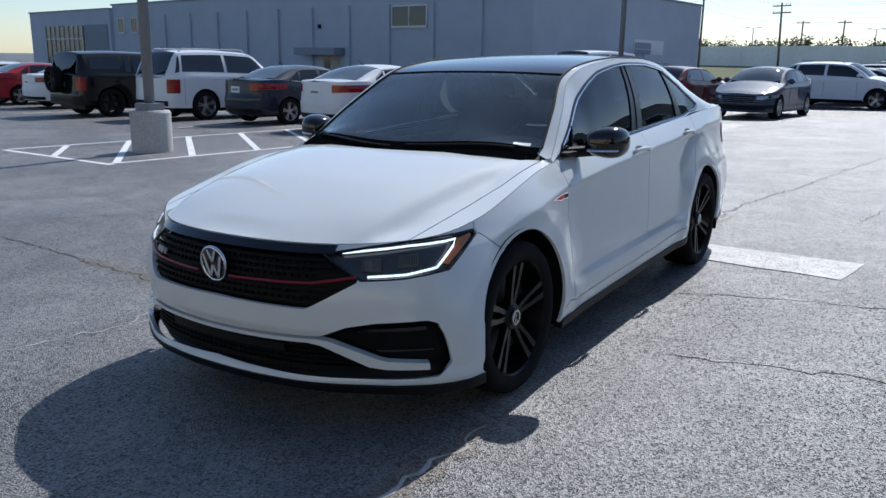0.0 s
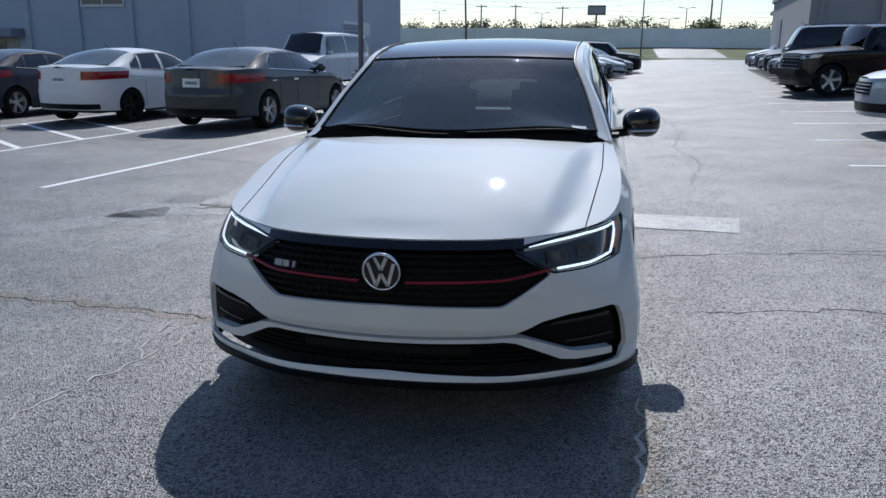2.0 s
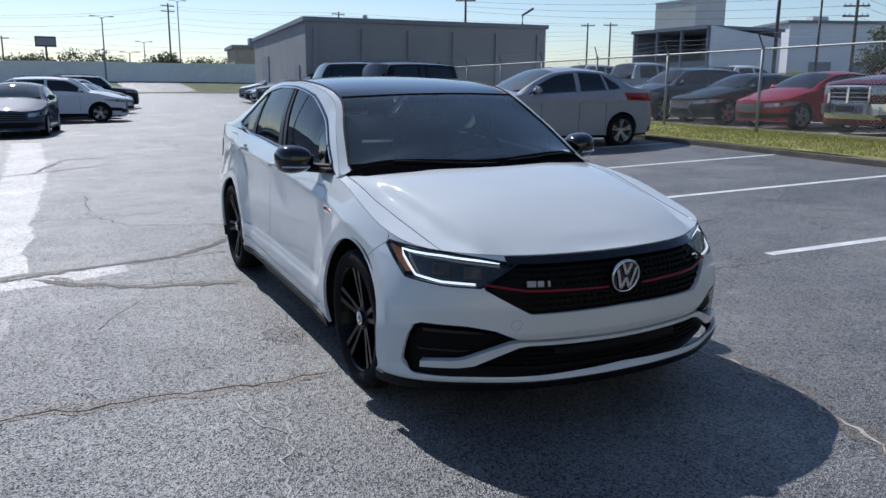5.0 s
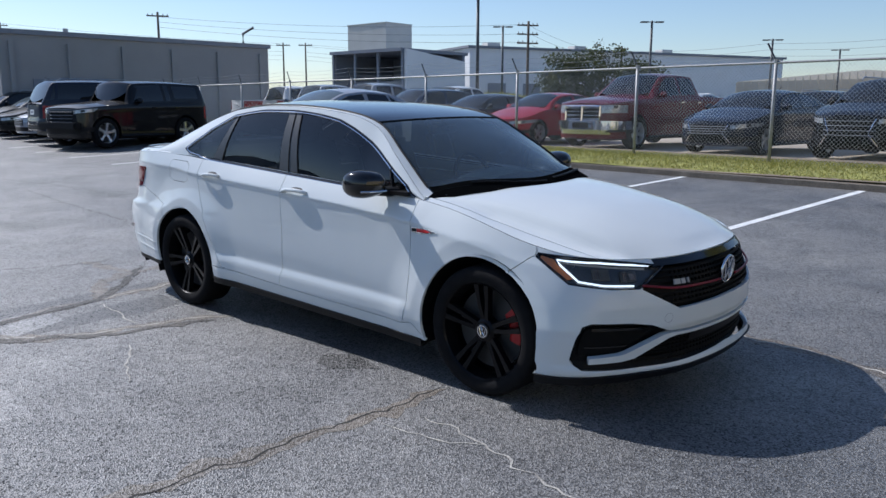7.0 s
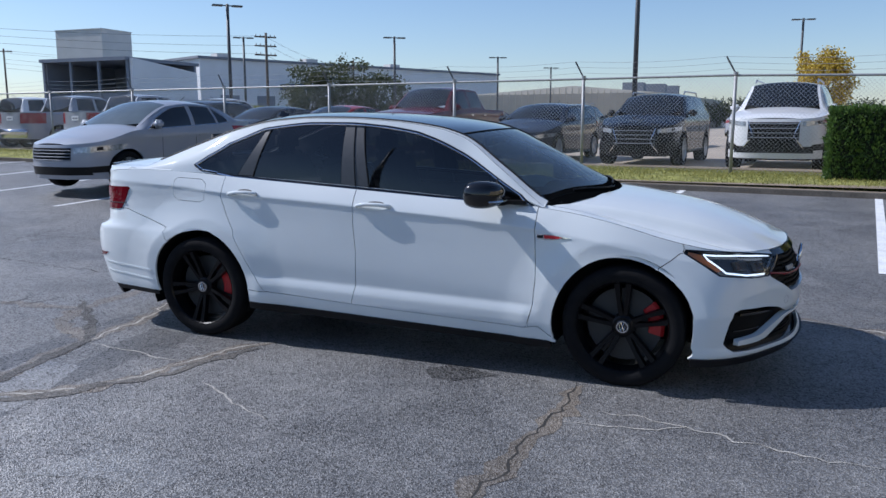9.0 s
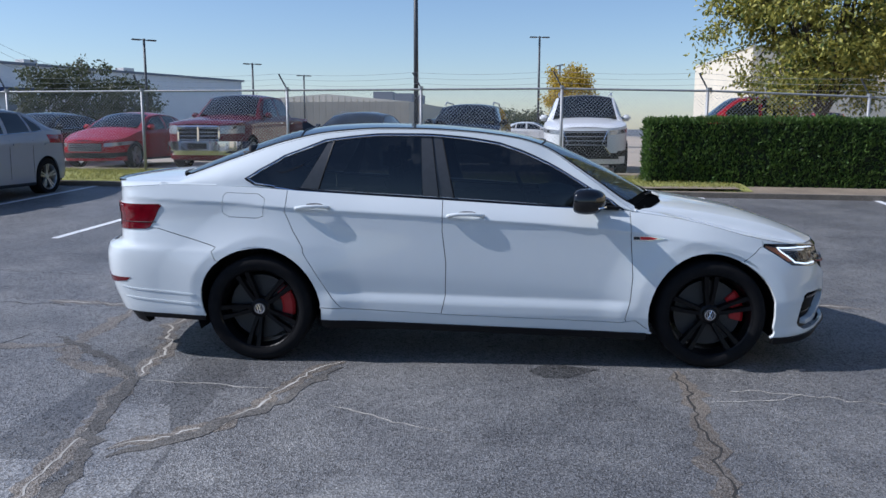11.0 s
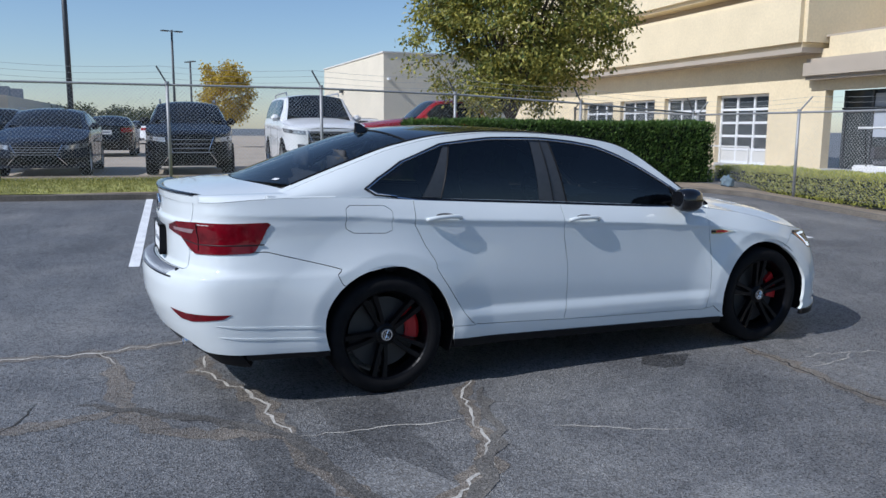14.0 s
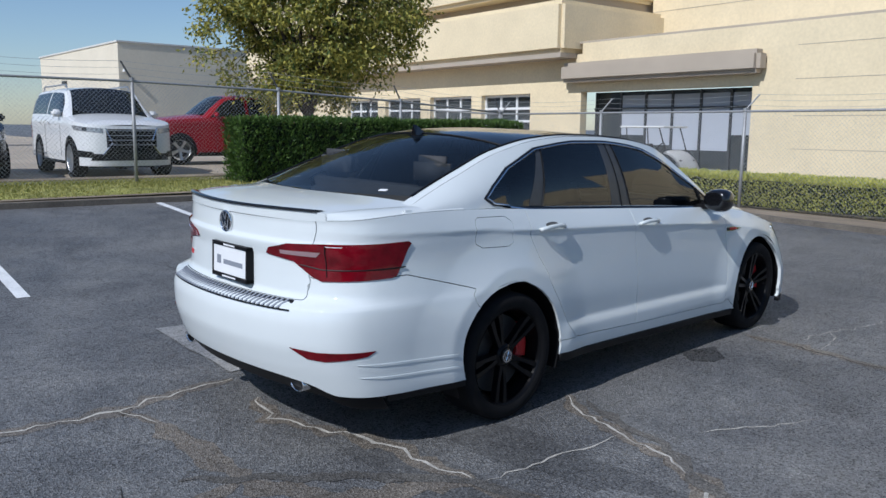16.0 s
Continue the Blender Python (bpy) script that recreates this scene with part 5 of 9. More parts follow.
def run_at(x, lo, hi, z):
    """The run along the outline between lo and hi where the sheet at height z(s) has the half width x."""
    up = jet.raw(hi, z(hi)).x > jet.raw(lo, z(lo)).x
    for _ in range(26):
        m = (lo + hi) / 2
        if (jet.raw(m, z(m)).x < x) == up:
            lo = m
        else:
            hi = m
    return m


def hood_front(x):
    z = lambda s: jet.top(jet.Y(s))
    s = run_at(min(abs(x), 0.86), 0.0, jf(0.893), z)
    return jet.raw(s, z(s)).y


for nm, m in (("hood", M_WHITE),):
    bm = bmesh.new()
    cols = span(-1, 1, 72)
    rws = [1 - (1 - t) ** 1.6 for t in span(0, 1, 34)]
    g_ = []
    for t in rws:
        row = []
        for c in cols:
            # each column runs from the nose to the cowl, held inside the hood's side edge
            x1, x0 = 0.725 * c, 0.675 * c
            y1, y0 = wind_base(x1) - 0.035, hood_front(abs(x0)) + 0.001
            row.append(bm.verts.new(deck(y0 + (y1 - y0) * t, x0 + (x1 - x0) * min(1, t * 1.6))))
        g_.append(row)
    for a, b in zip(g_, g_[1:]):
        for i in range(72):
            bm.faces.new((a[i], a[i + 1], b[i + 1], b[i]))
    vs = [v.co.copy() for v in bm.verts]
    bm.verts.index_update()
    fs = [[v.index for v in f.verts] for f in bm.faces]
    rim_x = [[g_[j][72].co.x, g_[j][72].co.y] for j in range(len(g_))]
    bm.free()
    hood = part("hood", panel(vs, fs, gap=0.002), M_WHITE, car, smooth=True)
hood_side = curve(*[(y, x) for x, y in rim_x])
for sd in (1, -1):
    bm = bmesh.new()
    g_ = []
    for y in [hood_front(0.675) + 0.006 + (-0.67 - hood_front(0.675)) * (1 - (1 - t) ** 1.4) for t in span(0, 1, 40)]:
        xe, ze = jet.edge(y)
        x0 = hood_side(y) + 0.003
        if y > wind_base(0.72) - 0.035:
            x0 = min(0.725 + (y - wind_base(0.72)) * 0.18, xe - 0.01)
        x0 = min(x0, xe - 0.002)
        g_.append([bm.verts.new(deck(y, sd * (x0 + (xe - x0) * k))) for k in span(0, 1, 8)])
    for a, b in zip(g_, g_[1:]):
        for i in range(8):
            q = (a[i], a[i + 1], b[i + 1], b[i])
            bm.faces.new(q if sd > 0 else q[::-1])
    part("fender_top", bm, M_WHITE, doors["fender", 0 if sd > 0 else 1], smooth=True)
# trunk deck and its flanks
tail_s = lambda x, z: run_at(min(abs(x), 0.80), jr(0.893), jet.S, lambda s: z)
rear_y = lambda x: jet.raw(tail_s(x, 1.04), 1.04).y
bm = bmesh.new()
g_ = []
for t in span(0, 1, 16):
    row = []
    for c in span(-1, 1, 36):
        x1, x0 = 0.598 * c, 0.69 * c
        y0, y1 = 1.995 - 0.42 * x0 * x0, rear_y(x1)
        y = y0 + (y1 - y0) * t
        row.append(bm.verts.new(deck(y, x0 + (x1 - x0) * t, True)))
    g_.append(row)
for a, b in zip(g_, g_[1:]):
    for i in range(36):
        bm.faces.new((a[i], a[i + 1], b[i + 1], b[i]))
vs = [v.co.copy() for v in bm.verts]
bm.verts.index_update()
fs = [[v.index for v in f.verts] for f in bm.faces]
lip_pts = [g_[-1][i].co.copy() for i in range(37)]
bm.free()
part("deck", panel(vs, fs, gap=0.0015), M_WHITE, doors["trunk_lid"], smooth=True)
bm = bmesh.new()
A = [[bm.verts.new(p + Vector((0, dy, dz))) for p in lip_pts[1:-1]] for dy, dz in ((-0.050, 0.002), (-0.02, 0.010), (0.004, 0.013), (0.008, 0.002), (-0.02, -0.006))]
for a, b in zip(A, A[1:] + A[:1]):
    for i in range(len(a) - 1):
        bm.faces.new((a[i], b[i], b[i + 1], a[i + 1]))
bmesh.ops.recalc_face_normals(bm, faces=bm.faces[:])
part("spoiler_lip", bm, M_GLOSSBLACK, doors["trunk_lid"], "slim gloss black spoiler lip", smooth=True)
bm = bmesh.new()
under = [bm.verts.new(jet.raw(tail_s(p.x, 1.034), 1.034)) for p in lip_pts]
for v, p in zip(under, lip_pts):
    v.co.x = p.x
over = [bm.verts.new(p) for p in lip_pts]
for i in range(36):
    bm.faces.new((over[i], over[i + 1], under[i + 1], under[i]))
bmesh.ops.recalc_face_normals(bm, faces=bm.faces[:])
part("deck_edge", bm, M_WHITE, doors["trunk_lid"], smooth=True)
for sd in (1, -1):
    bm = bmesh.new()
    g_ = []
    for t in span(0, 1, 18):
        y = 1.60 + (rear_y(0.598) - 0.002 - 1.60) * t
        xe, ze = jet.edge(y)
        x0 = min(0.69 - 0.092 * (y - 1.795) / (rear_y(0.598) - 1.795) if y > 1.79 else jet.railx(y) * 0.9 + (0.69 - jet.railx(1.79) * 0.9) * max(0, (y - 1.6) / 0.19), xe - 0.004)
        z0 = deck(y, x0, True).z
        g_.append([bm.verts.new((sd * (x0 + (xe - x0) * k), y, z0 + (ze - z0) * k ** 2.7)) for k in span(0, 1, 10)])
    for a, b in zip(g_, g_[1:]):
        for i in range(10):
            q = (a[i], a[i + 1], b[i + 1], b[i])
            bm.faces.new(q if sd > 0 else q[::-1])
    part("quarter_top", bm, M_WHITE, doors["quarter_panel", 0 if sd > 0 else 1], smooth=True)

# cabin sides: pillars, windows
M_PILLAR = mat("satin_pillar_film", (0.046, 0.049, 0.054), 0.40, var=0.12, scale=30)
win_lo, win_hi = 0.045, 0.903
wf = [(-0.855, win_lo), (0.168, win_lo), (0.248, win_hi), (-0.1, 0.865), (-0.36, 0.74), (-0.58, 0.68), (-0.752, 0.575)]
wb_ = [(0.168, win_lo), (0.358, win_lo), (0.374, win_hi), (0.248, win_hi)]
wr_ = [(0.358, win_lo), (0.986, win_lo), (0.898, 0.868), (0.65, 0.897), (0.374, win_hi)]
wd_ = [(0.986, win_lo), (1.102, win_lo), (0.938, 0.859), (0.898, 0.868)]
wq_ = [(1.102, win_lo), (1.24, 0.058), (1.36, 0.12), (1.412, 0.26), (1.329, 0.45), (1.186, 0.690), (0.938, 0.859)]
cut = sheet(lambda y, a: jet.glass(y, a), span(0, 1, 30), -0.90, 1.96, 163, lambda y: 0.0, lambda y: 1.0, 30, [wf, wb_, wr_, wd_, wq_],
            ["front_window", "b_pillar", "rear_window", "window_divider", "quarter_window"], lambda y, a: "cabin_side")
for nm, (vs, fs) in cut.items():
    for sd in (0, 1):
        m = {"cabin_side": M_WHITE, "b_pillar": M_PILLAR, "window_divider": M_PILLAR}.get(nm, M_TINT)
        host = doors["front_door", sd] if nm == "front_window" else doors["rear_door", sd] if nm in ("rear_window", "window_divider", "b_pillar") else car
        o = part(nm, panel(vs, fs, mirror=bool(sd), gap=0.002 if m is not M_TINT else 0.0, lip=0.02 if m is not M_TINT else 0.004), m, host, smooth=True)
        if m is M_TINT:
            o["label"] = "dark tinted side window"
# window surround and bright belt strip
ring = [(-0.862, 0.02), (0.2, 0.02), (1.115, 0.02), (1.25, 0.035), (1.375, 0.09), (1.43, 0.25), (1.347, 0.47), (1.202, 0.715), (0.955, 0.888), (0.62, 0.926), (0.3, 0.932), (0.1, 0.919), (-0.1, 0.890), (-0.36, 0.768), (-0.58, 0.708), (-0.762, 0.605), (-0.862, 0.05)]
bright = [(1.25, 0.052), (1.365, 0.105), (1.417, 0.253), (1.335, 0.458), (1.192, 0.697), (0.948, 0.867), (0.62, 0.904), (0.3, 0.910), (0.1, 0.896), (-0.1, 0.866), (-0.36, 0.742), (-0.575, 0.683), (-0.752, 0.578), (-0.848, 0.06)]
for sd in (0, 1):
    part("window_seal", strip(jet.glass, ring, 0.001, 0.007, mirror=bool(sd)), M_GLOSSBLACK, car)
    part("window_trim", strip(jet.glass, bright, 0.005, 0.0045, mirror=bool(sd)), M_CHROME, car, "thin bright strip round the side windows")
    part("belt_trim", strip(jet.glass, [(-0.86, -0.02), (1.12, -0.02), (1.25, 0.02)], 0.006, 0.0075, mirror=bool(sd)), M_CHROME, car, "thin bright belt-line strip")
    part("door_gap", strip(jet.glass, [(0.259, 0.03), (0.310, 0.94)], 0.002, 0.003, mirror=bool(sd)), M_BLACK, car)
    part("glass_seal", strip(jet.glass, [(0.168, 0.04), (0.248, 0.92)], 0.002, 0.0045, mirror=bool(sd)), M_BLACK, car)
    part("glass_seal", strip(jet.glass, [(0.986, 0.04), (0.898, 0.88)], 0.002, 0.0045, mirror=bool(sd)), M_BLACK, car)
    part("window_post", strip(jet.glass, [(-0.672, 0.04), (-0.618, 0.66)], 0.003, 0.009, mirror=bool(sd)), M_BLACK, car)

# cabin top
B = 0.93
wt = lambda b: -0.41 + 0.07 * b * b
rt = lambda b: 1.165 - 0.05 * b * b
rb = lambda b: 1.985 - 0.22 * b * b
wbase = lambda b: -1.125 + 0.26 * b * b


def top_patch(y0, y1, b0, b1, nu, nv):
    return grid(lambda b, t: jet.lid(y0(b) + (y1(b) - y0(b)) * t, b), span(b0, b1, nu), span(0, 1, nv))


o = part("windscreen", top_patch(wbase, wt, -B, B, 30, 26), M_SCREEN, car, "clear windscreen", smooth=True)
o = part("rear_screen", top_patch(rt, rb, -B, B, 30, 22), M_REARGLASS, car, "dark tinted rear window", smooth=True)
o = part("roof_panel", top_patch(lambda b: wt(b) + 0.004, lambda b: rt(b) - 0.004, -B, B, 30, 30), M_GLOSSBLACK, car, "gloss black roof panel", smooth=True)
for sd in (1, -1):
    part("roof_rail", top_patch(lambda b: -0.90, lambda b: 1.96, sd * B if sd < 0 else B, sd * 1.0, 5, 80) if sd > 0 else top_patch(lambda b: -0.90, lambda b: 1.96, -1.0, -B, 5, 80), M_WHITE, car, smooth=True)
    q = sd * B
    bm = bmesh.new()
    tube(bm, [jet.lid(y, q, 0.001) for y in span(-0.86, 1.80, 70)], 0.007, 6)
    part("screen_seal", bm, M_BLACK, car)
for fy, r_ in ((wt, 0.006), (rt, 0.006)):
    bm = bmesh.new()
    tube(bm, [jet.lid(fy(b), b, 0.001) for b in span(-B, B, 30)], r_, 6)
    part("screen_seal", bm, M_BLACK, car)
part("screen_border", grid(lambda b, t: jet.lid(wbase(b) + 0.002 + 0.045 * t, b, 0.002), span(-B + 0.01, B - 0.01, 40), span(0, 1, 2)), M_FRIT, car, "black border along the windscreen's foot")
# cowl under the windscreen with wipers
part("cowl", grid(lambda b, t: jet.lid(wbase(b), b, 0.002) + Vector((0, -0.075 * t, -0.034 * t)), span(-0.93, 0.93, 30), span(0, 1, 3)), M_FRIT, car)
for x0, x1 in ((0.10, 0.60), (-0.50, 0.02)):
    bm = bmesh.new()
    tube(bm, [jet.lid(wbase(x / 0.76) + 0.004 + 0.012 * (x1 - x) / 0.5, x / 0.76, 0.007) for x in span(x1, x0, 10)], 0.006, 6)
    part("wiper", bm, M_BLACK, car)
bm = bmesh.new()
box(bm, -0.035, 0.035, 1.10, 1.24, 0, 0.006)
vs = [bm.verts.new(v) for v in ((0, 1.13, 0.006), (0.022, 1.24, 0.006), (-0.022, 1.24, 0.006), (0, 1.245, 0.062), (0, 1.215, 0.060))]
for f in ((0, 1, 4), (1, 3, 4), (0, 4, 2), (2, 4, 3), (1, 2, 3)):
    bm.faces.new([vs[i] for i in f])
o = part("roof_antenna", bm, M_GLOSSBLACK, car, "black shark-fin antenna")
o.location = (0, 0, jet.lid(1.17, 0).z - 0.014)

# ---- the white sedan: trim, lights, wheels, cabin ----
side = jet.side


def bar(z0, z1, s0, s1, off, thick=0.012, m=M_GRILLE, name="grille_slat", host=None, mirror=False, label=""):
    return part(name, overlay(side, [(s0, z0), (s1, z0), (s1, z1), (s0, z1)], off, mirror, thick=thick), m, host or car, label, smooth=True)


nb = jy(-1.86)
part("grille_backing", grid(lambda s, z: side(s, z, -0.06), span(-nb, nb, 60), span(0.235, 0.70, 14)), M_BLACK, car)
for sd in (1, -1):
    part("headlamp_backing", grid(lambda s, k: side(sd * s, 0.58 + k * (min(0.76, jet.top(jet.Y(s)) - 0.022) - 0.58), -0.05), span(jf(0.42), jy(-1.64), 14), span(0, 1, 6)), M_BLACK, car)
gr = part("grille", overlay(side, [(-jf(0.495), 0.684), (jf(0.495), 0.684), (jf(0.50), 0.711), (-jf(0.50), 0.711)], 0.002, thick=0.03), M_GLOSSBLACK, car, "black front grille with a red line", smooth=True)
for z, x0 in ((0.668, 0.47), (0.645, 0.50), (0.622, 0.535), (0.598, 0.56), (0.566, 0.515), (0.545, 0.48), (0.521, 0.44)):
    s = jf(x0)
    bar(z - 0.005, z + 0.005, -s, s, -0.012, host=gr)
for i in range(-15, 16):
    for z, hh in ((0.645, 0.023), (0.61, 0.02), (0.545, 0.022)):
        if abs(i) * 0.03 < 0.44:
            s = (i + (0.5 if z == 0.61 else 0)) * 0.03
            part("grille_rib", overlay(side, [(s - 0.004, z - hh), (s + 0.004, z - hh), (s + 0.004, z + hh), (s - 0.004, z + hh)], -0.02, thick=0.01), M_GRILLE, gr)
for sd in (1, -1):
    part("red_line", strip(side, [(sd * 0.085, 0.5795), (sd * jf(0.43), 0.586), (sd * jf(0.572), 0.607)], 0.001, 0.0055), M_REDLINE, gr, "dark red accent line")


def badge(host, p, r, turn, tilt=0.0):
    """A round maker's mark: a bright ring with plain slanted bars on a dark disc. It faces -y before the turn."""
    e = new("badge")
    e.parent = host
    e.matrix_basis = Matrix.Translation(p) @ Matrix.Rotation(turn, 4, "Z") @ Matrix.Rotation(tilt, 4, "X") @ Matrix.Rotation(-math.pi / 2, 4, "Z")
    bm = bmesh.new()
    lathe(bm, [(0.0, r), (0.008, r), (0.012, r * 0.94), (0.008, r * 0.86), (0.004, r * 0.86)], 32)
    part("ring", bm, M_CHROME, e, "chrome ring", smooth=True)
    bm = bmesh.new()
    lathe(bm, [(0.005, r * 0.88), (0.005, 0.001)], 32)
    part("disc", bm, M_GLOSSBLACK, e)
    for y0, z0, y1, z1 in ((-0.30, 0.78, 0.0, 0.14), (0.30, 0.78, 0.0, 0.14), (-0.66, 0.5, -0.30, -0.72), (0.66, 0.5, 0.30, -0.72), (-0.30, -0.72, 0.0, -0.06), (0.30, -0.72, 0.0, -0.06)):
        bm = bmesh.new()
        d = Vector((0, y1 - y0, z1 - z0)).normalized()
        n = Vector((0, -d.z, d.y)) * 0.085
        a, b = Vector((0, y0, z0)), Vector((0, y1, z1))
        q = [bm.verts.new((0.011, *(r * (k + w * n))[1:])) for k, w in ((a, -1), (b, -1), (b, 1), (a, 1))]
        q2 = [bm.verts.new((0.004, v.co.y, v.co.z)) for v in q]
        bm.faces.new(q)
        for i in range(4):
            bm.faces.new((q[i], q2[i], q2[(i + 1) % 4], q[(i + 1) % 4]))
        bmesh.ops.recalc_face_normals(bm, faces=bm.faces[:])
        part("emblem_bar", bm, M_CHROME, e)
    return e


p = side(0.0, 0.613, 0.002)
badge(car, p, 0.070, 0.0, 0.12)
for i, w in enumerate((0.036, 0.026, 0.010)):
    s0 = -jf(0.455) + 0.03 + i * 0.042
    part("model_mark", overlay(side, [(s0, 0.600), (s0 + w, 0.600), (s0 + w, 0.622), (s0, 0.622)], 0.004), M_GALV, gr)
# lower intakes: a dark opening from wheel to wheel, with a white blade across it
for z in (0.268, 0.287, 0.306, 0.325, 0.344):
    x1 = jf(0.60 - (z - 0.25) * 1.5)
    bar(z - 0.004, z + 0.004, -x1, x1, -0.022, name="intake_slat")
for i in range(-16, 17):
    part("intake_rib", overlay(side, [(i * 0.026 - 0.003, 0.262), (i * 0.026 + 0.003, 0.262), (i * 0.026 + 0.003, 0.350), (i * 0.026 - 0.003, 0.350)], -0.028, thick=0.006), M_GRILLE, doors["front_bumper"])
bar(0.315, 0.345, -0.30, 0.30, -0.014, m=M_BLACK, name="radar_plate")
up = [(0.0, 0.377), (jf(0.43), 0.383), (jf(0.47), 0.376), (jf(0.615), 0.309), (jf(0.64), 0.302), (jf(0.752), 0.294)]
low = [(0.0, 0.363), (jf(0.40), 0.368), (jf(0.44), 0.360), (jf(0.585), 0.280), (jf(0.64), 0.270), (jf(0.754), 0.267)]
blade = [(-a, b) for a, b in up[:0:-1]] + up + low[::-1] + [(-a, b) for a, b in low[1:]]
part("bumper_blade", overlay(side, blade, 0.006, thick=0.035, fine=0.04), M_WHITE, doors["front_bumper"], "white blade across the dark intake", smooth=True)
for k in (-1, 1):
    pk = [(jf(0.50), 0.392), (jf(0.60), 0.425), (jy(-1.925), 0.436), (jy(-1.90), 0.42), (jy(-1.885), 0.300), (jf(0.64), 0.312)]
    pocket = part("intake_pocket", overlay(side, pk, -0.026, k < 0, thick=0.02), M_GRILLE, doors["front_bumper"], smooth=True)
    part("intake_slat", overlay(side, [(jf(0.55), 0.405), (jy(-1.92), 0.418), (jy(-1.92), 0.432), (jf(0.58), 0.420)], -0.012, k < 0, thick=0.02), M_GLOSSBLACK, pocket, smooth=True)
    part("intake_slat", overlay(side, [(jf(0.62), 0.330), (jy(-1.91), 0.335), (jy(-1.91), 0.341), (jf(0.60), 0.337)], -0.020, k < 0, thick=0.01), M_GLOSSBLACK, pocket, smooth=True)
pts = [(s, jet.bottom(jet.Y(abs(s)))) for s in span(-jy(-1.70), jy(-1.70), 40)]
part("front_lip", overlay(side, [(s, z - 0.034) for s, z in pts] + [(s, z + 0.004) for s, z in reversed(pts)], 0.010, thick=0.03, fine=0.05), M_BLACK, car, "black lower front lip", smooth=True)
for k in (-1, 1):
    pts = [(jy(y), jet.bottom(y)) for y in span(-0.97, 0.97, 30)]
    part("side_skirt", overlay(side, [(s, z - 0.035) for s, z in pts] + [(s, z + 0.006) for s, z in reversed(pts)], 0.008, k < 0, thick=0.04, fine=0.06), M_BLACK, car, "black side skirt", smooth=True)
    pts = [(jy(y), jet.bottom(y)) for y in span(1.72, 2.15, 10)]
    part("rear_skirt", overlay(side, [(s, z - 0.025) for s, z in pts] + [(s, z + 0.003) for s, z in reversed(pts)], 0.004, k < 0, thick=0.03, fine=0.06), M_BLACK, car, smooth=True)
# tow-hook cover
c = [(-jf(0.46) + 0.021 * math.cos(t), 0.455 + 0.021 * math.sin(t)) for t in span(0, 2 * math.pi, 20)]
part("tow_cover", strip(side, c, 0.0, 0.0007, fine=0.02), M_GREYDARK, doors["front_bumper"])
# headlights
for k in (1, -1):
    hl = part("headlight", overlay(side, head_in, -0.032, k < 0, thick=0.004), M_HEADL, car, "clear headlight with a white LED outline", smooth=True)
    rim_ = head_in + [head_in[0]]
    part("lamp_bezel", strip(side, rim_, -0.004, 0.006, k < 0), M_GLOSSBLACK, hl)
    part("led_strip", strip(side, [(jf(0.52), 0.690), (jf(0.72), 0.712), (jy(-1.835), 0.718), (jy(-1.79), 0.722), (jy(-1.80), 0.700), (jy(-1.865), 0.634), (jf(0.72), 0.616), (jf(0.605), 0.609)], -0.010, 0.0046, k < 0), M_LED, hl, "white daytime running light strip")
    part("turn_lens", overlay(side, [(jy(-1.775), 0.722), (jy(-1.79), 0.700), (jy(-1.845), 0.645), (jy(-1.82), 0.640), (jy(-1.712), 0.724), (jy(-1.718), 0.734)], -0.008, k < 0), M_AMBER, hl, "amber corner lens")
    for x, z, w in ((0.615, 0.652, 0.038), (0.725, 0.666, 0.040)):
        c = jf(x)
        part("projector", overlay(side, [(c - w, z - 0.024), (c + w, z - 0.020), (c + w, z + 0.024), (c - w, z + 0.020)], -0.016, k < 0, thick=0.02), M_GREYINT, hl)
        part("reflector", overlay(side, [(c - w * 0.7, z - 0.015), (c + w * 0.1, z - 0.014), (c + w * 0.1, z + 0.014), (c - w * 0.7, z + 0.010)], -0.011, k < 0), M_REFLECT if x < 0.7 else M_GREYINT, hl, "bright headlamp reflector")
        # thin upright fins that stand for pale reflected bars in the lamp
        for q in (0.30, 0.52, 0.74):
            part("reflector_fin", overlay(side, [(c + w * q, z - 0.016), (c + w * (q + 0.10), z - 0.016), (c + w * (q + 0.10), z + 0.018), (c + w * q, z + 0.018)], -0.011, k < 0), M_REFLECT, hl)
    part("lamp_cover", overlay(side, head_in, -0.001, k < 0, thick=0.002), M_LAMPGLASS, hl, smooth=True)
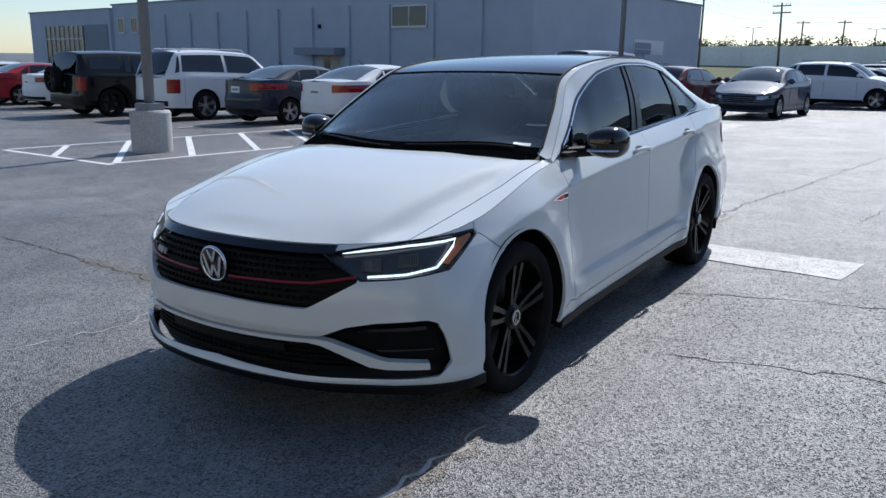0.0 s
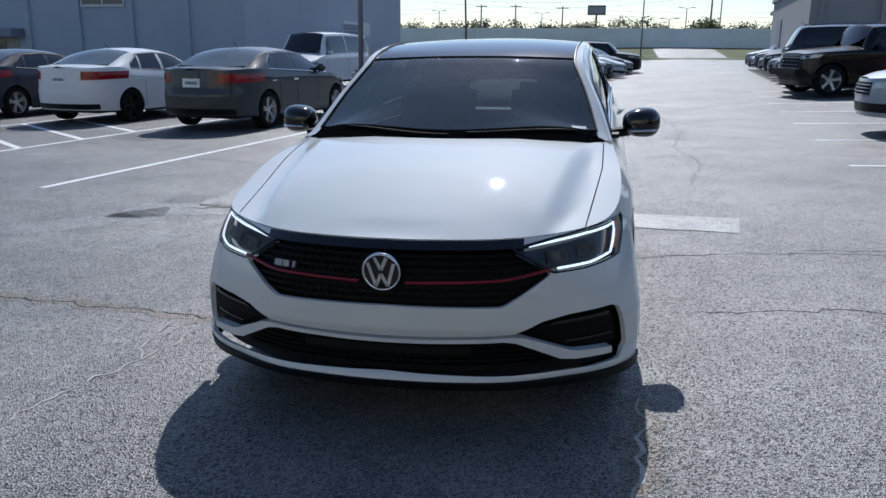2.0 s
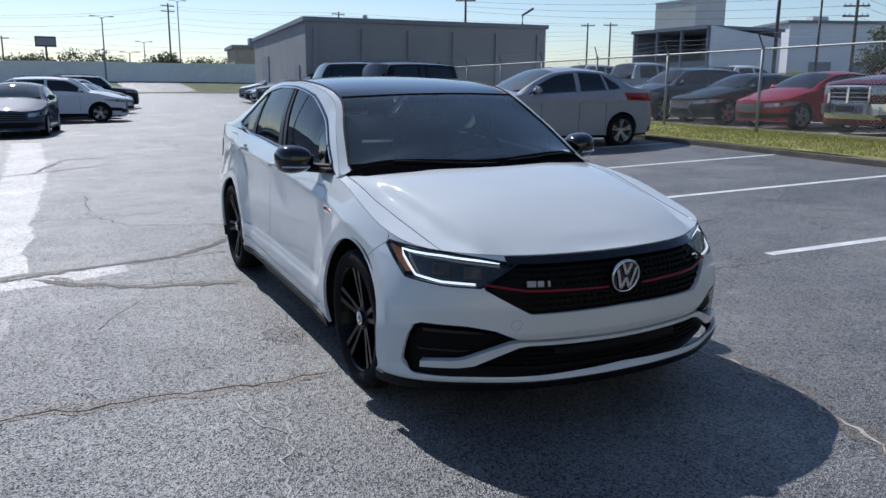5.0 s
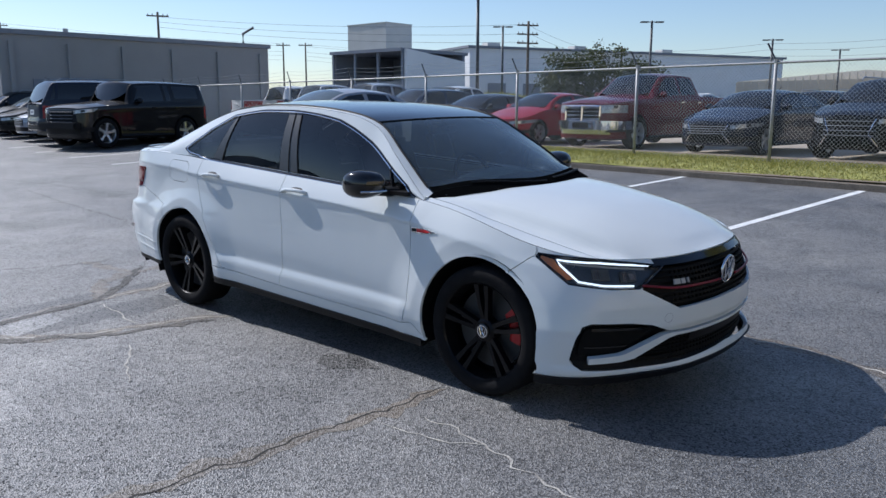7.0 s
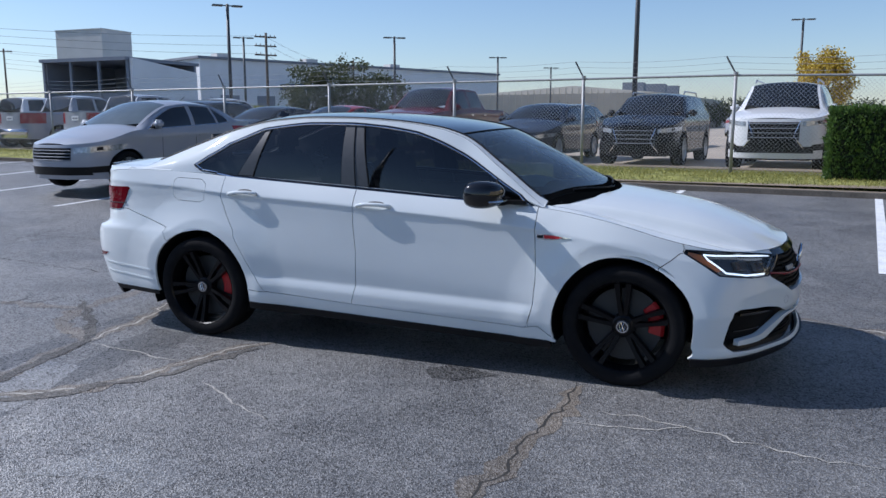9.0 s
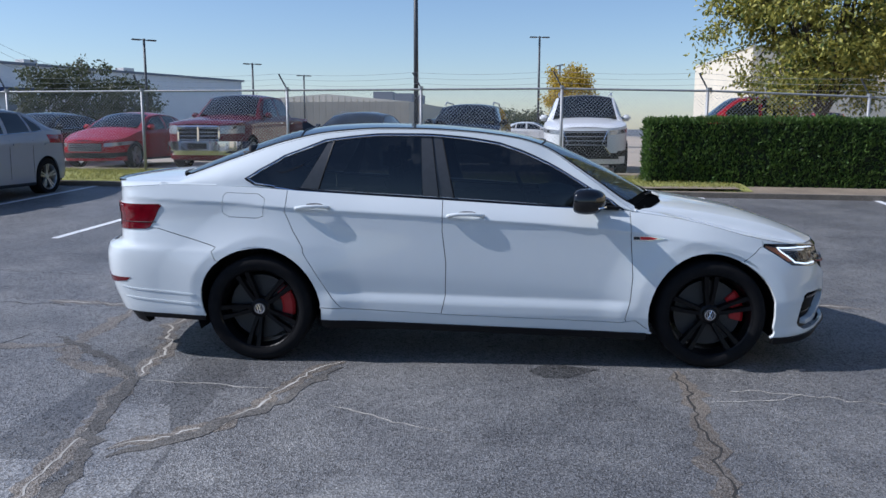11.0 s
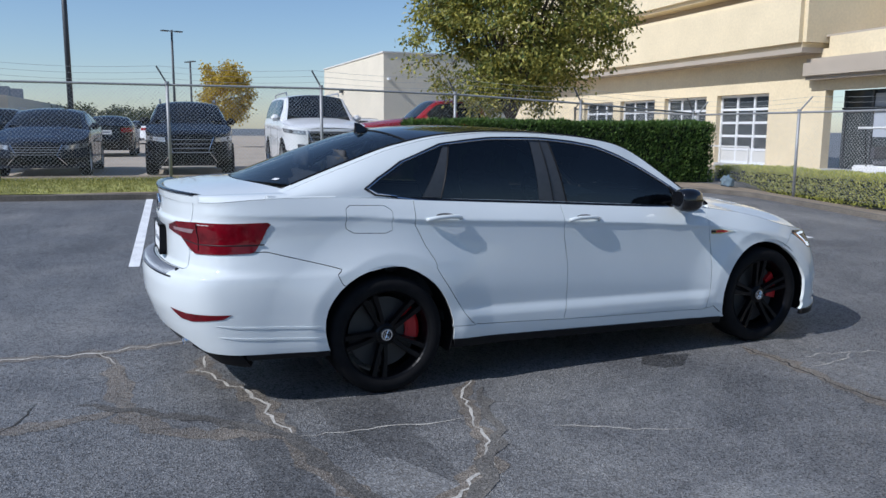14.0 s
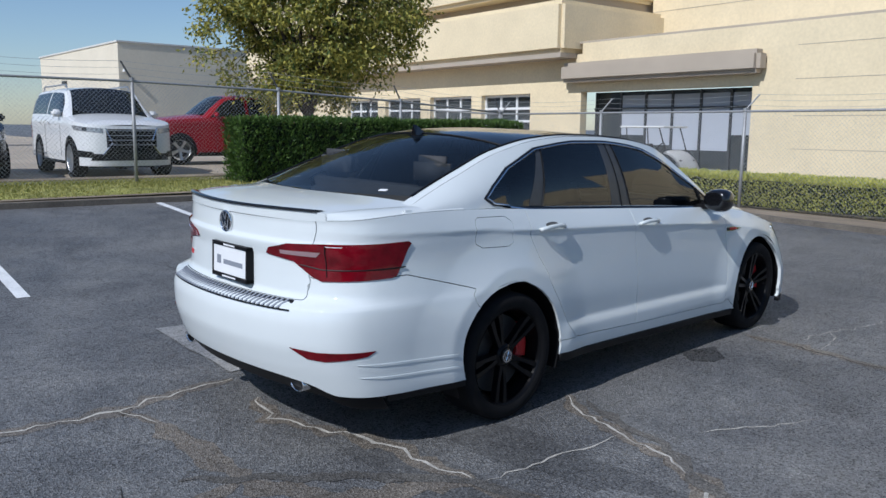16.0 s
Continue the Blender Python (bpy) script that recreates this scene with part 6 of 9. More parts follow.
# tail
for k in (1, -1):
    tl_poly = [(jr(0.325), 0.878), (jr(0.35), 0.906), (jr(0.46), 0.930), (jr(0.63), 0.938), (jy(2.03), 0.948), (jy(2.008), 0.938), (jy(2.095), 0.806), (jy(2.12), 0.796), (jr(0.68), 0.784), (jr(0.61), 0.780), (jr(0.57), 0.798), (jr(0.485), 0.856)]
    tl = part("tail_light", overlay(side, tl_poly, 0.006, k < 0), M_REDLENS, car, "dark red wraparound tail light", smooth=True)
    part("reverse_lens", overlay(side, [(jr(0.42), 0.886), (jr(0.60), 0.884), (jr(0.62), 0.905), (jr(0.42), 0.902)], 0.008, k < 0), M_CLEARLENS, tl)
    part("tail_line", strip(side, [(jr(0.635), 0.80), (jr(0.64), 0.93)], 0.007, 0.0025, k < 0), M_BLACK, tl)
    part("lamp_rib", strip(side, [(jr(0.52), 0.845), (jr(0.62), 0.830), (jy(2.05), 0.838)], 0.006, 0.003, k < 0), M_BLACK, tl)
    part("rear_reflector", overlay(side, [(jr(0.53), 0.502), (jr(0.64), 0.492), (jy(2.15), 0.497), (jy(2.19), 0.475), (jr(0.67), 0.452), (jr(0.60), 0.458)], 0.003, k < 0), M_REDLENS, doors["rear_bumper"], "red rear reflector", smooth=True)
    for z in (0.405, 0.345):
        part("bumper_fold", overlay(side, [(jy(1.74), z), (jy(2.15), z + 0.02), (jy(2.24), z + 0.034), (jy(2.15), z + 0.030), (jy(1.74), z + 0.012)], 0.003, k < 0, thick=0.006), M_WHITE, doors["rear_bumper"], smooth=True)
pad = part("bumper_pad", overlay(side, [(jr(0.53), 0.657), (2 * jet.S - jr(0.53), 0.657), (2 * jet.S - jr(0.50), 0.690), (jr(0.50), 0.690)], 0.006, fine=0.05), M_BLACK, car, "ribbed black bumper step pad", smooth=True)
for i in range(-17, 18):
    s = jet.S + i * 0.028
    part("pad_rib", overlay(side, [(s - 0.006, 0.663), (s + 0.006, 0.663), (s + 0.014, 0.688), (s + 0.002, 0.688)], 0.010, thick=0.006), M_GREYDARK, pad)
badge(car, side(jet.S, 0.985, 0.002), 0.052, math.pi, 0.02)
e = new("number_plate")
e.parent = car
e.matrix_basis = Matrix.Translation((-0.06, 2.405, 0.805)) @ Matrix.Rotation(math.pi, 4, "Z") @ Matrix.Rotation(-0.03, 4, "X")
tagged(e, "white dealer plate in a black frame")
part("plate", boxes((-0.15, 0.15, -0.012, -0.004, -0.075, 0.075)), M_PLATE, e)
part("plate_frame", boxes((-0.158, 0.158, -0.016, 0.02, 0.066, 0.082), (-0.158, 0.158, -0.016, 0.02, -0.082, -0.062), (-0.158, -0.148, -0.016, 0.02, -0.082, 0.082), (0.148, 0.158, -0.016, 0.02, -0.082, 0.082)), M_BLACK, e)
part("plate_print", boxes((-0.055, 0.115, -0.0135, -0.012, -0.018, 0.004), (-0.115, -0.08, -0.0135, -0.012, -0.02, 0.02)), M_GREYDARK, e)
for wide, z in ((0.06, -0.0735), (0.05, 0.074)):
    part("frame_print", boxes((-wide, wide, -0.0175, -0.016, z - 0.0033, z + 0.0033)), M_PLATE, e)
part("model_mark", overlay(side, [(jr(0.52), 0.765), (jr(0.46), 0.765), (jr(0.46), 0.787), (jr(0.52), 0.787)], 0.003), M_RED, doors["trunk_lid"], "small red and chrome model badge")
# diffuser and exhausts
pts = [(s, jet.bottom(jet.Y(s if s <= jet.S else 2 * jet.S - s))) for s in span(jy(2.20), 2 * jet.S - jy(2.20), 40)]
dif = part("diffuser", overlay(lambda s, z, o: side(s, max(z, 0.26), o) + Vector((0, -0.5 * max(0, 0.34 - z), min(0, z - 0.26))), [(s, z - 0.070) for s, z in pts] + [(s, z + 0.003) for s, z in reversed(pts)], -0.002, thick=0.05, fine=0.05), M_BLACK, car, "black rear diffuser", smooth=True)
for x in (-0.34, -0.17, 0.0, 0.17, 0.34):
    part("fin", boxes((x - 0.006, x + 0.006, 2.20, 2.35, 0.30, 0.35)), M_BLACK, dif)
for x in (-0.50, 0.50):
    bm = bmesh.new()
    lathe(bm, [(-0.08, 0.042), (0.0, 0.042), (0.006, 0.039), (0.0, 0.036), (-0.10, 0.034)], 24)
    o = part("exhaust_tip", bm, M_CHROME, car, "round chrome exhaust tip", smooth=True)
    o.matrix_basis = Matrix.Translation((x, 2.345, 0.318)) @ Matrix.Rotation(math.pi / 2, 4, "Z") @ Matrix.Scale(1.25, 4, (0, 1, 0)) @ Matrix.Scale(0.84, 4, (0, 0, 1))
    bm = bmesh.new()
    lathe(bm, [(-0.10, 0.036), (-0.09, 0.001)], 16)
    o2 = part("exhaust_bore", bm, M_BLACK, car)
    o2.matrix_basis = o.matrix_basis
# mirrors, handles, fender marks
for k in (1, -1):
    bm = bmesh.new()
    n, mrows = 24, 14
    g_ = []
    for j in range(mrows + 1):
        a = -math.pi / 2 + math.pi * j / mrows
        row = []
        for i in range(n):
            t = 2 * math.pi * i / n
            sp = lambda v, e_: math.copysign(abs(v) ** e_, v)
            x = 0.094 * sp(math.cos(a), 0.75) * sp(math.cos(t), 0.8)
            z = 0.073 * sp(math.cos(a), 0.75) * sp(math.sin(t), 0.8) * (1 + 0.10 * x / 0.094)
            y = 0.105 * sp(math.sin(a), 0.9)
            y = min(y, 0.075)
            row.append(bm.verts.new((k * (0.905 + x), -0.600 + y + 0.22 * x, 0.996 + z)))
        g_.append(row)
    for a, b in zip(g_, g_[1:]):
        for i in range(n):
            bm.faces.new((a[i], a[(i + 1) % n], b[(i + 1) % n], b[i]))
    bmesh.ops.remove_doubles(bm, verts=bm.verts, dist=0.0005)
    bmesh.ops.recalc_face_normals(bm, faces=bm.faces[:])
    mr_ = part("door_mirror", bm, M_GLOSSBLACK, doors["front_door", 0 if k > 0 else 1], "gloss black door mirror with a silver line", smooth=True)
    bm = bmesh.new()
    tube(bm, [(k * 0.735, -0.69, 0.945), (k * 0.80, -0.645, 0.950), (k * 0.85, -0.615, 0.955)], 0.026, 8)
    box(bm, *((k * 0.70, k * 0.795) if k > 0 else (k * 0.795, k * 0.70)), -0.80, -0.62, 0.935, 0.955)
    part("mirror_arm", bm, M_BLACK, doors["front_door", 0 if k > 0 else 1])
    bm = bmesh.new()
    tube(bm, [(k * x, -0.704 + 0.22 * (x - 0.905) + dy, 0.963) for x, dy in ((0.85, 0.006), (0.90, 0.0), (0.945, 0.010), (0.98, 0.034))], 0.0055, 6)
    part("mirror_line", bm, M_CHROME, doors["front_door", 0 if k > 0 else 1])
    for y, z, dn in ((0.09, 0.893, "front_door"), (1.015, 0.934, "rear_door")):
        s = jy(y)
        host = doors[dn, 0 if k > 0 else 1]
        # flat grey ellipse that paints the shade of the handle's hollow
        part("handle_recess", overlay(side, [(s + 0.055 * math.cos(t), z + 0.017 + 0.012 * math.sin(t)) for t in [2 * math.pi * i / 18 for i in range(18)]], 0.0005, k < 0, thick=0.003), M_GREYINT, host)
        bm = bmesh.new()
        w = [side(s + d, z + dz, o) for d, dz, o in ((0.115, -0.002, 0.004), (0.10, 0.0, 0.016), (0.05, 0.002, 0.025), (-0.03, 0.002, 0.025), (-0.08, 0.0, 0.017), (-0.10, -0.001, 0.004))]
        if k < 0:
            w = [Vector((-v.x, v.y, v.z)) for v in w]
        tube(bm, w, 0.0115, 8)
        part("door_handle", bm, M_WHITE, host, smooth=True)
    fm = part("fender_mark", overlay(side, [(jy(-0.885), 0.762), (jy(-0.97), 0.760), (jy(-1.09), 0.775), (jy(-0.97), 0.790), (jy(-0.885), 0.789)], 0.004, k < 0), M_CHROME, doors["fender", 0 if k > 0 else 1], "red and silver fender badge")
    part("mark_field", overlay(side, [(jy(-0.93), 0.767), (jy(-1.0), 0.767), (jy(-1.04), 0.775), (jy(-0.99), 0.784), (jy(-0.93), 0.784)], 0.006, k < 0), M_RED, doors["fender", 0 if k > 0 else 1])
    part("mark_print", overlay(side, [(jy(-0.888), 0.768), (jy(-0.925), 0.768), (jy(-0.925), 0.783), (jy(-0.888), 0.783)], 0.006, k < 0), M_BLACK, doors["fender", 0 if k > 0 else 1])
# wheel wells, underbody
for k in (1, -1):
    for y in (-1.343, 1.343):
        bm = bmesh.new()
        a_ = span(-0.35, math.pi + 0.35, 28)
        R_ = 0.380
        r0 = [bm.verts.new((k * 0.50, y + R_ * math.cos(t), 0.325 + R_ * math.sin(t))) for t in a_]
        r1 = [bm.verts.new((k * 0.862, y + R_ * math.cos(t), 0.325 + R_ * math.sin(t))) for t in a_]
        for i in range(len(a_) - 1):
            bm.faces.new((r0[i], r0[i + 1], r1[i + 1], r1[i]))
        bm.faces.new(r0)
        part("wheel_well", bm, M_BLACK, car)
part("underbody", boxes((-0.50, 0.50, -1.95, 1.5, 0.18, 0.40), (-0.78, 0.78, -0.95, 0.95, 0.19, 0.34)), M_BLACK, car)
part("rear_floor", boxes((-0.50, 0.50, 1.5, 2.12, 0.36, 0.45)), M_BLACK, car)
part("silencer", boxes((-0.42, 0.42, 1.85, 2.12, 0.27, 0.37), bevel=0.03), M_GALV, car, "dull steel silencer under the rear bumper")
M_BLACKRIM = mat("black_alloy", (0.004, 0.004, 0.005), 0.32, var=0.1, spec=0.16, coat=0.08)
for k in (1, -1):
    for y in (-1.343, 1.343):
        wheel(car, k * 0.748, y, 0.322, 0.225, k, M_BLACKRIM, 5, True, 0.74, 0.33 if y < 0 else 0.75, True, M_CHROME, M_CALIPER, 48, "gloss black twin-spoke alloy rim")
# cabin
part("cabin_floor", boxes((-0.74, 0.74, -0.95, 0.97, 0.345, 0.40)), M_INTER, car)
part("boot_lining", boxes((-0.48, 0.48, 0.97, 2.1, 0.41, 0.94)), M_INTER, car)
for k in (-1, 1):
    part("door_lining", boxes((k * 0.745 - 0.02, k * 0.745 + 0.02, -0.93, 0.95, 0.41, 0.90)), M_INTER, car)
part("parcel_shelf", boxes((-0.66, 0.66, 1.35, 1.95, 0.96, 1.0), bevel=0.01), M_INTER, car)
dash = part("dashboard", boxes((-0.72, 0.72, -1.02, -0.42, 0.70, 0.945), bevel=0.05), M_INTER, car, smooth=True)
bm = grid(lambda a, t: Vector((0.37 + 0.30 * a, -0.66 + 0.26 * t, 0.93 + 0.065 * max(0, 1 - a * a) ** 0.7 * math.sin(math.pi * (0.18 + 0.6 * t)))), span(-1, 1, 20), span(0, 1, 8))
part("instrument_hood", bm, M_DASHLIT, dash, "sunlit domed hood over the instruments", smooth=True)
bm = bmesh.new()
rings = []
for i in range(28):
    t = 2 * math.pi * i / 28
    rings.append((0.37 + 0.18 * math.cos(t), -0.30 + 0.06 * math.sin(t), 0.90 + 0.17 * math.sin(t)))
tube(bm, rings + rings[:1], 0.015, 8, caps=False)
box(bm, 0.32, 0.42, -0.34, -0.30, 0.86, 0.93)
box(bm, 0.20, 0.54, -0.33, -0.31, 0.89, 0.91)
part("steering_wheel", bm, M_BLACK, car, smooth=True)
for x, y, w in ((0.37, 0.30, 0.50), (-0.37, 0.30, 0.50), (0.0, 1.18, 1.30)):
    st = part("seat", boxes((x - w / 2, x + w / 2, y - 0.48, y + 0.05, 0.42, 0.62), bevel=0.05), M_INTER, car, "black seat", smooth=True)
    bm = boxes((x - w / 2, x + w / 2, -0.07, 0.07, 0.0, 0.62), bevel=0.05)
    bmesh.ops.transform(bm, matrix=Matrix.Translation((0, y + 0.05, 0.56)) @ Matrix.Rotation(-0.35 if w < 1 else -0.42, 4, "X"), verts=bm.verts)
    part("backrest", bm, M_INTER, st, smooth=True)
    for hx in ((x,) if w < 1 else (-0.4, 0.4)):
        bm = boxes((hx - 0.13, hx + 0.13, y + 0.24, y + 0.33, 1.13, 1.29), bevel=0.035)
        tube(bm, [(hx - 0.05, y + 0.26, 1.05), (hx - 0.05, y + 0.28, 1.15)], 0.007, 6)
        tube(bm, [(hx + 0.05, y + 0.26, 1.05), (hx + 0.05, y + 0.28, 1.15)], 0.007, 6)
        part("headrest", bm, M_INTER, st, smooth=True)
part("rear_view_mirror", boxes((-0.12, 0.12, -0.36, -0.33, 1.215, 1.275), bevel=0.01), M_BLACK, car)
part("sensor_cover", boxes((-0.06, 0.06, -0.46, -0.36, 1.235, 1.268), bevel=0.012), M_BLACK, car)
part("window_sticker", grid(lambda b, t: jet.lid(wbase(b) + 0.05 + 0.02 * t, b, 0.003), span(0.76, 0.86, 4), span(0, 1, 2)), M_PLATE, car, "small white windscreen sticker")
part("screen_label", grid(lambda b, t: jet.lid(rb(b) - 0.03 - 0.02 * t, b, 0.003), span(-0.72, -0.66, 3), span(0, 1, 2)), M_PLATE, car, "small white rear-window sticker")


# ---- the other vehicles ----
def paint(name, c, metal=0.35):
    return mat(name, c, 0.55, metal=metal * 0.4, var=0.03, scale=2, coat=0.7, spec=0.08)


P_SILVER, P_GREY, P_NAVY, P_BLACK = paint("silver_paint", (0.33, 0.35, 0.39), 0.5), paint("grey_paint", (0.050, 0.053, 0.058), 0.2), paint("navy_paint", (0.016, 0.022, 0.038), 0.15), paint("black_paint", (0.005, 0.005, 0.006), 0.0)
P_WHITE, P_RED, P_MAROON, P_BLUE = paint("plain_white_paint", (0.72, 0.73, 0.74), 0.0), paint("bright_red_paint", (0.30, 0.010, 0.020), 0.1), paint("maroon_paint", (0.10, 0.006, 0.014), 0.15), paint("steel_blue_paint", (0.05, 0.07, 0.11), 0.2)
M_ALLOY = mat("silver_alloy", (0.50, 0.51, 0.52), 0.3, metal=0.8, var=0.08)
M_CARGLASS = mat("car_glass", (0.012, 0.014, 0.016), 0.03, var=0.05, spec=0.7)
M_LIGHTGLASS = mat("pale_car_glass", (0.10, 0.125, 0.135), 0.03, var=0.2, scale=2, spec=0.7)
TEMPLATES = {}


def vehicle(kind, m, place, label, cat="car", group="", glass_m=None, rims=None, lights=None):
    """Places a vehicle of a kind and paint; the first of each is built, the rest are copies."""
    key = (kind, m.name, glass_m.name if glass_m else "", rims.name if rims else "")
    if key in TEMPLATES:
        o = copy_thing(TEMPLATES[key], place)
    else:
        o = build_vehicle(kind, m, glass_m or M_CARGLASS, rims or M_ALLOY)
        o.matrix_basis = place
        TEMPLATES[key] = o
    return tagged(o, label, cat, group)


# length, width, height, wheelbase, front overhang, nose height, belt, cowl, roof start, roof end, rear foot, deck height, wheel radius, corner
KINDS = {
    "sedan": (4.65, 1.82, 1.46, 2.72, 0.92, 0.74, 0.97, 1.25, 2.05, 3.25, 4.05, 1.10, 0.33, 3.0),
    "saloon": (4.90, 1.86, 1.46, 2.83, 0.98, 0.76, 0.98, 1.40, 2.20, 3.45, 4.30, 1.08, 0.34, 3.0),
    "small_sedan": (4.40, 1.74, 1.51, 2.53, 0.86, 0.80, 1.00, 1.12, 1.95, 3.05, 3.80, 1.12, 0.32, 2.9),
    "hatch": (4.26, 1.80, 1.48, 2.63, 0.86, 0.80, 1.00, 1.10, 1.85, 3.55, 4.12, 1.05, 0.32, 3.0),
    "crossover": (4.64, 1.85, 1.66, 2.70, 0.94, 0.92, 1.10, 1.20, 1.95, 3.75, 4.45, 1.16, 0.36, 3.2),
    "suv": (4.88, 1.89, 1.86, 2.79, 0.92, 1.08, 1.20, 1.35, 2.0, 4.40, 4.80, 1.15, 0.39, 3.6),
    "boxy": (4.50, 1.92, 1.86, 2.80, 0.70, 1.10, 1.20, 1.45, 1.72, 4.25, 4.42, 1.18, 0.40, 6.0),
    "pickup": (5.85, 2.02, 1.94, 3.60, 0.98, 1.15, 1.28, 1.62, 2.35, 3.75, 4.02, 1.32, 0.40, 4.0),
    "van": (5.60, 2.0, 2.1, 3.43, 0.85, 1.05, 1.25, 1.15, 1.75, 5.35, 5.55, 1.2, 0.37, 4.0),
}


def build_vehicle(kind, m, gm, rims):
    L, W, H, wb, fo, nose, belt, cowl, r0, r1, foot, dz, R, corner = KINDS[kind]
    f = -(wb / 2 + fo)
    half = W / 2
    tall = H > 1.6
    bed = kind == "pickup"
    full = kind in ("suv", "boxy", "van", "hatch", "crossover")
    sp = Shape(half=half, front=-f, rear=f + L, f0=f + 1.3, r0=f + L - (1.3 if not full else 0.9), nf=corner, nr=max(corner, 3.0) + (1.0 if full else 0),
               top=curve((f, nose - 0.05), (f + 0.35, nose), (f + cowl, belt - 0.02), (f + r0, belt), (f + r1, belt + 0.05), (f + foot, dz), (f + L, dz - 0.03)),
               bottom=curve((f, 0.26 if tall else 0.2), (f + L * 0.5, 0.30 if tall else 0.21), (f + L, 0.36 if tall else 0.28)),
               crease=curve((f, nose - 0.14), (f + cowl, belt - 0.14), (f + r1, belt - 0.10), (f + L, dz - 0.13)),
               nose=curve((0.15, 0.95), (0.32, 0.99), (0.5, 1.0), (nose - 0.12, 0.985), (nose + 0.05, 0.95)),
               tail=curve((0.2, 0.93), (0.40, 0.99), (0.62, 1.0), (0.75, 0.975), (dz, 0.955), (dz + 0.1, 0.94)),
               roof=curve((f + cowl - 0.05, belt + 0.0), (f + (cowl + r0) / 2, (belt + H) / 2 + 0.06), (f + r0, H * 0.975), (f + (r0 + r1) / 2, H), (f + r1, H * 0.975), (f + foot, dz + 0.02)),
               rail=curve((f + cowl + 0.05, belt), (f + (cowl + r0) / 2 + 0.05, (belt + H) / 2 - 0.02), (f + r0 + 0.05, H - 0.12), (f + (r0 + r1) / 2, H - 0.075), (f + r1, H - 0.11), (f + foot - 0.02, dz)),
               railx=curve((f + cowl, half * 0.86), (f + r0, half * 0.72), (f + r1, half * (0.72 if not full else 0.76)), (f + foot, half * 0.80)),
               flank=lambda d, z: (1.0 - 0.28 * d - 0.6 * d * d) if d > 0 else (0.985 + 0.015 * math.exp(d / 0.02) - (0.15 * (0.34 - z) if z < 0.34 else 0)))
    car_ = new(cat_name[kind])
    ys = (-wb / 2, wb / 2)
    AR = R * (1.13 if not tall else 1.16)
    arch = [[(sp.sy(y + AR * math.cos(t)), R + AR * math.sin(t)) for t in [2 * math.pi * i / 24 for i in range(24)]] for y in ys]
    cut = sheet(lambda s, z: sp.side(s, z), span(0, 1, 16), 0.0, sp.S, 84, lambda s: sp.bottom(sp.Y(s)), lambda s: sp.top(sp.Y(s)), 16, arch, ["hole", "hole"], lambda s, z: "body")
    vs, fs = cut["body"]
    body = part("body", panel(vs, fs, both=True, gap=0.0, lip=0.03), m, car_, smooth=True)

    def top_z(y, x, zc):
        xe, ze = sp.edge(y)
        t = min(1, abs(x) / max(xe, 1e-4))
        return Vector((x, y, ze + (max(zc, ze) - ze) * (1 - t ** 2.6)))

    hz = lambda y: (sp.top(y) + (0.06 + 0.03 * (y - f)) * min(1, (y - f) / 0.25))
    y_a, y_b = f + 0.06, f + cowl + 0.30
    bm = bmesh.new()
    g_ = []
    for t in span(0, 1, 14):
        y = y_a + (y_b - y_a) * (t ** 1.3)
        xe = sp.edge(y)[0]
        g_.append([bm.verts.new(top_z(y, xe * c, hz(y))) for c in span(-1, 1, 12)])
    for a, b in zip(g_, g_[1:]):
        for i in range(12):
            bm.faces.new((a[i], a[i + 1], b[i + 1], b[i]))
    part("hood", bm, m, car_, smooth=True)
    y_c, y_d = f + foot - 0.35, f + L - 0.02
    if y_d - y_c > 0.1:
        bm = bmesh.new()
        g_ = []
        for t in span(0, 1, 10):
            y = y_c + (y_d - y_c) * (1 - (1 - t) ** 1.4)
            xe = sp.edge(y)[0]
            g_.append([bm.verts.new(top_z(y, xe * c, sp.top(y) + (0.035 if not bed else 0.0))) for c in span(-1, 1, 12)])
        for a, b in zip(g_, g_[1:]):
            for i in range(12):
                bm.faces.new((a[i], a[i + 1], b[i + 1], b[i]))
        part("bed_cover" if bed else "trunk_lid", bm, M_BLACK if bed else m, car_, smooth=True)
    # cabin
    ya, yb = f + cowl + 0.04, f + foot - 0.03
    for sd in (1, -1):
        bm = grid(lambda y, a: Vector((sd, 1, 1)) * sp.glass(y, a), span(ya, yb, 40), span(0, 1, 8), flip=sd < 0)
        part("cabin_frame", bm, m, car_, smooth=True)
        mid = f + r0 + (r1 - r0) * 0.42
        wins = [[(ya + 0.16, 0.08), (mid - 0.05, 0.08), (mid - 0.05, 0.90), (f + r0 + 0.1, 0.90), (ya + 0.42, 0.72)],
                [(mid + 0.05, 0.08), (f + r1 - 0.02, 0.08), (f + r1 - 0.10, 0.90), (mid + 0.05, 0.90)]]
        if full and kind != "hatch":
            wins.append([(f + r1 + 0.05, 0.10), (f + foot - 0.22, 0.12), (f + foot - 0.35, 0.80), (f + r1 - 0.02, 0.90)] if kind != "boxy" else [(f + r1 - 1.1, 0.2), (f + r1 - 0.2, 0.2), (f + r1 - 0.2, 0.85), (f + r1 - 1.1, 0.85)])
        elif not bed:
            wins.append([(f + r1 + 0.04, 0.10), (f + r1 + 0.30, 0.16), (f + r1 + 0.22, 0.50), (f + r1 - 0.04, 0.88)])
        if kind == "boxy":
            wins[1] = [(mid + 0.05, 0.08), (f + r1 - 1.25, 0.08), (f + r1 - 1.25, 0.90), (mid + 0.05, 0.90)]
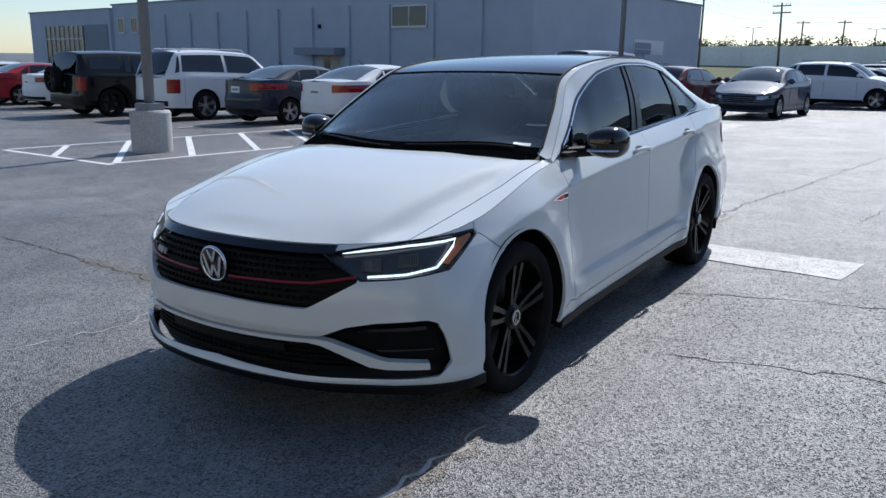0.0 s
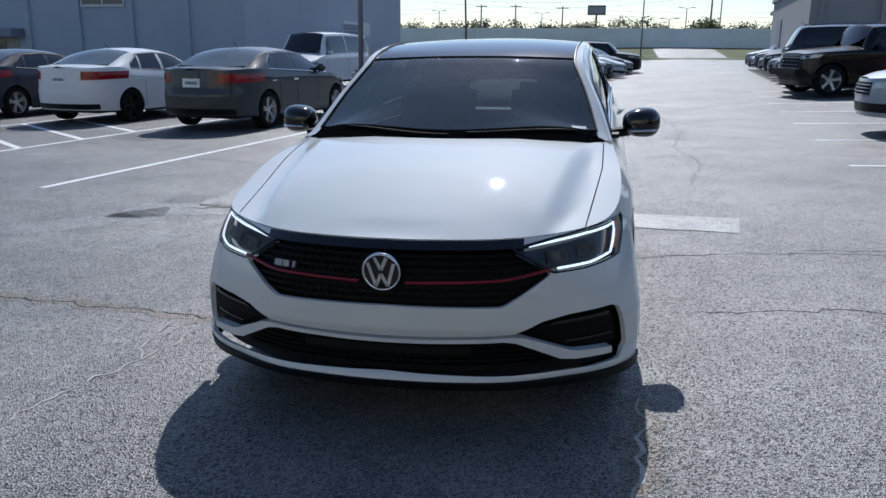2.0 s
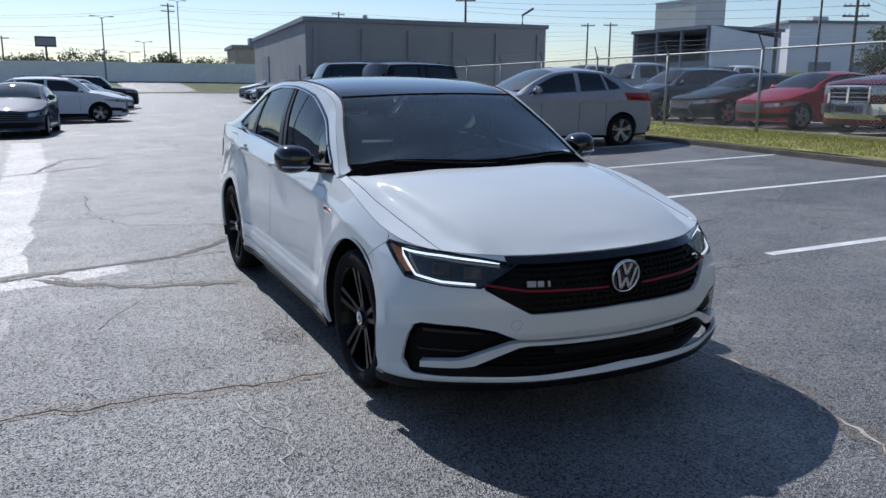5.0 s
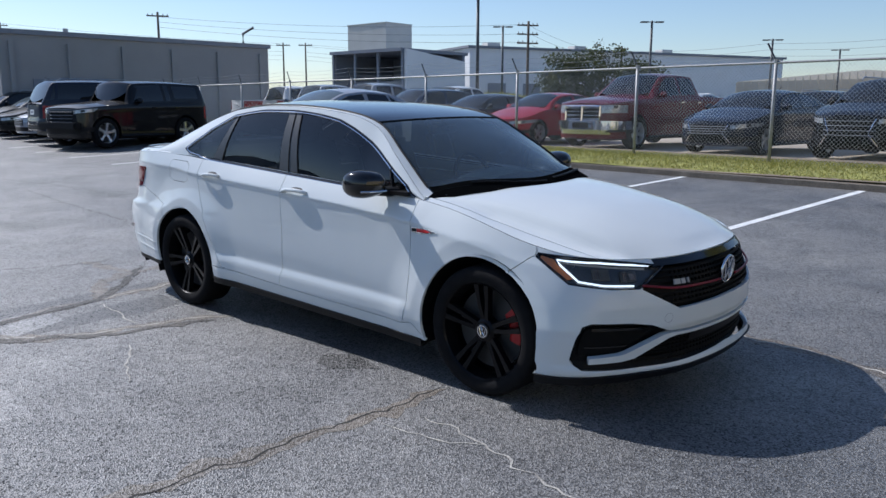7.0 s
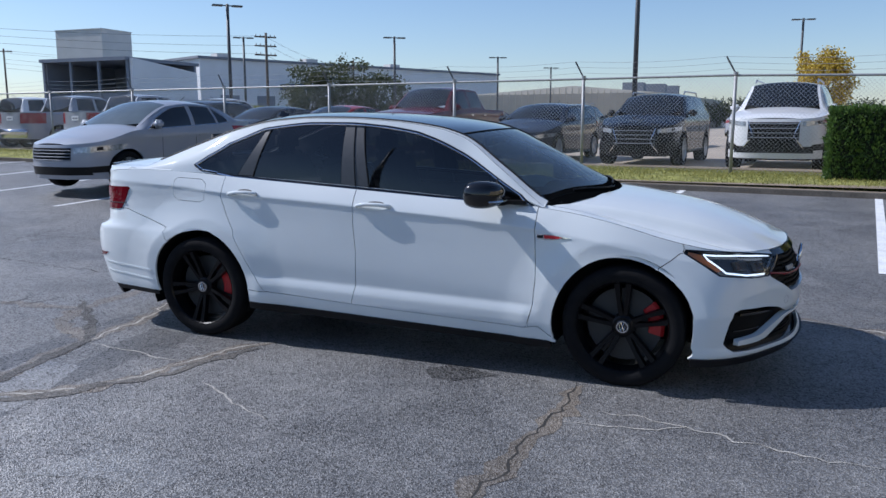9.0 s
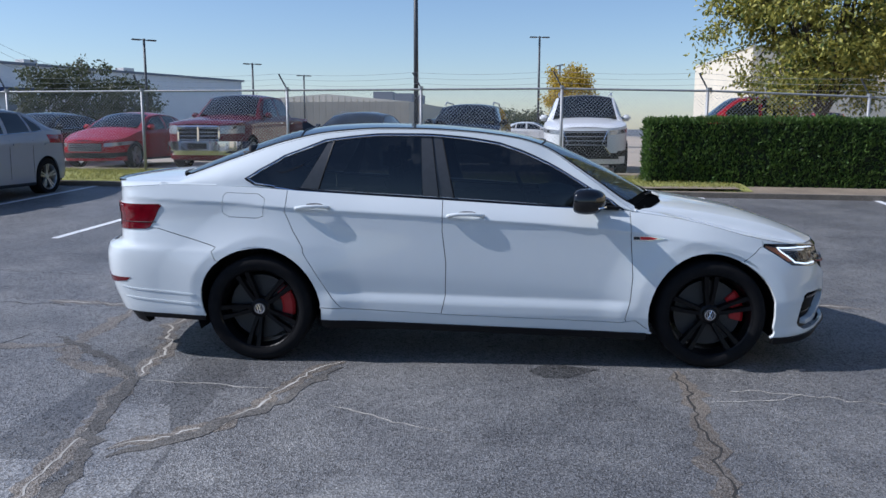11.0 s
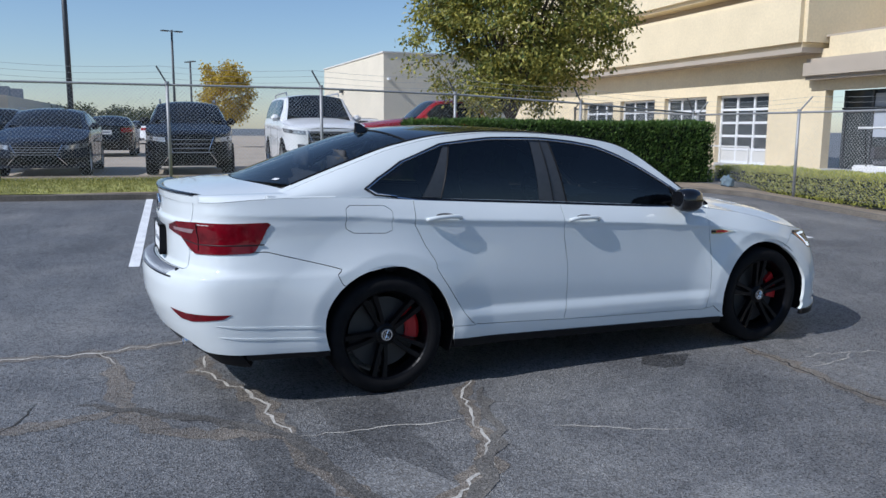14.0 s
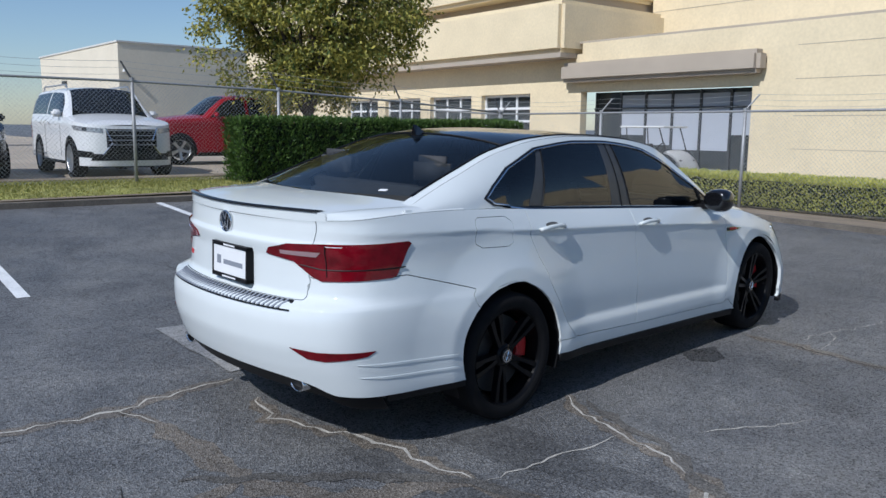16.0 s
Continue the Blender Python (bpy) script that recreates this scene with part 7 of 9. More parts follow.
        if not tall:
            part("window_trim", strip(lambda y, a, o=0.0: sp.glass(y, a, o), [(ya + 0.14, 0.05), (f + r1 + 0.30, 0.10), (f + r1 + 0.24, 0.54), (f + r1 - 0.03, 0.93), (f + r0 + 0.1, 0.94), (ya + 0.40, 0.76), (ya + 0.14, 0.05)], 0.005, 0.008, sd < 0, n=4, fine=0.12), M_CHROME if m in (P_GREY, P_SILVER, P_BLACK) else M_BLACK, car_)
        for w in wins:
            part("side_window", overlay(lambda y, a, o: sp.glass(y, a, o), w, 0.004, sd < 0, fine=0.12, thick=0.006), M_CARGLASS, car_, smooth=True)
    B_ = 0.92
    lid = lambda y0, y1, b0, b1, nu, nv, off=0.0: grid(lambda b, t: sp.lid(y0(b) + (y1(b) - y0(b)) * t, b, off), span(b0, b1, nu), span(0, 1, nv))
    c0 = lambda b: f + cowl - 0.02 + 0.22 * b * b
    c1 = lambda b: f + r0 + 0.05 * b * b
    c2 = lambda b: f + r1 - 0.03 * b * b
    c3 = lambda b: f + foot - 0.02 - 0.10 * b * b
    part("windscreen", lid(c0, c1, -B_, B_, 12, 10, 0.003), gm, car_, smooth=True)
    part("rear_screen", lid(c2, c3, -B_, B_, 12, 8, 0.003), M_CARGLASS if tall else gm, car_, smooth=True)
    part("roof", lid(c1, c2, -1, 1, 14, 12), m, car_, smooth=True)
    for sd in (1, -1):
        part("screen_pillar", lid(lambda b: ya, lambda b: yb, B_ if sd > 0 else -1, 1 if sd > 0 else -B_, 2, 40, 0.002), m, car_, smooth=True)
        bm = boxes((sd * (half + 0.02) - 0.10, sd * (half + 0.02) + 0.10, f + cowl + 0.32, f + cowl + 0.44, belt + 0.0, belt + 0.15), bevel=0.04)
        part("door_mirror", bm, m, car_, smooth=True)
        for k, y in enumerate((f + r0 + 0.62, f + r0 + 1.45)):
            s = sp.sy(y)
            part("door_handle", overlay(sp.side, [(s - 0.08, belt - 0.13), (s + 0.08, belt - 0.125), (s + 0.08, belt - 0.10), (s - 0.08, belt - 0.105)], 0.02, sd < 0, thick=0.02), M_CHROME if m is P_GREY or m is P_MAROON else m, body)
        for y in (f + r0 - 0.35, f + r0 + (r1 - r0) * 0.42, f + r1 - 0.05):
            part("door_seam", strip(sp.side, [(sp.sy(y), 0.32 if not tall else 0.42), (sp.sy(y + 0.01), belt - 0.05)], 0.0005, 0.004, sd < 0, n=4, fine=0.1), M_BLACK, body)
        part("sill_trim", strip(sp.side, [(sp.sy(-wb / 2 + AR + 0.02), sp.bottom(0) + 0.01), (sp.sy(wb / 2 - AR - 0.02), sp.bottom(0) + 0.01)], 0.0, 0.03, sd < 0, n=6, fine=0.2), M_BLACK, body)
        # lamps
        s0, s1 = sp.sf(half * 0.55), sp.sf(half * 0.97)
        zt = nose - 0.10
        hl = part("headlight", overlay(sp.side, [(s0, zt - 0.09), (s1, zt - 0.03), (s1 + 0.10, zt + 0.05), (s1 - 0.05, zt + 0.055), (s0, zt + 0.0)] if not bed else [(s0, zt - 0.17), (s1, zt - 0.15), (s1, zt + 0.03), (s0, zt + 0.03)], 0.005, sd < 0, fine=0.06), M_HEADCLEAR, car_, "clear headlight")
        part("projector", overlay(sp.side, [((s0 + s1) / 2 - 0.05, zt - 0.045), ((s0 + s1) / 2 + 0.05, zt - 0.035), ((s0 + s1) / 2 + 0.05, zt + 0.02), ((s0 + s1) / 2 - 0.05, zt + 0.01)], 0.009, sd < 0, fine=0.06), M_BLACK, hl)
        part("fog_pocket", overlay(sp.side, [(s0 + 0.12, 0.30 + 0.12 * tall), (s1, 0.32 + 0.12 * tall), (s1, 0.43 + 0.14 * tall), (s0 + 0.22, 0.40 + 0.14 * tall)], 0.006, sd < 0, fine=0.08), M_BLACK, car_)
        a0, a1 = sp.sr(half * 0.98) - (0.12 if not full else 0.02), sp.sr(half * (0.52 if not full else 0.78))
        zr_ = dz - 0.12
        poly = [(a0, zr_ - 0.10), (a1, zr_ - 0.13), (a1, zr_ + 0.03), (a0 - 0.06, zr_ + 0.04)] if not (tall and (full or bed)) else [(a0, zr_ - 0.30), (a1 - 0.02, zr_ - 0.30), (a1 - 0.02, zr_ + 0.06), (a0, zr_ + 0.06)]
        part("tail_light", overlay(sp.side, poly, 0.006, sd < 0, fine=0.06), M_TAILRED, car_, "red tail light")
    for y in ys:
        for sd in (1, -1):
            wheel(car_, sd * (half - 0.125), y, R, 0.22 if not tall else 0.26, sd, rims, 5, kind not in ("boxy", "pickup"), 0.68, 0.3 + y, False, None, None, 22)
    # nose
    g0 = sp.sf(half * (0.50 if not bed else 0.52))
    gr_ = part("grille", overlay(sp.side, [(-g0, nose - 0.30), (g0, nose - 0.30), (g0, nose - 0.10), (-g0, nose - 0.10)] if not tall else [(-g0, nose - 0.46), (g0, nose - 0.46), (g0, nose - 0.11), (-g0, nose - 0.11)], 0.006, fine=0.08), M_GRILLE, car_, "dark front grille", smooth=True)
    spindle = kind in ("suv", "saloon", "crossover")
    if spindle:
        h0 = nose - (0.58 if tall else 0.46)
        part("lower_grille", overlay(sp.side, [(-g0 * 1.12, h0), (g0 * 1.12, h0), (g0 * 0.74, nose - 0.29 - 0.1 * tall), (-g0 * 0.74, nose - 0.29 - 0.1 * tall)], 0.007, fine=0.08), M_GRILLE, gr_, smooth=True)
        for sd in (1, -1):
            part("grille_edge", strip(sp.side, [(sd * g0 * 1.16, h0 - 0.02), (sd * g0 * 0.78, nose - 0.30 - 0.08 * tall), (sd * g0 * 1.02, nose - 0.09)], 0.010, 0.010, n=4, fine=0.1), M_CHROME, gr_)
    if bed:
        part("grille_frame", strip(sp.side, [(-g0, nose - 0.46), (g0, nose - 0.46), (g0, nose - 0.10), (-g0, nose - 0.10), (-g0, nose - 0.46)], 0.012, 0.030, n=4, fine=0.1), M_CHROME, gr_)
        part("grille_post", strip(sp.side, [(0.0, nose - 0.46), (0.0, nose - 0.10)], 0.014, 0.030, n=4, fine=0.1), M_CHROME, gr_)
    for i in range(4):
        z = nose - 0.14 - i * (0.05 if not tall else 0.09)
        part("grille_bar", strip(sp.side, [(-g0, z), (g0, z)], 0.010, 0.007 if not bed else 0.016, n=4, fine=0.1), M_CHROME if kind == "pickup" else M_GREYDARK, gr_)
    lo = sp.sf(half * 0.78)
    part("front_intake", overlay(sp.side, [(-lo, 0.27 + 0.1 * tall), (lo, 0.27 + 0.1 * tall), (lo * 0.92, 0.40 + 0.1 * tall), (-lo * 0.92, 0.40 + 0.1 * tall)], 0.005, fine=0.1), M_CHROME if bed else M_BLACK, car_, smooth=True)
    # tail
    rS = sp.S
    w = 0.17
    part("number_plate", overlay(sp.side, [(rS - w, dz - 0.32), (rS + w, dz - 0.32), (rS + w, dz - 0.17), (rS - w, dz - 0.17)], 0.012, thick=0.014, fine=0.2), M_PLATE, car_, "white number plate")
    part("plate_print", overlay(sp.side, [(rS - 0.12, dz - 0.27), (rS + 0.12, dz - 0.27), (rS + 0.12, dz - 0.22), (rS - 0.12, dz - 0.22)], 0.0145, thick=0.002, fine=0.2), M_GREYDARK, car_)
    lo = 0.8
    part("rear_valance", overlay(sp.side, [(rS - lo, 0.30 + 0.1 * tall), (rS + lo, 0.30 + 0.1 * tall), (rS + lo, 0.40 + 0.13 * tall), (rS - lo, 0.40 + 0.13 * tall)], 0.006, fine=0.1), M_CHROME if bed else M_BLACK, car_, smooth=True)
    part("underbody", boxes((-half * 0.72, half * 0.72, f + 0.25, f + L - 0.3, 0.22, 0.5)), M_BLACK, car_)
    for y in ys:
        for sd in (1, -1):
            bm = bmesh.new()
            a_ = span(-0.3, math.pi + 0.3, 16)
            q0 = [bm.verts.new((sd * half * 0.6, y + AR * 1.02 * math.cos(t), R + AR * 1.02 * math.sin(t))) for t in a_]
            q1 = [bm.verts.new((sd * half * 0.94, y + AR * 1.02 * math.cos(t), R + AR * 1.02 * math.sin(t))) for t in a_]
            for i in range(len(a_) - 1):
                bm.faces.new((q0[i], q0[i + 1], q1[i + 1], q1[i]))
            bm.faces.new(q0)
            part("wheel_well", bm, M_BLACK, car_)
    if kind == "boxy":
        o = wheel(car_, 0, f + L + 0.10, 0.37, 0.25, 1, M_BLACK, 5, False, 0.6, 0, False, None, None, 22)
        o.matrix_basis = Matrix.Translation((0.1, f + L + 0.13, 1.05)) @ Matrix.Rotation(math.pi / 2, 4, "Z")
        part("bumper", boxes((-half * 0.8, half * 0.8, f - 0.16, f + 0.06, 0.50, 0.68), bevel=0.03), M_BLACK, car_)
    if bed:
        part("bumper", overlay(sp.side, [(-sp.sf(half * 0.985), 0.48), (sp.sf(half * 0.985), 0.48), (sp.sf(half * 0.985), 0.70), (-sp.sf(half * 0.985), 0.70)], 0.055, thick=0.06, fine=0.08), M_CHROME, car_, "chrome front bumper", smooth=True)
        part("plate_mount", overlay(sp.side, [(-0.24, 0.52), (0.24, 0.52), (0.24, 0.65), (-0.24, 0.65)], 0.062, thick=0.01, fine=0.1), M_BLACK, car_)
        part("rear_bumper", boxes((-half * 0.93, half * 0.93, f + L - 0.10, f + L + 0.10, 0.52, 0.70), bevel=0.03), M_CHROME, car_, smooth=True)
    if kind in ("suv", "crossover"):
        for sd in (1, -1):
            part("roof_bar", tubes([(sd * half * 0.66, f + r0 + 0.2, H - 0.05), (sd * half * 0.66, f + r0 + 0.3, H + 0.02), (sd * half * 0.68, f + r1 - 0.2, H + 0.02), (sd * half * 0.68, f + r1 - 0.1, H - 0.06)], r=0.018, n=6), M_ALLOY, car_)
    part("antenna", tubes([(0, f + r1 - 0.15, sp.lid(f + r1 - 0.15, 0).z - 0.01), (0, f + r1 + 0.02, sp.lid(f + r1 - 0.15, 0).z + 0.10)], r=0.006, n=5), M_BLACK, car_)
    return car_


cat_name = {"sedan": "parked_sedan", "saloon": "parked_saloon", "small_sedan": "parked_small_sedan", "hatch": "parked_hatchback", "crossover": "parked_crossover", "suv": "parked_suv", "boxy": "parked_off_roader", "pickup": "pickup_truck", "van": "parked_van"}
AWAY, TOWARD = LOTD + 180, LOTD
KERBSIDE = LOTD - 90
x, y = 6.63, 8.5
vehicle("small_sedan", P_SILVER, at(x, y, height(x, y) + 0.01, -94.0), "silver compact sedan parked across a stall line", glass_m=M_LIGHTGLASS)
R1 = "cars in the far row"
vehicle("saloon", P_GREY, at(-6.05, 10.42, None, AWAY), "dark grey saloon with silver alloy wheels", group=R1, glass_m=M_LIGHTGLASS)
vehicle("sedan", P_WHITE, at(-9.35, 11.2, None, AWAY), "white sedan with black wheels and red tail lights", group=R1, glass_m=M_LIGHTGLASS, rims=M_BLACK)
vehicle("sedan", P_NAVY, at(-12.5, 11.8, None, AWAY), "dark blue sedan with silver wheels", group=R1, glass_m=M_LIGHTGLASS)
vehicle("suv", P_WHITE, at(-15.7, 11.9, None, AWAY), "white family utility vehicle with silver roof bars", "suv", R1)
vehicle("boxy", P_BLACK, at(-19.0, 11.3, None, AWAY), "black boxy off-roader with rear spare wheel", "suv", R1, rims=M_BLACK)
vehicle("sedan", P_WHITE, at(-23.2, 12.6, None, AWAY), "white sedan beside the off-roader", group=R1, glass_m=M_LIGHTGLASS, rims=M_BLACK)
vehicle("sedan", P_RED, at(-26.2, 12.6, None, AWAY), "bright red sedan with silver wheels", group=R1, glass_m=M_LIGHTGLASS)
vehicle("sedan", P_WHITE, at(-29.4, 13.2, None, AWAY), "white sedan at the end of the row", group=R1, glass_m=M_LIGHTGLASS, rims=M_BLACK)
vehicle("crossover", P_BLACK, at(-33.5, 13.8, None, AWAY), "black crossover at the end of the row", "suv", R1)
vehicle("sedan", P_BLUE, at(-2.85, 21.3, None, TOWARD), "steel blue sedan facing down the lane", glass_m=M_LIGHTGLASS)
vehicle("hatch", P_MAROON, at(-5.35, 21.3, None, AWAY), "dark red hatchback seen from behind", glass_m=M_CARGLASS)
vehicle("van", P_WHITE, at(-10.2, 24.6, None, TOWARD), "white cargo van beside the light pole", "van")
R2 = "cars along the drive lane"
for i, (k, p, dx) in enumerate((("crossover", P_WHITE, 0), ("sedan", P_BLACK, -0.4), ("hatch", P_NAVY, -0.2), ("sedan", P_WHITE, 0.1), ("crossover", P_GREY, -0.3), ("sedan", P_SILVER, 0), ("suv", P_BLACK, 0.2), ("sedan", P_GREY, 0))):
    x, y = lot(-4.6 + dx, 28.2 + 2.75 * i)
    vehicle(k, p, at(x, y, None, LOTD + 90), p.name.replace("_paint", "").replace("_", " ") + " " + {"crossover": "crossover", "sedan": "sedan", "hatch": "hatchback", "suv": "utility vehicle"}[k] + " parked nose out to the lane", "car", R2, glass_m=M_CARGLASS if k in ("crossover", "suv") else M_LIGHTGLASS)
R3 = "cars before the warehouse"
x, y = 7.52, 18.8
vehicle("boxy", P_BLACK, at(x, y, None, -78.0), "black off-roader with silver five-spoke wheels", "suv", R3)
for i, (k, p, r) in enumerate((("suv", P_NAVY, LOTD + 90), ("sedan", P_SILVER, KERBSIDE), ("sedan", P_BLACK, KERBSIDE), ("sedan", P_GREY, KERBSIDE), ("crossover", P_BLACK, KERBSIDE), ("sedan", P_SILVER, KERBSIDE), ("crossover", P_GREY, KERBSIDE), ("sedan", P_WHITE, KERBSIDE), ("sedan", P_NAVY, KERBSIDE), ("crossover", P_SILVER, KERBSIDE))):
    x, y = lot(6.1, 21.6 + 2.78 * i)
    vehicle(k, p, at(x, y, None, r), p.name.replace("_paint", "").replace("_", " ") + " " + {"crossover": "crossover", "sedan": "sedan", "suv": "utility vehicle"}[k] + " parked in the side row", "car", R3, glass_m=M_CARGLASS if k != "sedan" else M_LIGHTGLASS)
R4 = "vehicles behind the fence"
for k, p, v, lab, ct, L_ in (("suv", P_WHITE, -0.88, "white luxury utility vehicle with large dark grille", "suv", 4.88), ("crossover", P_BLACK, 2.0, "black luxury crossover behind the fence", "suv", 4.64), ("saloon", P_NAVY, 4.95, "dark navy luxury saloon behind the fence", "car", 4.9), ("pickup", P_MAROON, 8.35, "dark red pickup truck with chrome grille", "truck", 5.85),
                             ("sedan", P_RED, 11.4, "red sedan behind the fence", "car", 4.65), ("saloon", P_BLACK, 14.2, "black muscle saloon behind the fence", "car", 4.9), ("crossover", P_BLUE, 17.1, "blue crossover behind the fence", "suv", 4.64)):
    wb_k, fo_k = KINDS[k][3], KINDS[k][4]
    x, y = lot((12.62 if k != "suv" else 12.10) + wb_k / 2 + fo_k, v)
    vehicle(k, p, at(x, y, 0.37, KERBSIDE), lab, ct, R4, glass_m=M_CARGLASS)
for i, (p, u, v) in enumerate(((P_SILVER, 16.2, 21.0), (P_SILVER, 16.0, 24.2), (P_WHITE, 21.5, 22.0), (P_WHITE, 16.4, 27.6), (P_GREY, 22.5, 27.0))):
    x, y = lot(u, v)
    vehicle("pickup", p, at(x, y, 0.37, LOTD + 90), p.name.replace("_paint", "").replace("_", " ") + " pickup truck with its tailgate to the fence", "truck", R4, glass_m=M_CARGLASS)
x, y = lot(18.4, -5.5)
vehicle("pickup", P_RED, at(x, y, 0.37, LOTD + 180), "bright red crew-cab pickup truck", "truck", R4)
for k, p, u, v, r in (("sedan", P_WHITE, 46.0, 2.0, LOTD), ("sedan", P_SILVER, 50.0, 4.5, LOTD + 90), ("crossover", P_GREY, 27.0, 8.0, LOTD + 90), ("sedan", P_BLACK, 27.5, 4.6, LOTD + 90), ("sedan", P_MAROON, 27.0, 12.0, LOTD + 90), ("crossover", P_SILVER, 30.0, 15.0, LOTD), ("crossover", P_WHITE, 44.0, -9.5, LOTD), ("pickup", P_RED, 40.0, -14.0, LOTD - 90)):
    x, y = lot(u, v)
    vehicle(k, p, at(x, y, 0.37, r), p.name.replace("_paint", "").replace("_", " ") + " " + {"crossover": "crossover", "sedan": "sedan", "pickup": "pickup truck"}[k] + " far across the tan lot", "car", "cars across the tan lot", glass_m=M_CARGLASS)


# ---- plants ----
def leafmat(name, dark, light, rough=0.55):
    m = bpy.data.materials.new(name)
    m.use_nodes = True
    t = m.node_tree
    b = t.nodes["Principled BSDF"]
    g = t.nodes.new("ShaderNodeNewGeometry")
    r = t.nodes.new("ShaderNodeValToRGB")
    e = r.color_ramp.elements
    e[0].color, e[1].color = (*dark, 1), (*light, 1)
    e.new(0.5).color = (*[(a + c) * 0.42 for a, c in zip(dark, light)], 1)
    t.links.new(g.outputs["Random Per Island"], r.inputs[0])
    t.links.new(r.outputs[0], b.inputs["Base Color"])
    b.inputs["Roughness"].default_value = rough
    tr = t.nodes.new("ShaderNodeBsdfTranslucent")
    t.links.new(r.outputs[0], tr.inputs["Color"])
    mx = t.nodes.new("ShaderNodeMixShader")
    mx.inputs[0].default_value = 0.36
    t.links.new(b.outputs[0], mx.inputs[1])
    t.links.new(tr.outputs[0], mx.inputs[2])
    t.links.new(mx.outputs[0], t.nodes["Material Output"].inputs["Surface"])
    return m


M_LEAF_TREE = leafmat("olive_leaf", (0.075, 0.125, 0.028), (0.58, 0.52, 0.11))
M_LEAF_HEDGE = leafmat("hedge_leaf", (0.034, 0.080, 0.018), (0.14, 0.24, 0.045))
M_LEAF_LOW = leafmat("low_hedge_leaf", (0.38, 0.42, 0.08), (0.82, 0.78, 0.20))
M_LEAF_YEL = leafmat("autumn_leaf", (0.36, 0.26, 0.03), (0.70, 0.52, 0.07))
M_LEAF_FAR = leafmat("far_leaf", (0.045, 0.065, 0.03), (0.13, 0.14, 0.06))
M_BLADE = leafmat("grass_blade", (0.18, 0.20, 0.04), (0.50, 0.46, 0.15))
M_BARK = mat("grey_bark", (0.075, 0.062, 0.05), 0.95, var=0.3, scale=14, bump=0.6, bscale=60)
# near-black green: the shade between the leaves, painted on the hedges' core
M_CORESHADE = mat("hedge_core", (0.018, 0.026, 0.010), 0.95, var=0.3, scale=10)


def leaf_mesh(name, P, D, L, W, rng, material, parent, label=""):
    """Folded four-cornered leaves at points P along directions D."""
    n = len(P)
    P, D = np.asarray(P, float), np.asarray(D, float)
    D /= np.linalg.norm(D, axis=1)[:, None] + 1e-9
    S = np.cross(D, rng.normal(size=(n, 3)))
    S /= np.linalg.norm(S, axis=1)[:, None] + 1e-9
    N = np.cross(D, S)
    l = (L * rng.uniform(0.7, 1.3, n))[:, None]
    w = (W * rng.uniform(0.7, 1.3, n))[:, None]
    V = np.stack([P, P + D * l * 0.45 + S * w * 0.5 + N * w * 0.15, P + D * l, P + D * l * 0.45 - S * w * 0.5 + N * w * 0.15], 1).reshape(-1, 3)
    i = np.arange(n)[:, None] * 4
    F = np.concatenate([i + [0, 1, 2], i + [0, 2, 3]])
    me = bpy.data.meshes.new(name)
    me.from_pydata(V.tolist(), [], F.tolist())
    me.materials.append(material)
    ob = new(name, me)
    if parent is not None:
        ob.parent = parent
    if label:
        ob["label"] = label
    return ob


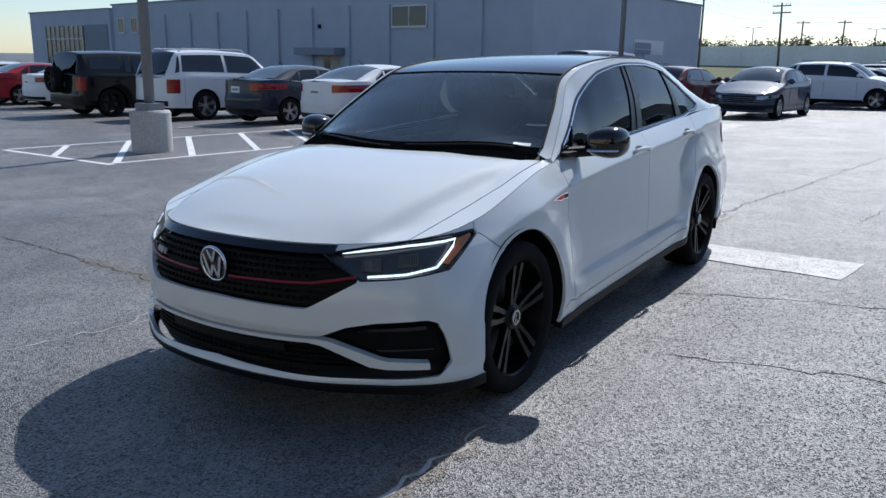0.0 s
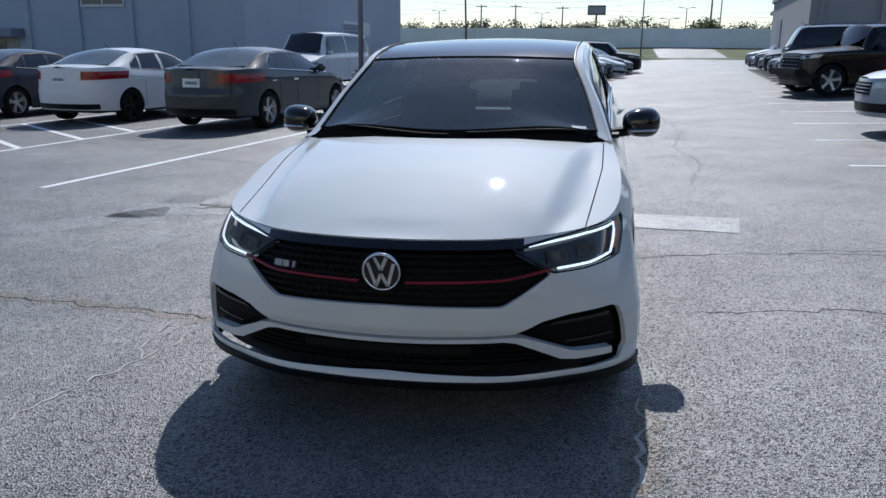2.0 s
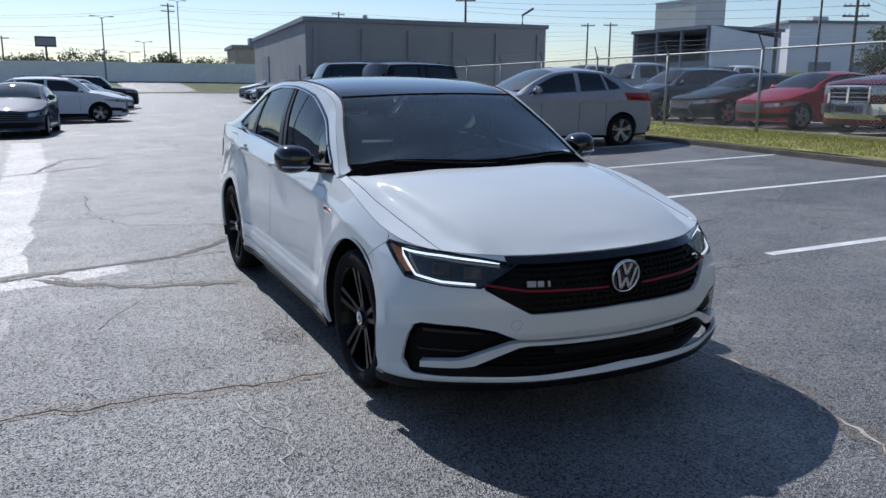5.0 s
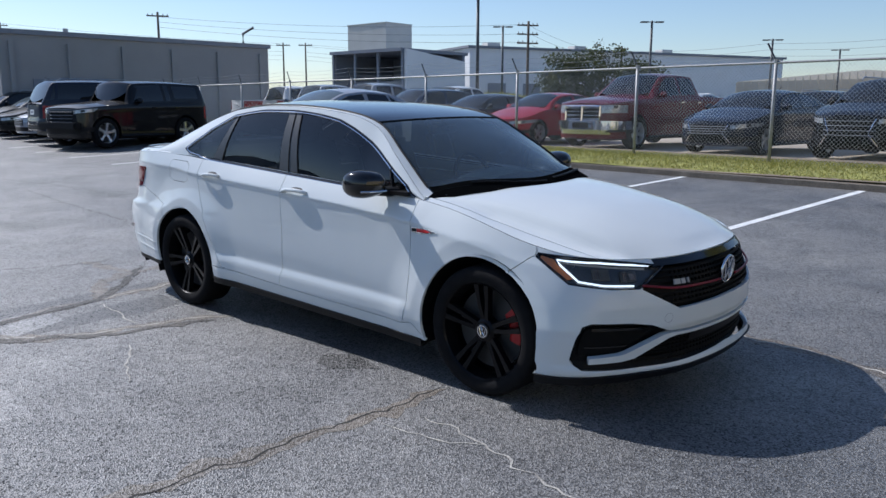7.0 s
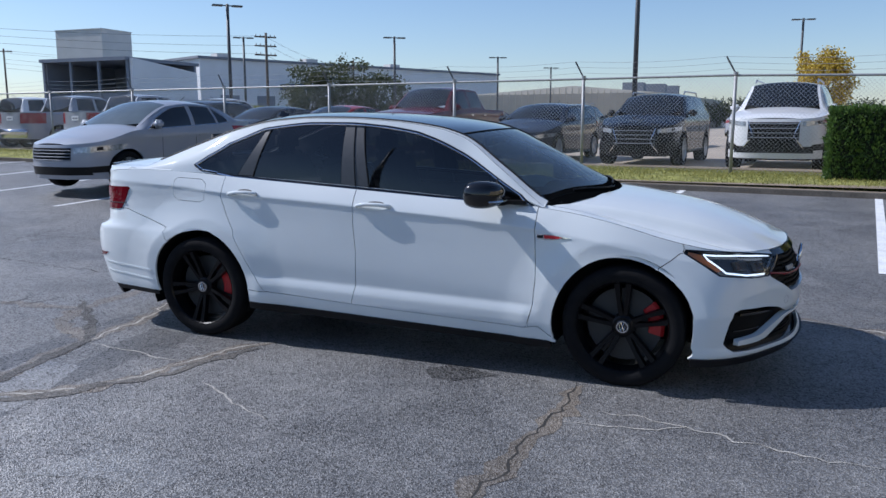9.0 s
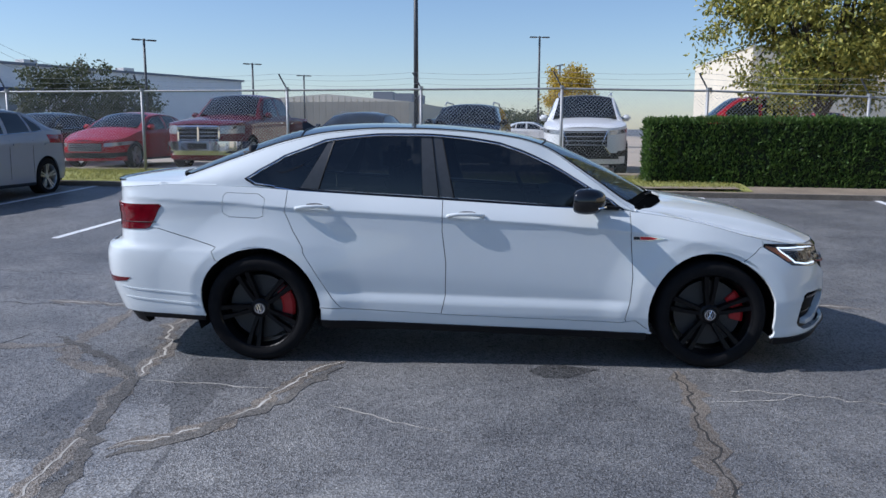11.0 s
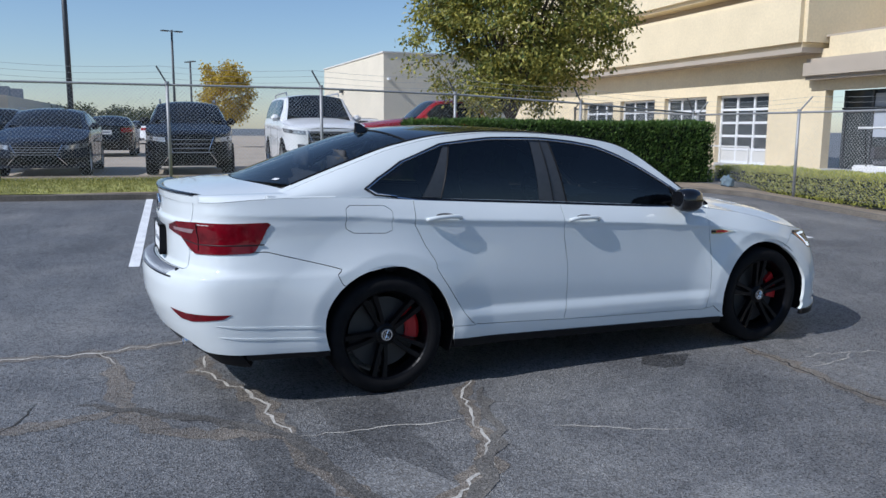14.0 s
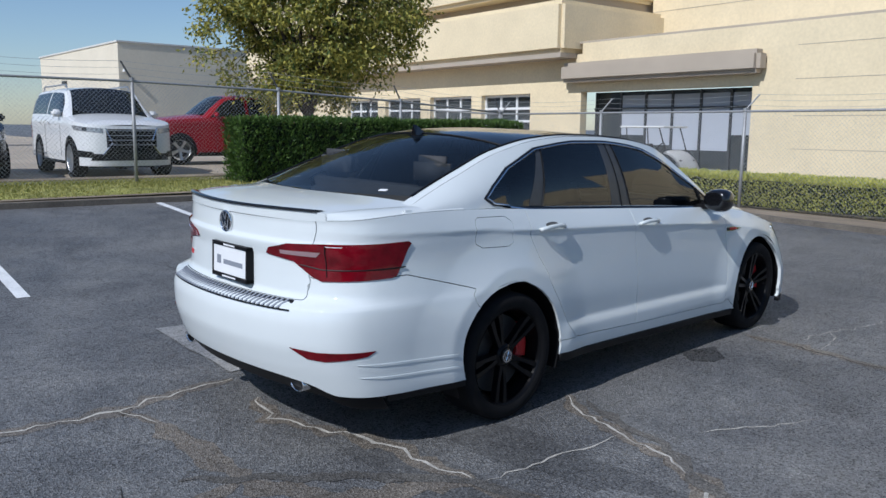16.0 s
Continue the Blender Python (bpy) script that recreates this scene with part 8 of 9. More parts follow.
def tree(name, x, y, z0, h, r, low, material, seed, label, clusters=260, per=40, leaf=0.10, trunk=0.13, spread=0.34, limbs=9):
    """A tapered trunk with limbs and twigs, and leaves in loose clumps round the twig ends."""
    rng = np.random.default_rng(seed)
    T = thing(name, label, "tree", at=pose(x, y, z0))
    bm = bmesh.new()
    fork = low * 0.75
    tube(bm, [(0, 0, -0.1), (0.03 * r, 0, fork * 0.5), (0, 0.03 * r, fork)], trunk, 9, r1=trunk * 0.75)
    zc, rz = low + (h - low) * 0.48, (h - low) * 0.54
    nodes = []
    for i in range(limbs):
        a = 2 * math.pi * (i + rng.uniform(-0.3, 0.3)) / limbs
        up = rng.uniform(-0.25, 0.9)
        e = np.array((math.cos(a) * r * 0.72 * math.sqrt(1 - 0.6 * up * up), math.sin(a) * r * 0.72 * math.sqrt(1 - 0.6 * up * up), zc + up * rz * 0.85))
        s = np.array((0, 0.03 * r, fork * 0.95))
        mid = s + (e - s) * 0.5 + np.array((0, 0, rng.uniform(0.05, 0.16) * h)) + rng.normal(size=3) * 0.04 * r
        pts = [(1 - k) ** 2 * s + 2 * k * (1 - k) * mid + k * k * e for k in np.linspace(0, 1, 7)]
        tube(bm, pts, trunk * 0.42, 6, r1=trunk * 0.10)
        nodes += pts[2:]
    nodes = np.array(nodes)
    C = []
    while len(C) < clusters:
        d = rng.normal(size=3)
        d /= np.linalg.norm(d)
        lump = 1 + 0.16 * noise.noise(Vector(d) * 2.1 + Vector((seed, 0, 0))) + 0.10 * noise.noise(Vector(d) * 4.5)
        k = rng.uniform(0.30, 1.0) ** 0.55 * lump
        p = np.array((d[0] * r * k, d[1] * r * k, zc + d[2] * rz * k))
        if p[2] > low * 0.9 and noise.noise(Vector(p * (2.4 / r)) + Vector((seed * 3.1, 0, 0))) > -0.34:
            C.append(p)
    P, D = [], []
    for c in C:
        q = nodes[np.argmin(((nodes - c) ** 2).sum(1))]
        tube(bm, [q, q + (c - q) * 0.55 + np.array((0, 0, 0.05)), c], trunk * 0.085, 4, r1=trunk * 0.03)
        n = int(per * rng.uniform(0.6, 1.4))
        o = rng.normal(size=(n, 3)) * spread * np.array((1, 1, 0.75)) * 0.6
        P.append(c + o)
        D.append(o * 0.6 + rng.normal(size=(n, 3)) * 0.3 + np.array((0, 0, -0.22)))
    part("trunk", bm, M_BARK, T, "grey-brown trunk with branching limbs", smooth=True)
    leaf_mesh("crown", np.concatenate(P), np.concatenate(D), leaf, leaf * 0.5, rng, material, T)
    return T


def hedge(name, u0, u1, v0, v1, z0, z1, material, seed, density, leaf, label, up=0.5):
    """A clipped hedge: leaves over a solid core coloured dark for the shade inside, with an uneven clipped face."""
    rng = np.random.default_rng(seed)
    T = thing(name, label, "hedge")
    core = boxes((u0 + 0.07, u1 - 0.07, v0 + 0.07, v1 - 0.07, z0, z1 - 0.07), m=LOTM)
    part("inner_growth", core, M_CORESHADE, T, "dark twiggy inside of the hedge")
    P, D = [], []
    du, dv, dz = u1 - u0, v1 - v0, z1 - z0
    for nrm, area in (((-1, 0, 0), dv * dz), ((1, 0, 0), dv * dz * 0.4), ((0, -1, 0), du * dz * 0.6), ((0, 1, 0), du * dz), ((0, 0, 1), du * dv)):
        n = int(area * density)
        a = rng.uniform(size=(n, 3))
        for ax in range(3):
            if nrm[ax]:
                a[:, ax] = 1.0 if nrm[ax] > 0 else 0.0
        p = np.array((u0, v0, z0)) + a * np.array((du, dv, dz))
        wob = np.array([0.05 * noise.noise(Vector(q) * 1.6) + 0.03 * noise.noise(Vector(q) * 6) for q in p])
        p += np.array(nrm) * (wob + rng.uniform(-0.08, 0.01, n))[:, None]
        P.append(p)
        D.append(np.array(nrm) * 0.7 + rng.normal(size=(n, 3)) * 0.45 + np.array((0, 0, up)))
    P, D = np.concatenate(P), np.concatenate(D)
    R = np.array(((EX.x, EX.y, 0), (EY.x, EY.y, 0), (0, 0, 1)))
    leaf_mesh("foliage", P @ R, D @ R, leaf, leaf * 0.42, rng, material, T)
    return T


hedge("tall_hedge", 9.45, 10.18, -8.75, -1.95, 0.30, 1.56, M_LEAF_HEDGE, 4, 1500, 0.075, "tall clipped dark green hedge beside the chain-link fence", up=0.75)
hedge("low_hedge", -13, 10.55, -10.8, -9.62, 0.05, 0.58, M_LEAF_LOW, 5, 1500, 0.062, "low clipped yellow-green hedge in front of the building")
tree("tree", *lot(16, -6.9), 0.36, 8.2, 3.3, 1.75, M_LEAF_TREE, 11, "broad leafy tree turning from green to yellow", clusters=720, per=92, leaf=0.13, trunk=0.17, spread=0.31, limbs=13)
tree("tree", 40, -4.6, 0.36, 4.6, 1.35, 1.2, M_LEAF_YEL, 12, "small tree with golden autumn leaves", clusters=190, per=44, leaf=0.16, trunk=0.07, spread=0.26)
for i, (x, y, h, r) in enumerate(((53.5, 33.8, 6.0, 2.2), (55.8, 31.4, 6.4, 2.6), (58.5, 29.4, 5.2, 2.4))):
    tree("tree", x, y, 0.4, h, r, 0.6, M_LEAF_FAR, 20 + i, "dense dark green tree behind the parked cars", clusters=110, per=34, leaf=0.3, trunk=0.12, spread=0.5, limbs=6)
rng8 = random.Random(8)
for i in range(34):
    x, y = -75 + i * 4.6 + rng8.uniform(-1.6, 1.6), 172 + rng8.uniform(-8, 12)
    tree("tree", x, y, 3.2, rng8.uniform(3.0, 5.0), rng8.uniform(2.2, 3.6), 0.8, M_LEAF_FAR, 40 + i, "distant tree beyond the wall at the road", clusters=34, per=18, leaf=0.62, trunk=0.15, spread=0.9, limbs=4)
for i in range(16):
    x, y = 122 + rng8.uniform(-5, 14), -16 + i * 1.6 + rng8.uniform(-0.6, 0.6)
    tree("tree", x, y, 0.3, rng8.uniform(3.0, 4.6), rng8.uniform(1.6, 2.6), 0.6, M_LEAF_FAR, 80 + i, "distant tree beyond the neighbouring lot", clusters=34, per=18, leaf=0.5, trunk=0.15, spread=0.7, limbs=4)
tree("bush", 16.8, 141, 2.6, 4.0, 2.4, 0.4, M_LEAF_FAR, 99, "round bush by the road", clusters=40, per=20, leaf=0.5, trunk=0.1, spread=0.7, limbs=4)

# turf on the strip
rng = np.random.default_rng(3)
n = 42000
U, V = rng.uniform(8.4, 11.85, n), np.where(rng.uniform(size=n) < 0.7, rng.uniform(-3.5, 10, n), rng.uniform(10, 30, n))
P = [(*lot(u, v), GRASS_Z(u, v) - 0.005) for u, v in zip(U, V)]
ob = leaf_mesh("grass", P, rng.normal(size=(n, 3)) * 0.5 + np.array((0, 0, 0.8)), 0.05, 0.014, rng, M_BLADE, None)
tagged(ob, "short dry yellow-green grass on the strip", "grass", kind="stuff")
# weeds on a mound beyond the lot
rng = np.random.default_rng(6)
n = 9000
a, q = rng.uniform(0, 2 * math.pi, n), np.sqrt(rng.uniform(size=n))
X, Y = 47 + 9 * q * np.cos(a), 36 + 4 * q * np.sin(a)
P = np.stack([X, Y, 0.4 + 1.7 * (1 - q * q)], 1)
ob = leaf_mesh("weeds", P, rng.normal(size=(n, 3)) * 0.4 + np.array((0, 0, 0.9)), 0.55, 0.09, rng, M_BLADE, None)
tagged(ob, "tall dry weeds on an earth mound", "weeds", kind="stuff")
bm = bmesh.new()
ring = [[bm.verts.new((47 + 9.4 * q * math.cos(a), 36 + 4.3 * q * math.sin(a), 0.3 + 1.7 * (1 - q * q))) for a in span(0, 2 * math.pi * 23 / 24, 23)] for q in (1, 0.75, 0.5, 0.25, 0.02)]
for A, B in zip(ring, ring[1:]):
    for j in range(24):
        bm.faces.new((A[j], A[(j + 1) % 24], B[(j + 1) % 24], B[j]))
tagged(obj("mound", bm, M_BANK, smooth=True), "earth mound overgrown with weeds", "mound", kind="structure")


# ---- chain-link fences ----
def fence(name, a, b, posts, base, top, label, arm=(0, 0), tall=0.30):
    """Steel posts with leaning arms, a top rail, woven wire and three strands of barbed wire; a, b are plan points along s."""
    T = thing(name, label, "fence")
    A, B = Vector((*a, 0)), Vector((*b, 0))
    L = (B - A).length
    d = (B - A) / L
    side = Vector((arm[0], arm[1], 0))
    foot = lambda s: A + d * s + Vector((0, 0, base(s)))
    roof = lambda s: A + d * s + Vector((0, 0, top(s)))
    for s in posts:
        part("post", tubes([foot(s) - Vector((0, 0, 0.1)), roof(s) + Vector((0, 0, 0.03))], r=0.030, n=10), M_GALV, T, smooth=True)
        part("arm", tubes([roof(s) + Vector((0, 0, 0.02)), roof(s) + side + Vector((0, 0, tall))], r=0.016, n=6), M_FENCEARM if tall > 0.32 else M_GALV, T)
        bm = bmesh.new()
        tube(bm, [roof(s) + Vector((0, 0, 0.0)), roof(s) + Vector((0, 0, 0.06))], 0.040, 10)
        part("post_cap", bm, M_GALV, T)
    part("top_rail", tubes([roof(s) for s in span(0, L, 24)], r=0.021, n=8), M_GALV, T, smooth=True)
    for k in (0.35, 0.68, 1.0):
        bm = bmesh.new()
        run = []
        for s0, s1 in zip(posts, posts[1:]):
            for j in range(6):
                s = s0 + (s1 - s0) * j / 6
                run.append(roof(s) + side * k + Vector((0, 0, tall * k - 0.05 * math.sin(math.pi * j / 6))))
        tube(bm, run, 0.003, 3)
        part("barbed_wire", bm, M_WIRE, T)
    # woven wire
    V, F = [], []
    pitch, r = 0.072, 0.0017
    for sgn in (1, -1):
        s = -2.0
        while s < L + 2.0:
            s += pitch
            q = min(max(s, 0), L)
            z0, z1 = base(q) + 0.03, top(q) - 0.01
            h = z1 - z0
            s0, s1 = (s, s + h) if sgn > 0 else (s + h, s)
            za, zb = z0, z1
            lo, hi = min(s0, s1), max(s0, s1)
            if hi <= 0.02 or lo >= L:
                continue
            f = lambda t: z0 + (t - s0) / (s1 - s0) * h
            if s0 < 0 or s0 > L:
                s0 = min(max(s0, 0), L)
                za = z0 + (s0 - (s if sgn > 0 else s + h)) / (h * sgn) * h
            if s1 < 0 or s1 > L:
                s1 = min(max(s1, 0), L)
                zb = z0 + (s1 - (s if sgn > 0 else s + h)) / (h * sgn) * h
            nrm = Vector((-d.y, d.x, 0))
            off = nrm * (0.0022 * sgn)
            p0, p1 = A + d * s0 + off, A + d * s1 + off
            p0.z, p1.z = za, zb
            ax = (p1 - p0).normalized()
            w = ax.cross(nrm) * r
            o = len(V)
            for p in (p0, p1):
                V += [p + w + nrm * r * 0.7, p - w + nrm * r * 0.7, p - nrm * r]
            F += [(o, o + 1, o + 4, o + 3), (o + 1, o + 2, o + 5, o + 4), (o + 2, o, o + 3, o + 5)]
    me = bpy.data.meshes.new("wire_mesh")
    me.from_pydata([tuple(v) for v in V], [], F)
    me.materials.append(M_WIRE)
    ob = new("wire_mesh", me)
    ob.parent = T
    ob["kind"] = "stuff"
    return T


M_FENCEARM = mat("dark_fence_arm", (0.10, 0.10, 0.105), 0.6, metal=0.4, var=0.1)
V0 = -8.9
VP = [-8.8, -5.95, -3.1, -0.38, 2.4, 5.2, 8.42, 11.6, 14.85, 18.2] + [18.2 + 3.2 * k for k in range(1, 14)]
fence("chain_link_fence", lot(10.3, V0), lot(10.3, 60), [v - V0 for v in VP],
      lambda s: GRASS_Z(10.3, V0 + s), lambda s: 2.16 - 0.012 * max(0.0, -0.4 - (V0 + s)) ** 1.6 if s < 40 else 2.16,
      "galvanised chain-link fence with barbed wire on leaning arms", arm=(0.02, 0.17), tall=0.33)
fence("chain_link_fence", lot(16.9, -9.3), lot(-12.3, -9.3), [0.05, 6.1, 9.28, 12.65, 16.0, 19.3, 22.6, 25.9, 29.0],
      lambda s: 0.34 - 0.022 * s if s < 15 else 0.01, lambda s: 2.05 - 0.045 * s if s < 6 else 1.78,
      "galvanised chain-link fence in front of the low hedge", arm=(-0.20, -0.10), tall=0.30)


# ---- poles and lamps ----
def turned(prof, n=12, at_=(0, 0, 0)):
    """A solid turned about z from (r, z) pairs."""
    bm = bmesh.new()
    rings = [[bm.verts.new((at_[0] + max(r, 0.001) * math.cos(2 * math.pi * i / n), at_[1] + max(r, 0.001) * math.sin(2 * math.pi * i / n), at_[2] + z)) for i in range(n)] for r, z in prof]
    for a, b in zip(rings, rings[1:]):
        for i in range(n):
            bm.faces.new((a[i], a[(i + 1) % n], b[(i + 1) % n], b[i]))
    return bm


def based_pole(x, y, h, r=0.085):
    T = thing("light_pole", "grey steel light pole on a round concrete base", "light pole", group="light poles on concrete bases", at=at(x, y))
    part("concrete_base", turned([(0.0, -0.05), (0.325, -0.05), (0.325, 0.64), (0.30, 0.675), (0.0, 0.685)], 32), M_CONC, T, "round cast concrete base", smooth=False)
    part("base_collar", boxes((-0.17, 0.17, -0.17, 0.17, 0.68, 0.79), bevel=0.012), M_POLE, T)
    part("pole", tubes([(0, 0, 0.77), (0, 0, h)], r=r, n=16), M_POLE, T, smooth=True)
    for a in range(4):
        c, s = math.cos(a * math.pi / 2 + math.pi / 4) * 0.19, math.sin(a * math.pi / 2 + math.pi / 4) * 0.19
        part("bolt", tubes([(c, s, 0.67), (c, s, 0.74)], r=0.016, n=6), M_GALV, T)


def lot_lamp(x, y, top, rz):
    T = thing("lot_lamp", "tall black parking lot lamp with flat heads", "street lamp", group="black lot lamps", at=pose(x, y, 0.36, 0, 0, rz))
    h = top - 0.36
    part("base_plate", boxes((-0.2, 0.2, -0.2, 0.2, 0, 0.05), bevel=0.01), M_DARKPOLE, T)
    part("pole", tube(bmesh.new(), [(0, 0, 0.03), (0, 0, h)], 0.11, 12, r1=0.085), M_DARKPOLE, T, smooth=True)
    for s in (-1, 1):
        part("arm", boxes((min(0, s * 0.3), max(0, s * 0.3), -0.03, 0.03, h - 0.12, h - 0.06)), M_DARKPOLE, T)
        hd = part("lamp_head", boxes((min(s * 0.25, s * 0.85), max(s * 0.25, s * 0.85), -0.17, 0.17, h - 0.14, h - 0.05), bevel=0.02), M_DARKPOLE, T)
        part("lens", boxes((min(s * 0.3, s * 0.8), max(s * 0.3, s * 0.8), -0.13, 0.13, h - 0.145, h - 0.138)), M_GALV, hd)


def utility_pole(x, y, top, rz, arms=1, lean=0.0, z0=0.5):
    T = thing("utility_pole", "weathered wooden utility pole with a crossarm", "utility pole", group="utility poles", at=pose(x, y, z0, 0, lean, rz))
    h = top - z0
    part("pole", tube(bmesh.new(), [(0, 0, -0.2), (0, 0, h)], 0.17, 10, r1=0.12), M_WOODPOLE, T, smooth=True)
    for k in range(arms):
        z = h - 0.4 - 0.9 * k
        part("crossarm", boxes((-1.15, 1.15, 0.12, 0.24, z - 0.07, z + 0.07)), M_WOODPOLE, T)
        for u in (-1.0, -0.55, 0.55, 1.0):
            part("insulator", turned([(0, 0), (0.05, 0.0), (0.06, 0.06), (0.03, 0.12), (0.05, 0.18), (0, 0.2)], 8, at_=(u, 0.18, z + 0.07)), M_GALV, T)


def street_lamp(x, y, top, rz, z0=0.6):
    T = thing("street_lamp", "grey twin-armed street lamp by the road", "street lamp", group="street lamps by the road", at=pose(x, y, z0, 0, 0, rz))
    h = top - z0
    part("pole", tube(bmesh.new(), [(0, 0, 0), (0, 0, h)], 0.12, 10, r1=0.07), M_POLE, T, smooth=True)
    for s in (-1, 1):
        part("arm", tubes([(0, 0, h - 0.15), (s * 0.5, 0, h + 0.1), (s * 0.9, 0, h + 0.12)], r=0.035, n=6), M_POLE, T)
        part("lamp_head", boxes((min(s * 0.8, s * 1.5), max(s * 0.8, s * 1.5), -0.14, 0.14, h + 0.06, h + 0.18), bevel=0.03), M_POLE, T)


based_pole(-8.93, 4.18, 8.5)
based_pole(-7.40, 21.2, 8.5)
for x, y, z, rz in ((33.4, 26.7, 7.9, -42), (28.6, 3.05, 9.3, -60), (51, 24.6, 7.7, -50), (68.5, 22, 7.4, -60), (85, 21, 7.4, -60), (63, -4.3, 9.1, -80), (74.9, -7.1, 7.7, 20), (52.5, 39.5, 8.4, -50)):
    lot_lamp(x, y, z, rz)
POLES = ((-30.5, 112, 13.5, 8, 1, 0), (-19.8, 112, 9.9, 8, 2, -2), (-25, 158, 10, 0, 1, 0), (-18.3, 160, 10.1, 0, 1, 0), (-8.8, 158, 9.7, 0, 1, 0), (17.3, 141, 15, 10, 2, 0), (64.9, 45.7, 10.2, -35, 3, 0), (79, 105.8, 11.9, -40, 1, 0), (82.4, 104.2, 12, -40, 1, 0), (41.7, 78.5, 11.5, -30, 1, 0), (-48, 118, 13, 8, 1, 0), (44, 130, 14, 0, 1, 0), (110, 60, 11, -40, 2, 0))
for x, y, z, rz, n, ln in POLES:
    utility_pole(x, y, z, rz, n, ln)
for x, y, z, rz in ((5.0, 112, 10.1, 5), (18.8, 140.5, 15.4, 8), (14.2, 152, 9.0, 4), (9.8, 131, 6.3, 0), (-33, 155, 8.6, 0), (-13, 160, 8.4, 0)):
    street_lamp(x, y, z, rz)

# sagging cables from pole to pole along the road
bm = bmesh.new()


def cable(a, b, sag, r=0.016):
    a, b = Vector(a), Vector(b)
    tube(bm, [a.lerp(b, k) - Vector((0, 0, 4 * sag * k * (1 - k))) for k in span(0, 1, 14)], r, 3)


for z, dz in ((0, 0.3), (0.5, 0.35), (-1.3, 0.5), (-2.2, 0.55), (-3.2, 0.6)):
    cable((-90, 124, 12.5 + z), (-48, 118.2, 12.5 + z), 0.5 + dz)
    cable((-48, 118.2, 12.5 + z), (-30.5, 112.2, 12.8 + z), dz)
    cable((-30.5, 112.2, 12.8 + z), (-19.8, 112.2, 9.5 + z * 0.6), dz)
    cable((-19.8, 112.2, 9.5 + z * 0.6), (17.3, 141.2, 14.0 + z), 0.6 + dz)
    cable((17.3, 141.2, 14.0 + z), (44, 130.2, 13.4 + z), dz)
    cable((44, 130.2, 13.4 + z), (79, 106, 11.4 + z * 0.7), dz)
    cable((82.4, 104.4, 11.4 + z * 0.7), (110, 60.2, 10.5 + z * 0.5), 0.6 + dz)
for z, off in ((0, 0), (-0.9, 0.6), (-1.8, -0.4)):
    cable((41.7, 78.6, 11.0 + z * 0.6), (64.9 + off, 45.9, 9.9 + z), 0.6)
    cable((64.9 + off, 45.9, 9.9 + z), (110, 60.2, 10.0 + z), 0.8)
    cable((-25, 158.2, 9.6 + z), (-18.3, 160.2, 9.7 + z), 0.2)
    cable((-18.3, 160.2, 9.7 + z), (-8.8, 158.2, 9.3 + z), 0.3)
    cable((-8.8, 158.2, 9.3 + z), (60, 165, 10.3 + z), 1.2)
    cable((-25, 158.2, 9.6 + z), (-95, 160, 10.5 + z), 1.2)
tagged(obj("overhead_cables", bm, M_DARKPOLE), "sagging overhead power cables along the road", "cable", kind="stuff")

T = thing("billboard", "dark roadside billboard on a single post", "billboard", at=pose(-1.9, 141, 0.8))
part("post", tubes([(0, 0, 0), (0, 0, 6.6)], r=0.16, n=10), M_DARKPOLE, T)
part("panel", boxes((-1.55, 1.55, -0.15, 0.15, 6.5, 8.15), bevel=0.03), M_DARKPOLE, T)
part("face", boxes((-1.35, 1.35, -0.17, -0.15, 6.75, 7.9)), M_GREYDARK, T)

# ---- golf cart in front of the showroom ----
T = thing("golf_cart", "white golf cart with a flat roof standing by the showroom", "golf cart", at=pose(*lot(11.7, -16.6), -0.14, 0, 0, 84.0))
M_CART = mat("white_moulded_plastic", (0.75, 0.75, 0.74), 0.35, var=0.04, scale=2)
M_SEATC = mat("grey_vinyl", (0.10, 0.10, 0.11), 0.5, var=0.1)
part("roof", boxes((-0.58, 0.58, -0.95, 0.75, 1.64, 1.70), bevel=0.02), M_CART, T, smooth=False)
part("body", boxes((-0.55, 0.55, -1.10, 0.20, 0.22, 0.62), bevel=0.05), M_CART, T)
part("floor_pan", boxes((-0.52, 0.52, 0.18, 0.85, 0.24, 0.32), bevel=0.01), M_SEATC, T)
bm = bmesh.new()
g = []
for k in span(0, 1, 8):
    row = []
    for x in span(-0.56, 0.56, 8):
        row.append(bm.verts.new((x * (1 - 0.12 * k), 0.72 + 0.62 * math.sin(k * 1.5), 0.98 - 0.70 * k ** 1.8 - 0.10 * (x / 0.56) ** 4)))
    g.append(row)
for a, b in zip(g, g[1:]):
    for i in range(8):
        bm.faces.new((a[i], a[i + 1], b[i + 1], b[i]))
bmesh.ops.solidify(bm, geom=bm.faces[:], thickness=0.03)
part("cowl", bm, M_CART, T, "rounded white front cowl", smooth=True)
part("seat", boxes((-0.5, 0.5, -0.45, 0.10, 0.62, 0.76), bevel=0.04), M_SEATC, T)
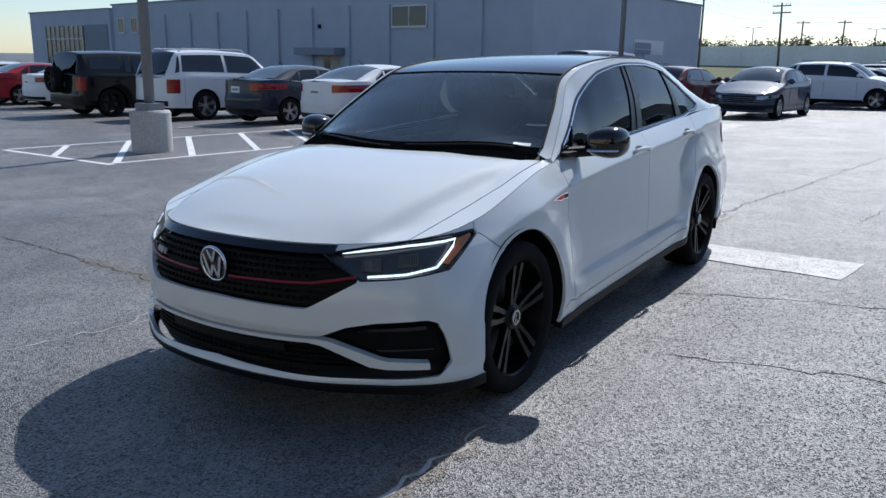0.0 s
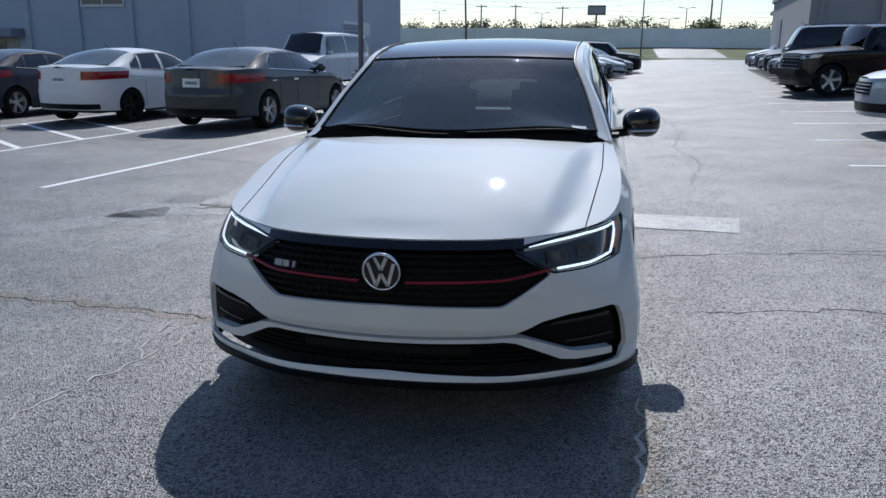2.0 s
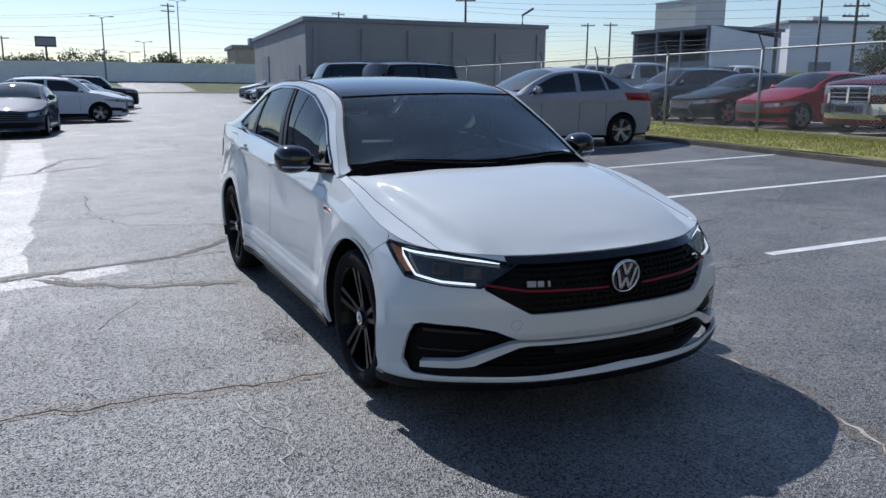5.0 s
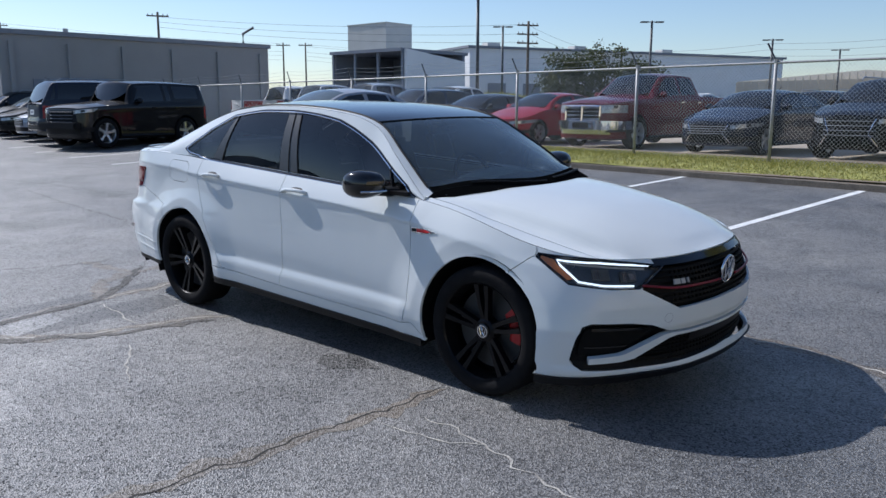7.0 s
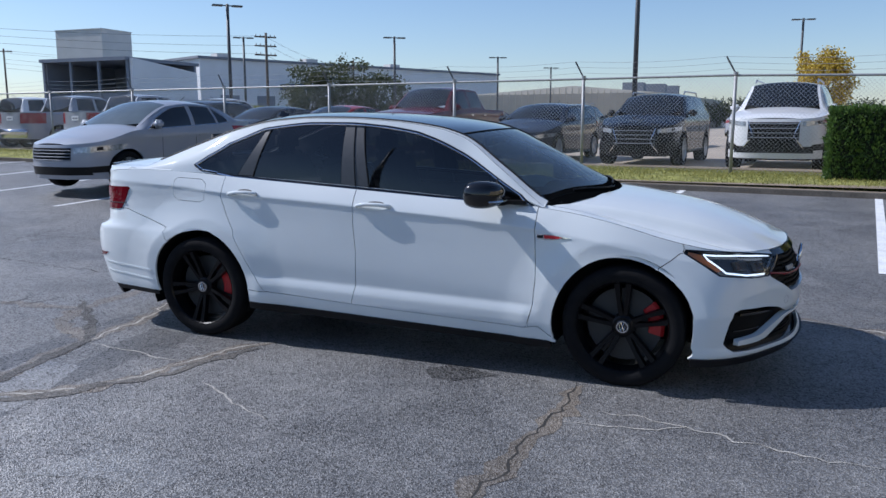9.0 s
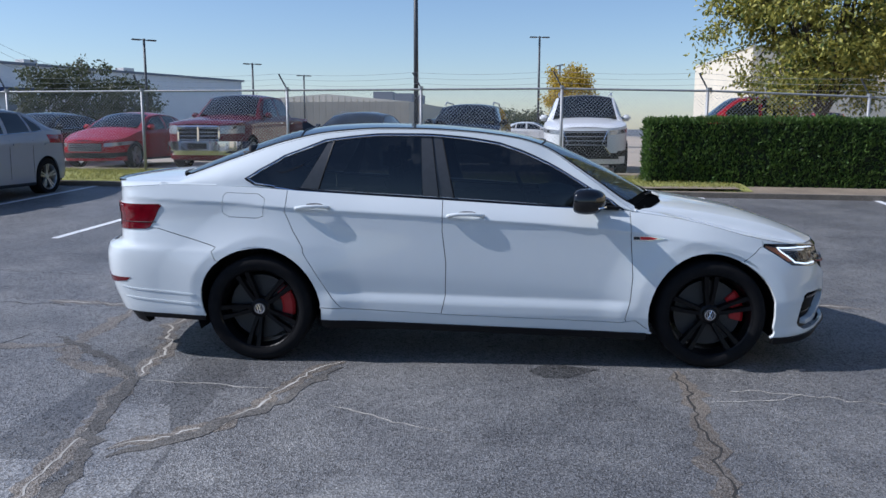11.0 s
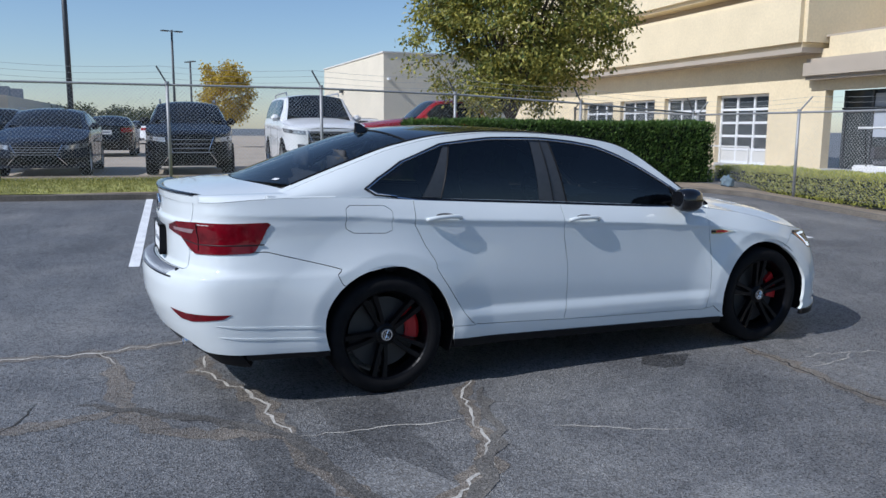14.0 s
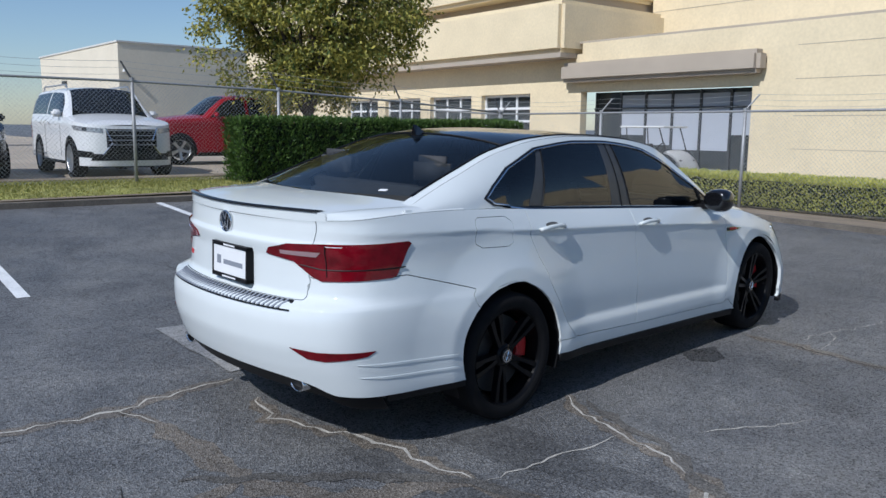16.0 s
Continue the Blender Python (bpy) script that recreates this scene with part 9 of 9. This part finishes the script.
part("backrest", boxes((-0.5, 0.5, -0.52, -0.42, 0.80, 1.15), bevel=0.03), M_SEATC, T)
for sx in (-1, 1):
    part("roof_post", tubes([(sx * 0.52, -0.6, 0.6), (sx * 0.52, -0.72, 1.65)], r=0.018, n=6), M_BLACK, T)
    part("roof_post", tubes([(sx * 0.52, 0.78, 0.95), (sx * 0.52, 0.52, 1.65)], r=0.018, n=6), M_BLACK, T)
    part("headlight", boxes((sx * 0.30 - 0.09, sx * 0.30 + 0.09, 1.17, 1.22, 0.62, 0.70), bevel=0.02), M_BLACK, T)
    for yy in (-0.75, 0.85):
        w = part("wheel", tubes([(sx * 0.40, yy, 0.23), (sx * 0.58, yy, 0.23)], r=0.23, n=18), M_RUBBER, T)
        part("rim", tubes([(sx * 0.575, yy, 0.23), (sx * 0.585, yy, 0.23)], r=0.12, n=12), M_GALV, w)
part("steering_wheel", tubes([(0.25 + 0.16 * math.cos(a), 0.42 + 0.08 * math.sin(a), 1.05 + 0.14 * math.sin(a)) for a in span(0, 2 * math.pi, 16)], r=0.014, n=6), M_BLACK, T)

# pipe rail before the garage doors, and a plastic bag caught by the hedge
T = thing("pipe_rail", "low white pipe guard rail before the garage doors", "rail")
for k in range(3):
    u = 19.0 + 1.6 * k
    part("post", tubes([(*lot(u, -17.6), 0.2), (*lot(u, -17.6), 0.85)], r=0.03, n=8), M_CART, T)
part("bar", tubes([(*lot(19.0, -17.6), 0.84), (*lot(22.2, -17.6), 0.84)], r=0.03, n=8), M_CART, T)

# plastic bag caught at the hedge's end
rb = random.Random(5)
bm = bmesh.new()
bmesh.ops.create_icosphere(bm, subdivisions=3, radius=0.13)
for v in bm.verts:
    v.co *= 1 + 0.45 * noise.noise(v.co * 14) + 0.2 * noise.noise(v.co * 31)
    v.co.z = max(-0.08, v.co.z * 1.15)
x, y = lot(8.95, -8.75)
bm.transform(Matrix.Translation((x, y, 0.33)))
tagged(obj("plastic_bag", bm, glass("thin_white_plastic", (0.75, 0.77, 0.8), 0.5, 0.1), smooth=True), "crumpled pale plastic bag caught by the hedge", "bag")
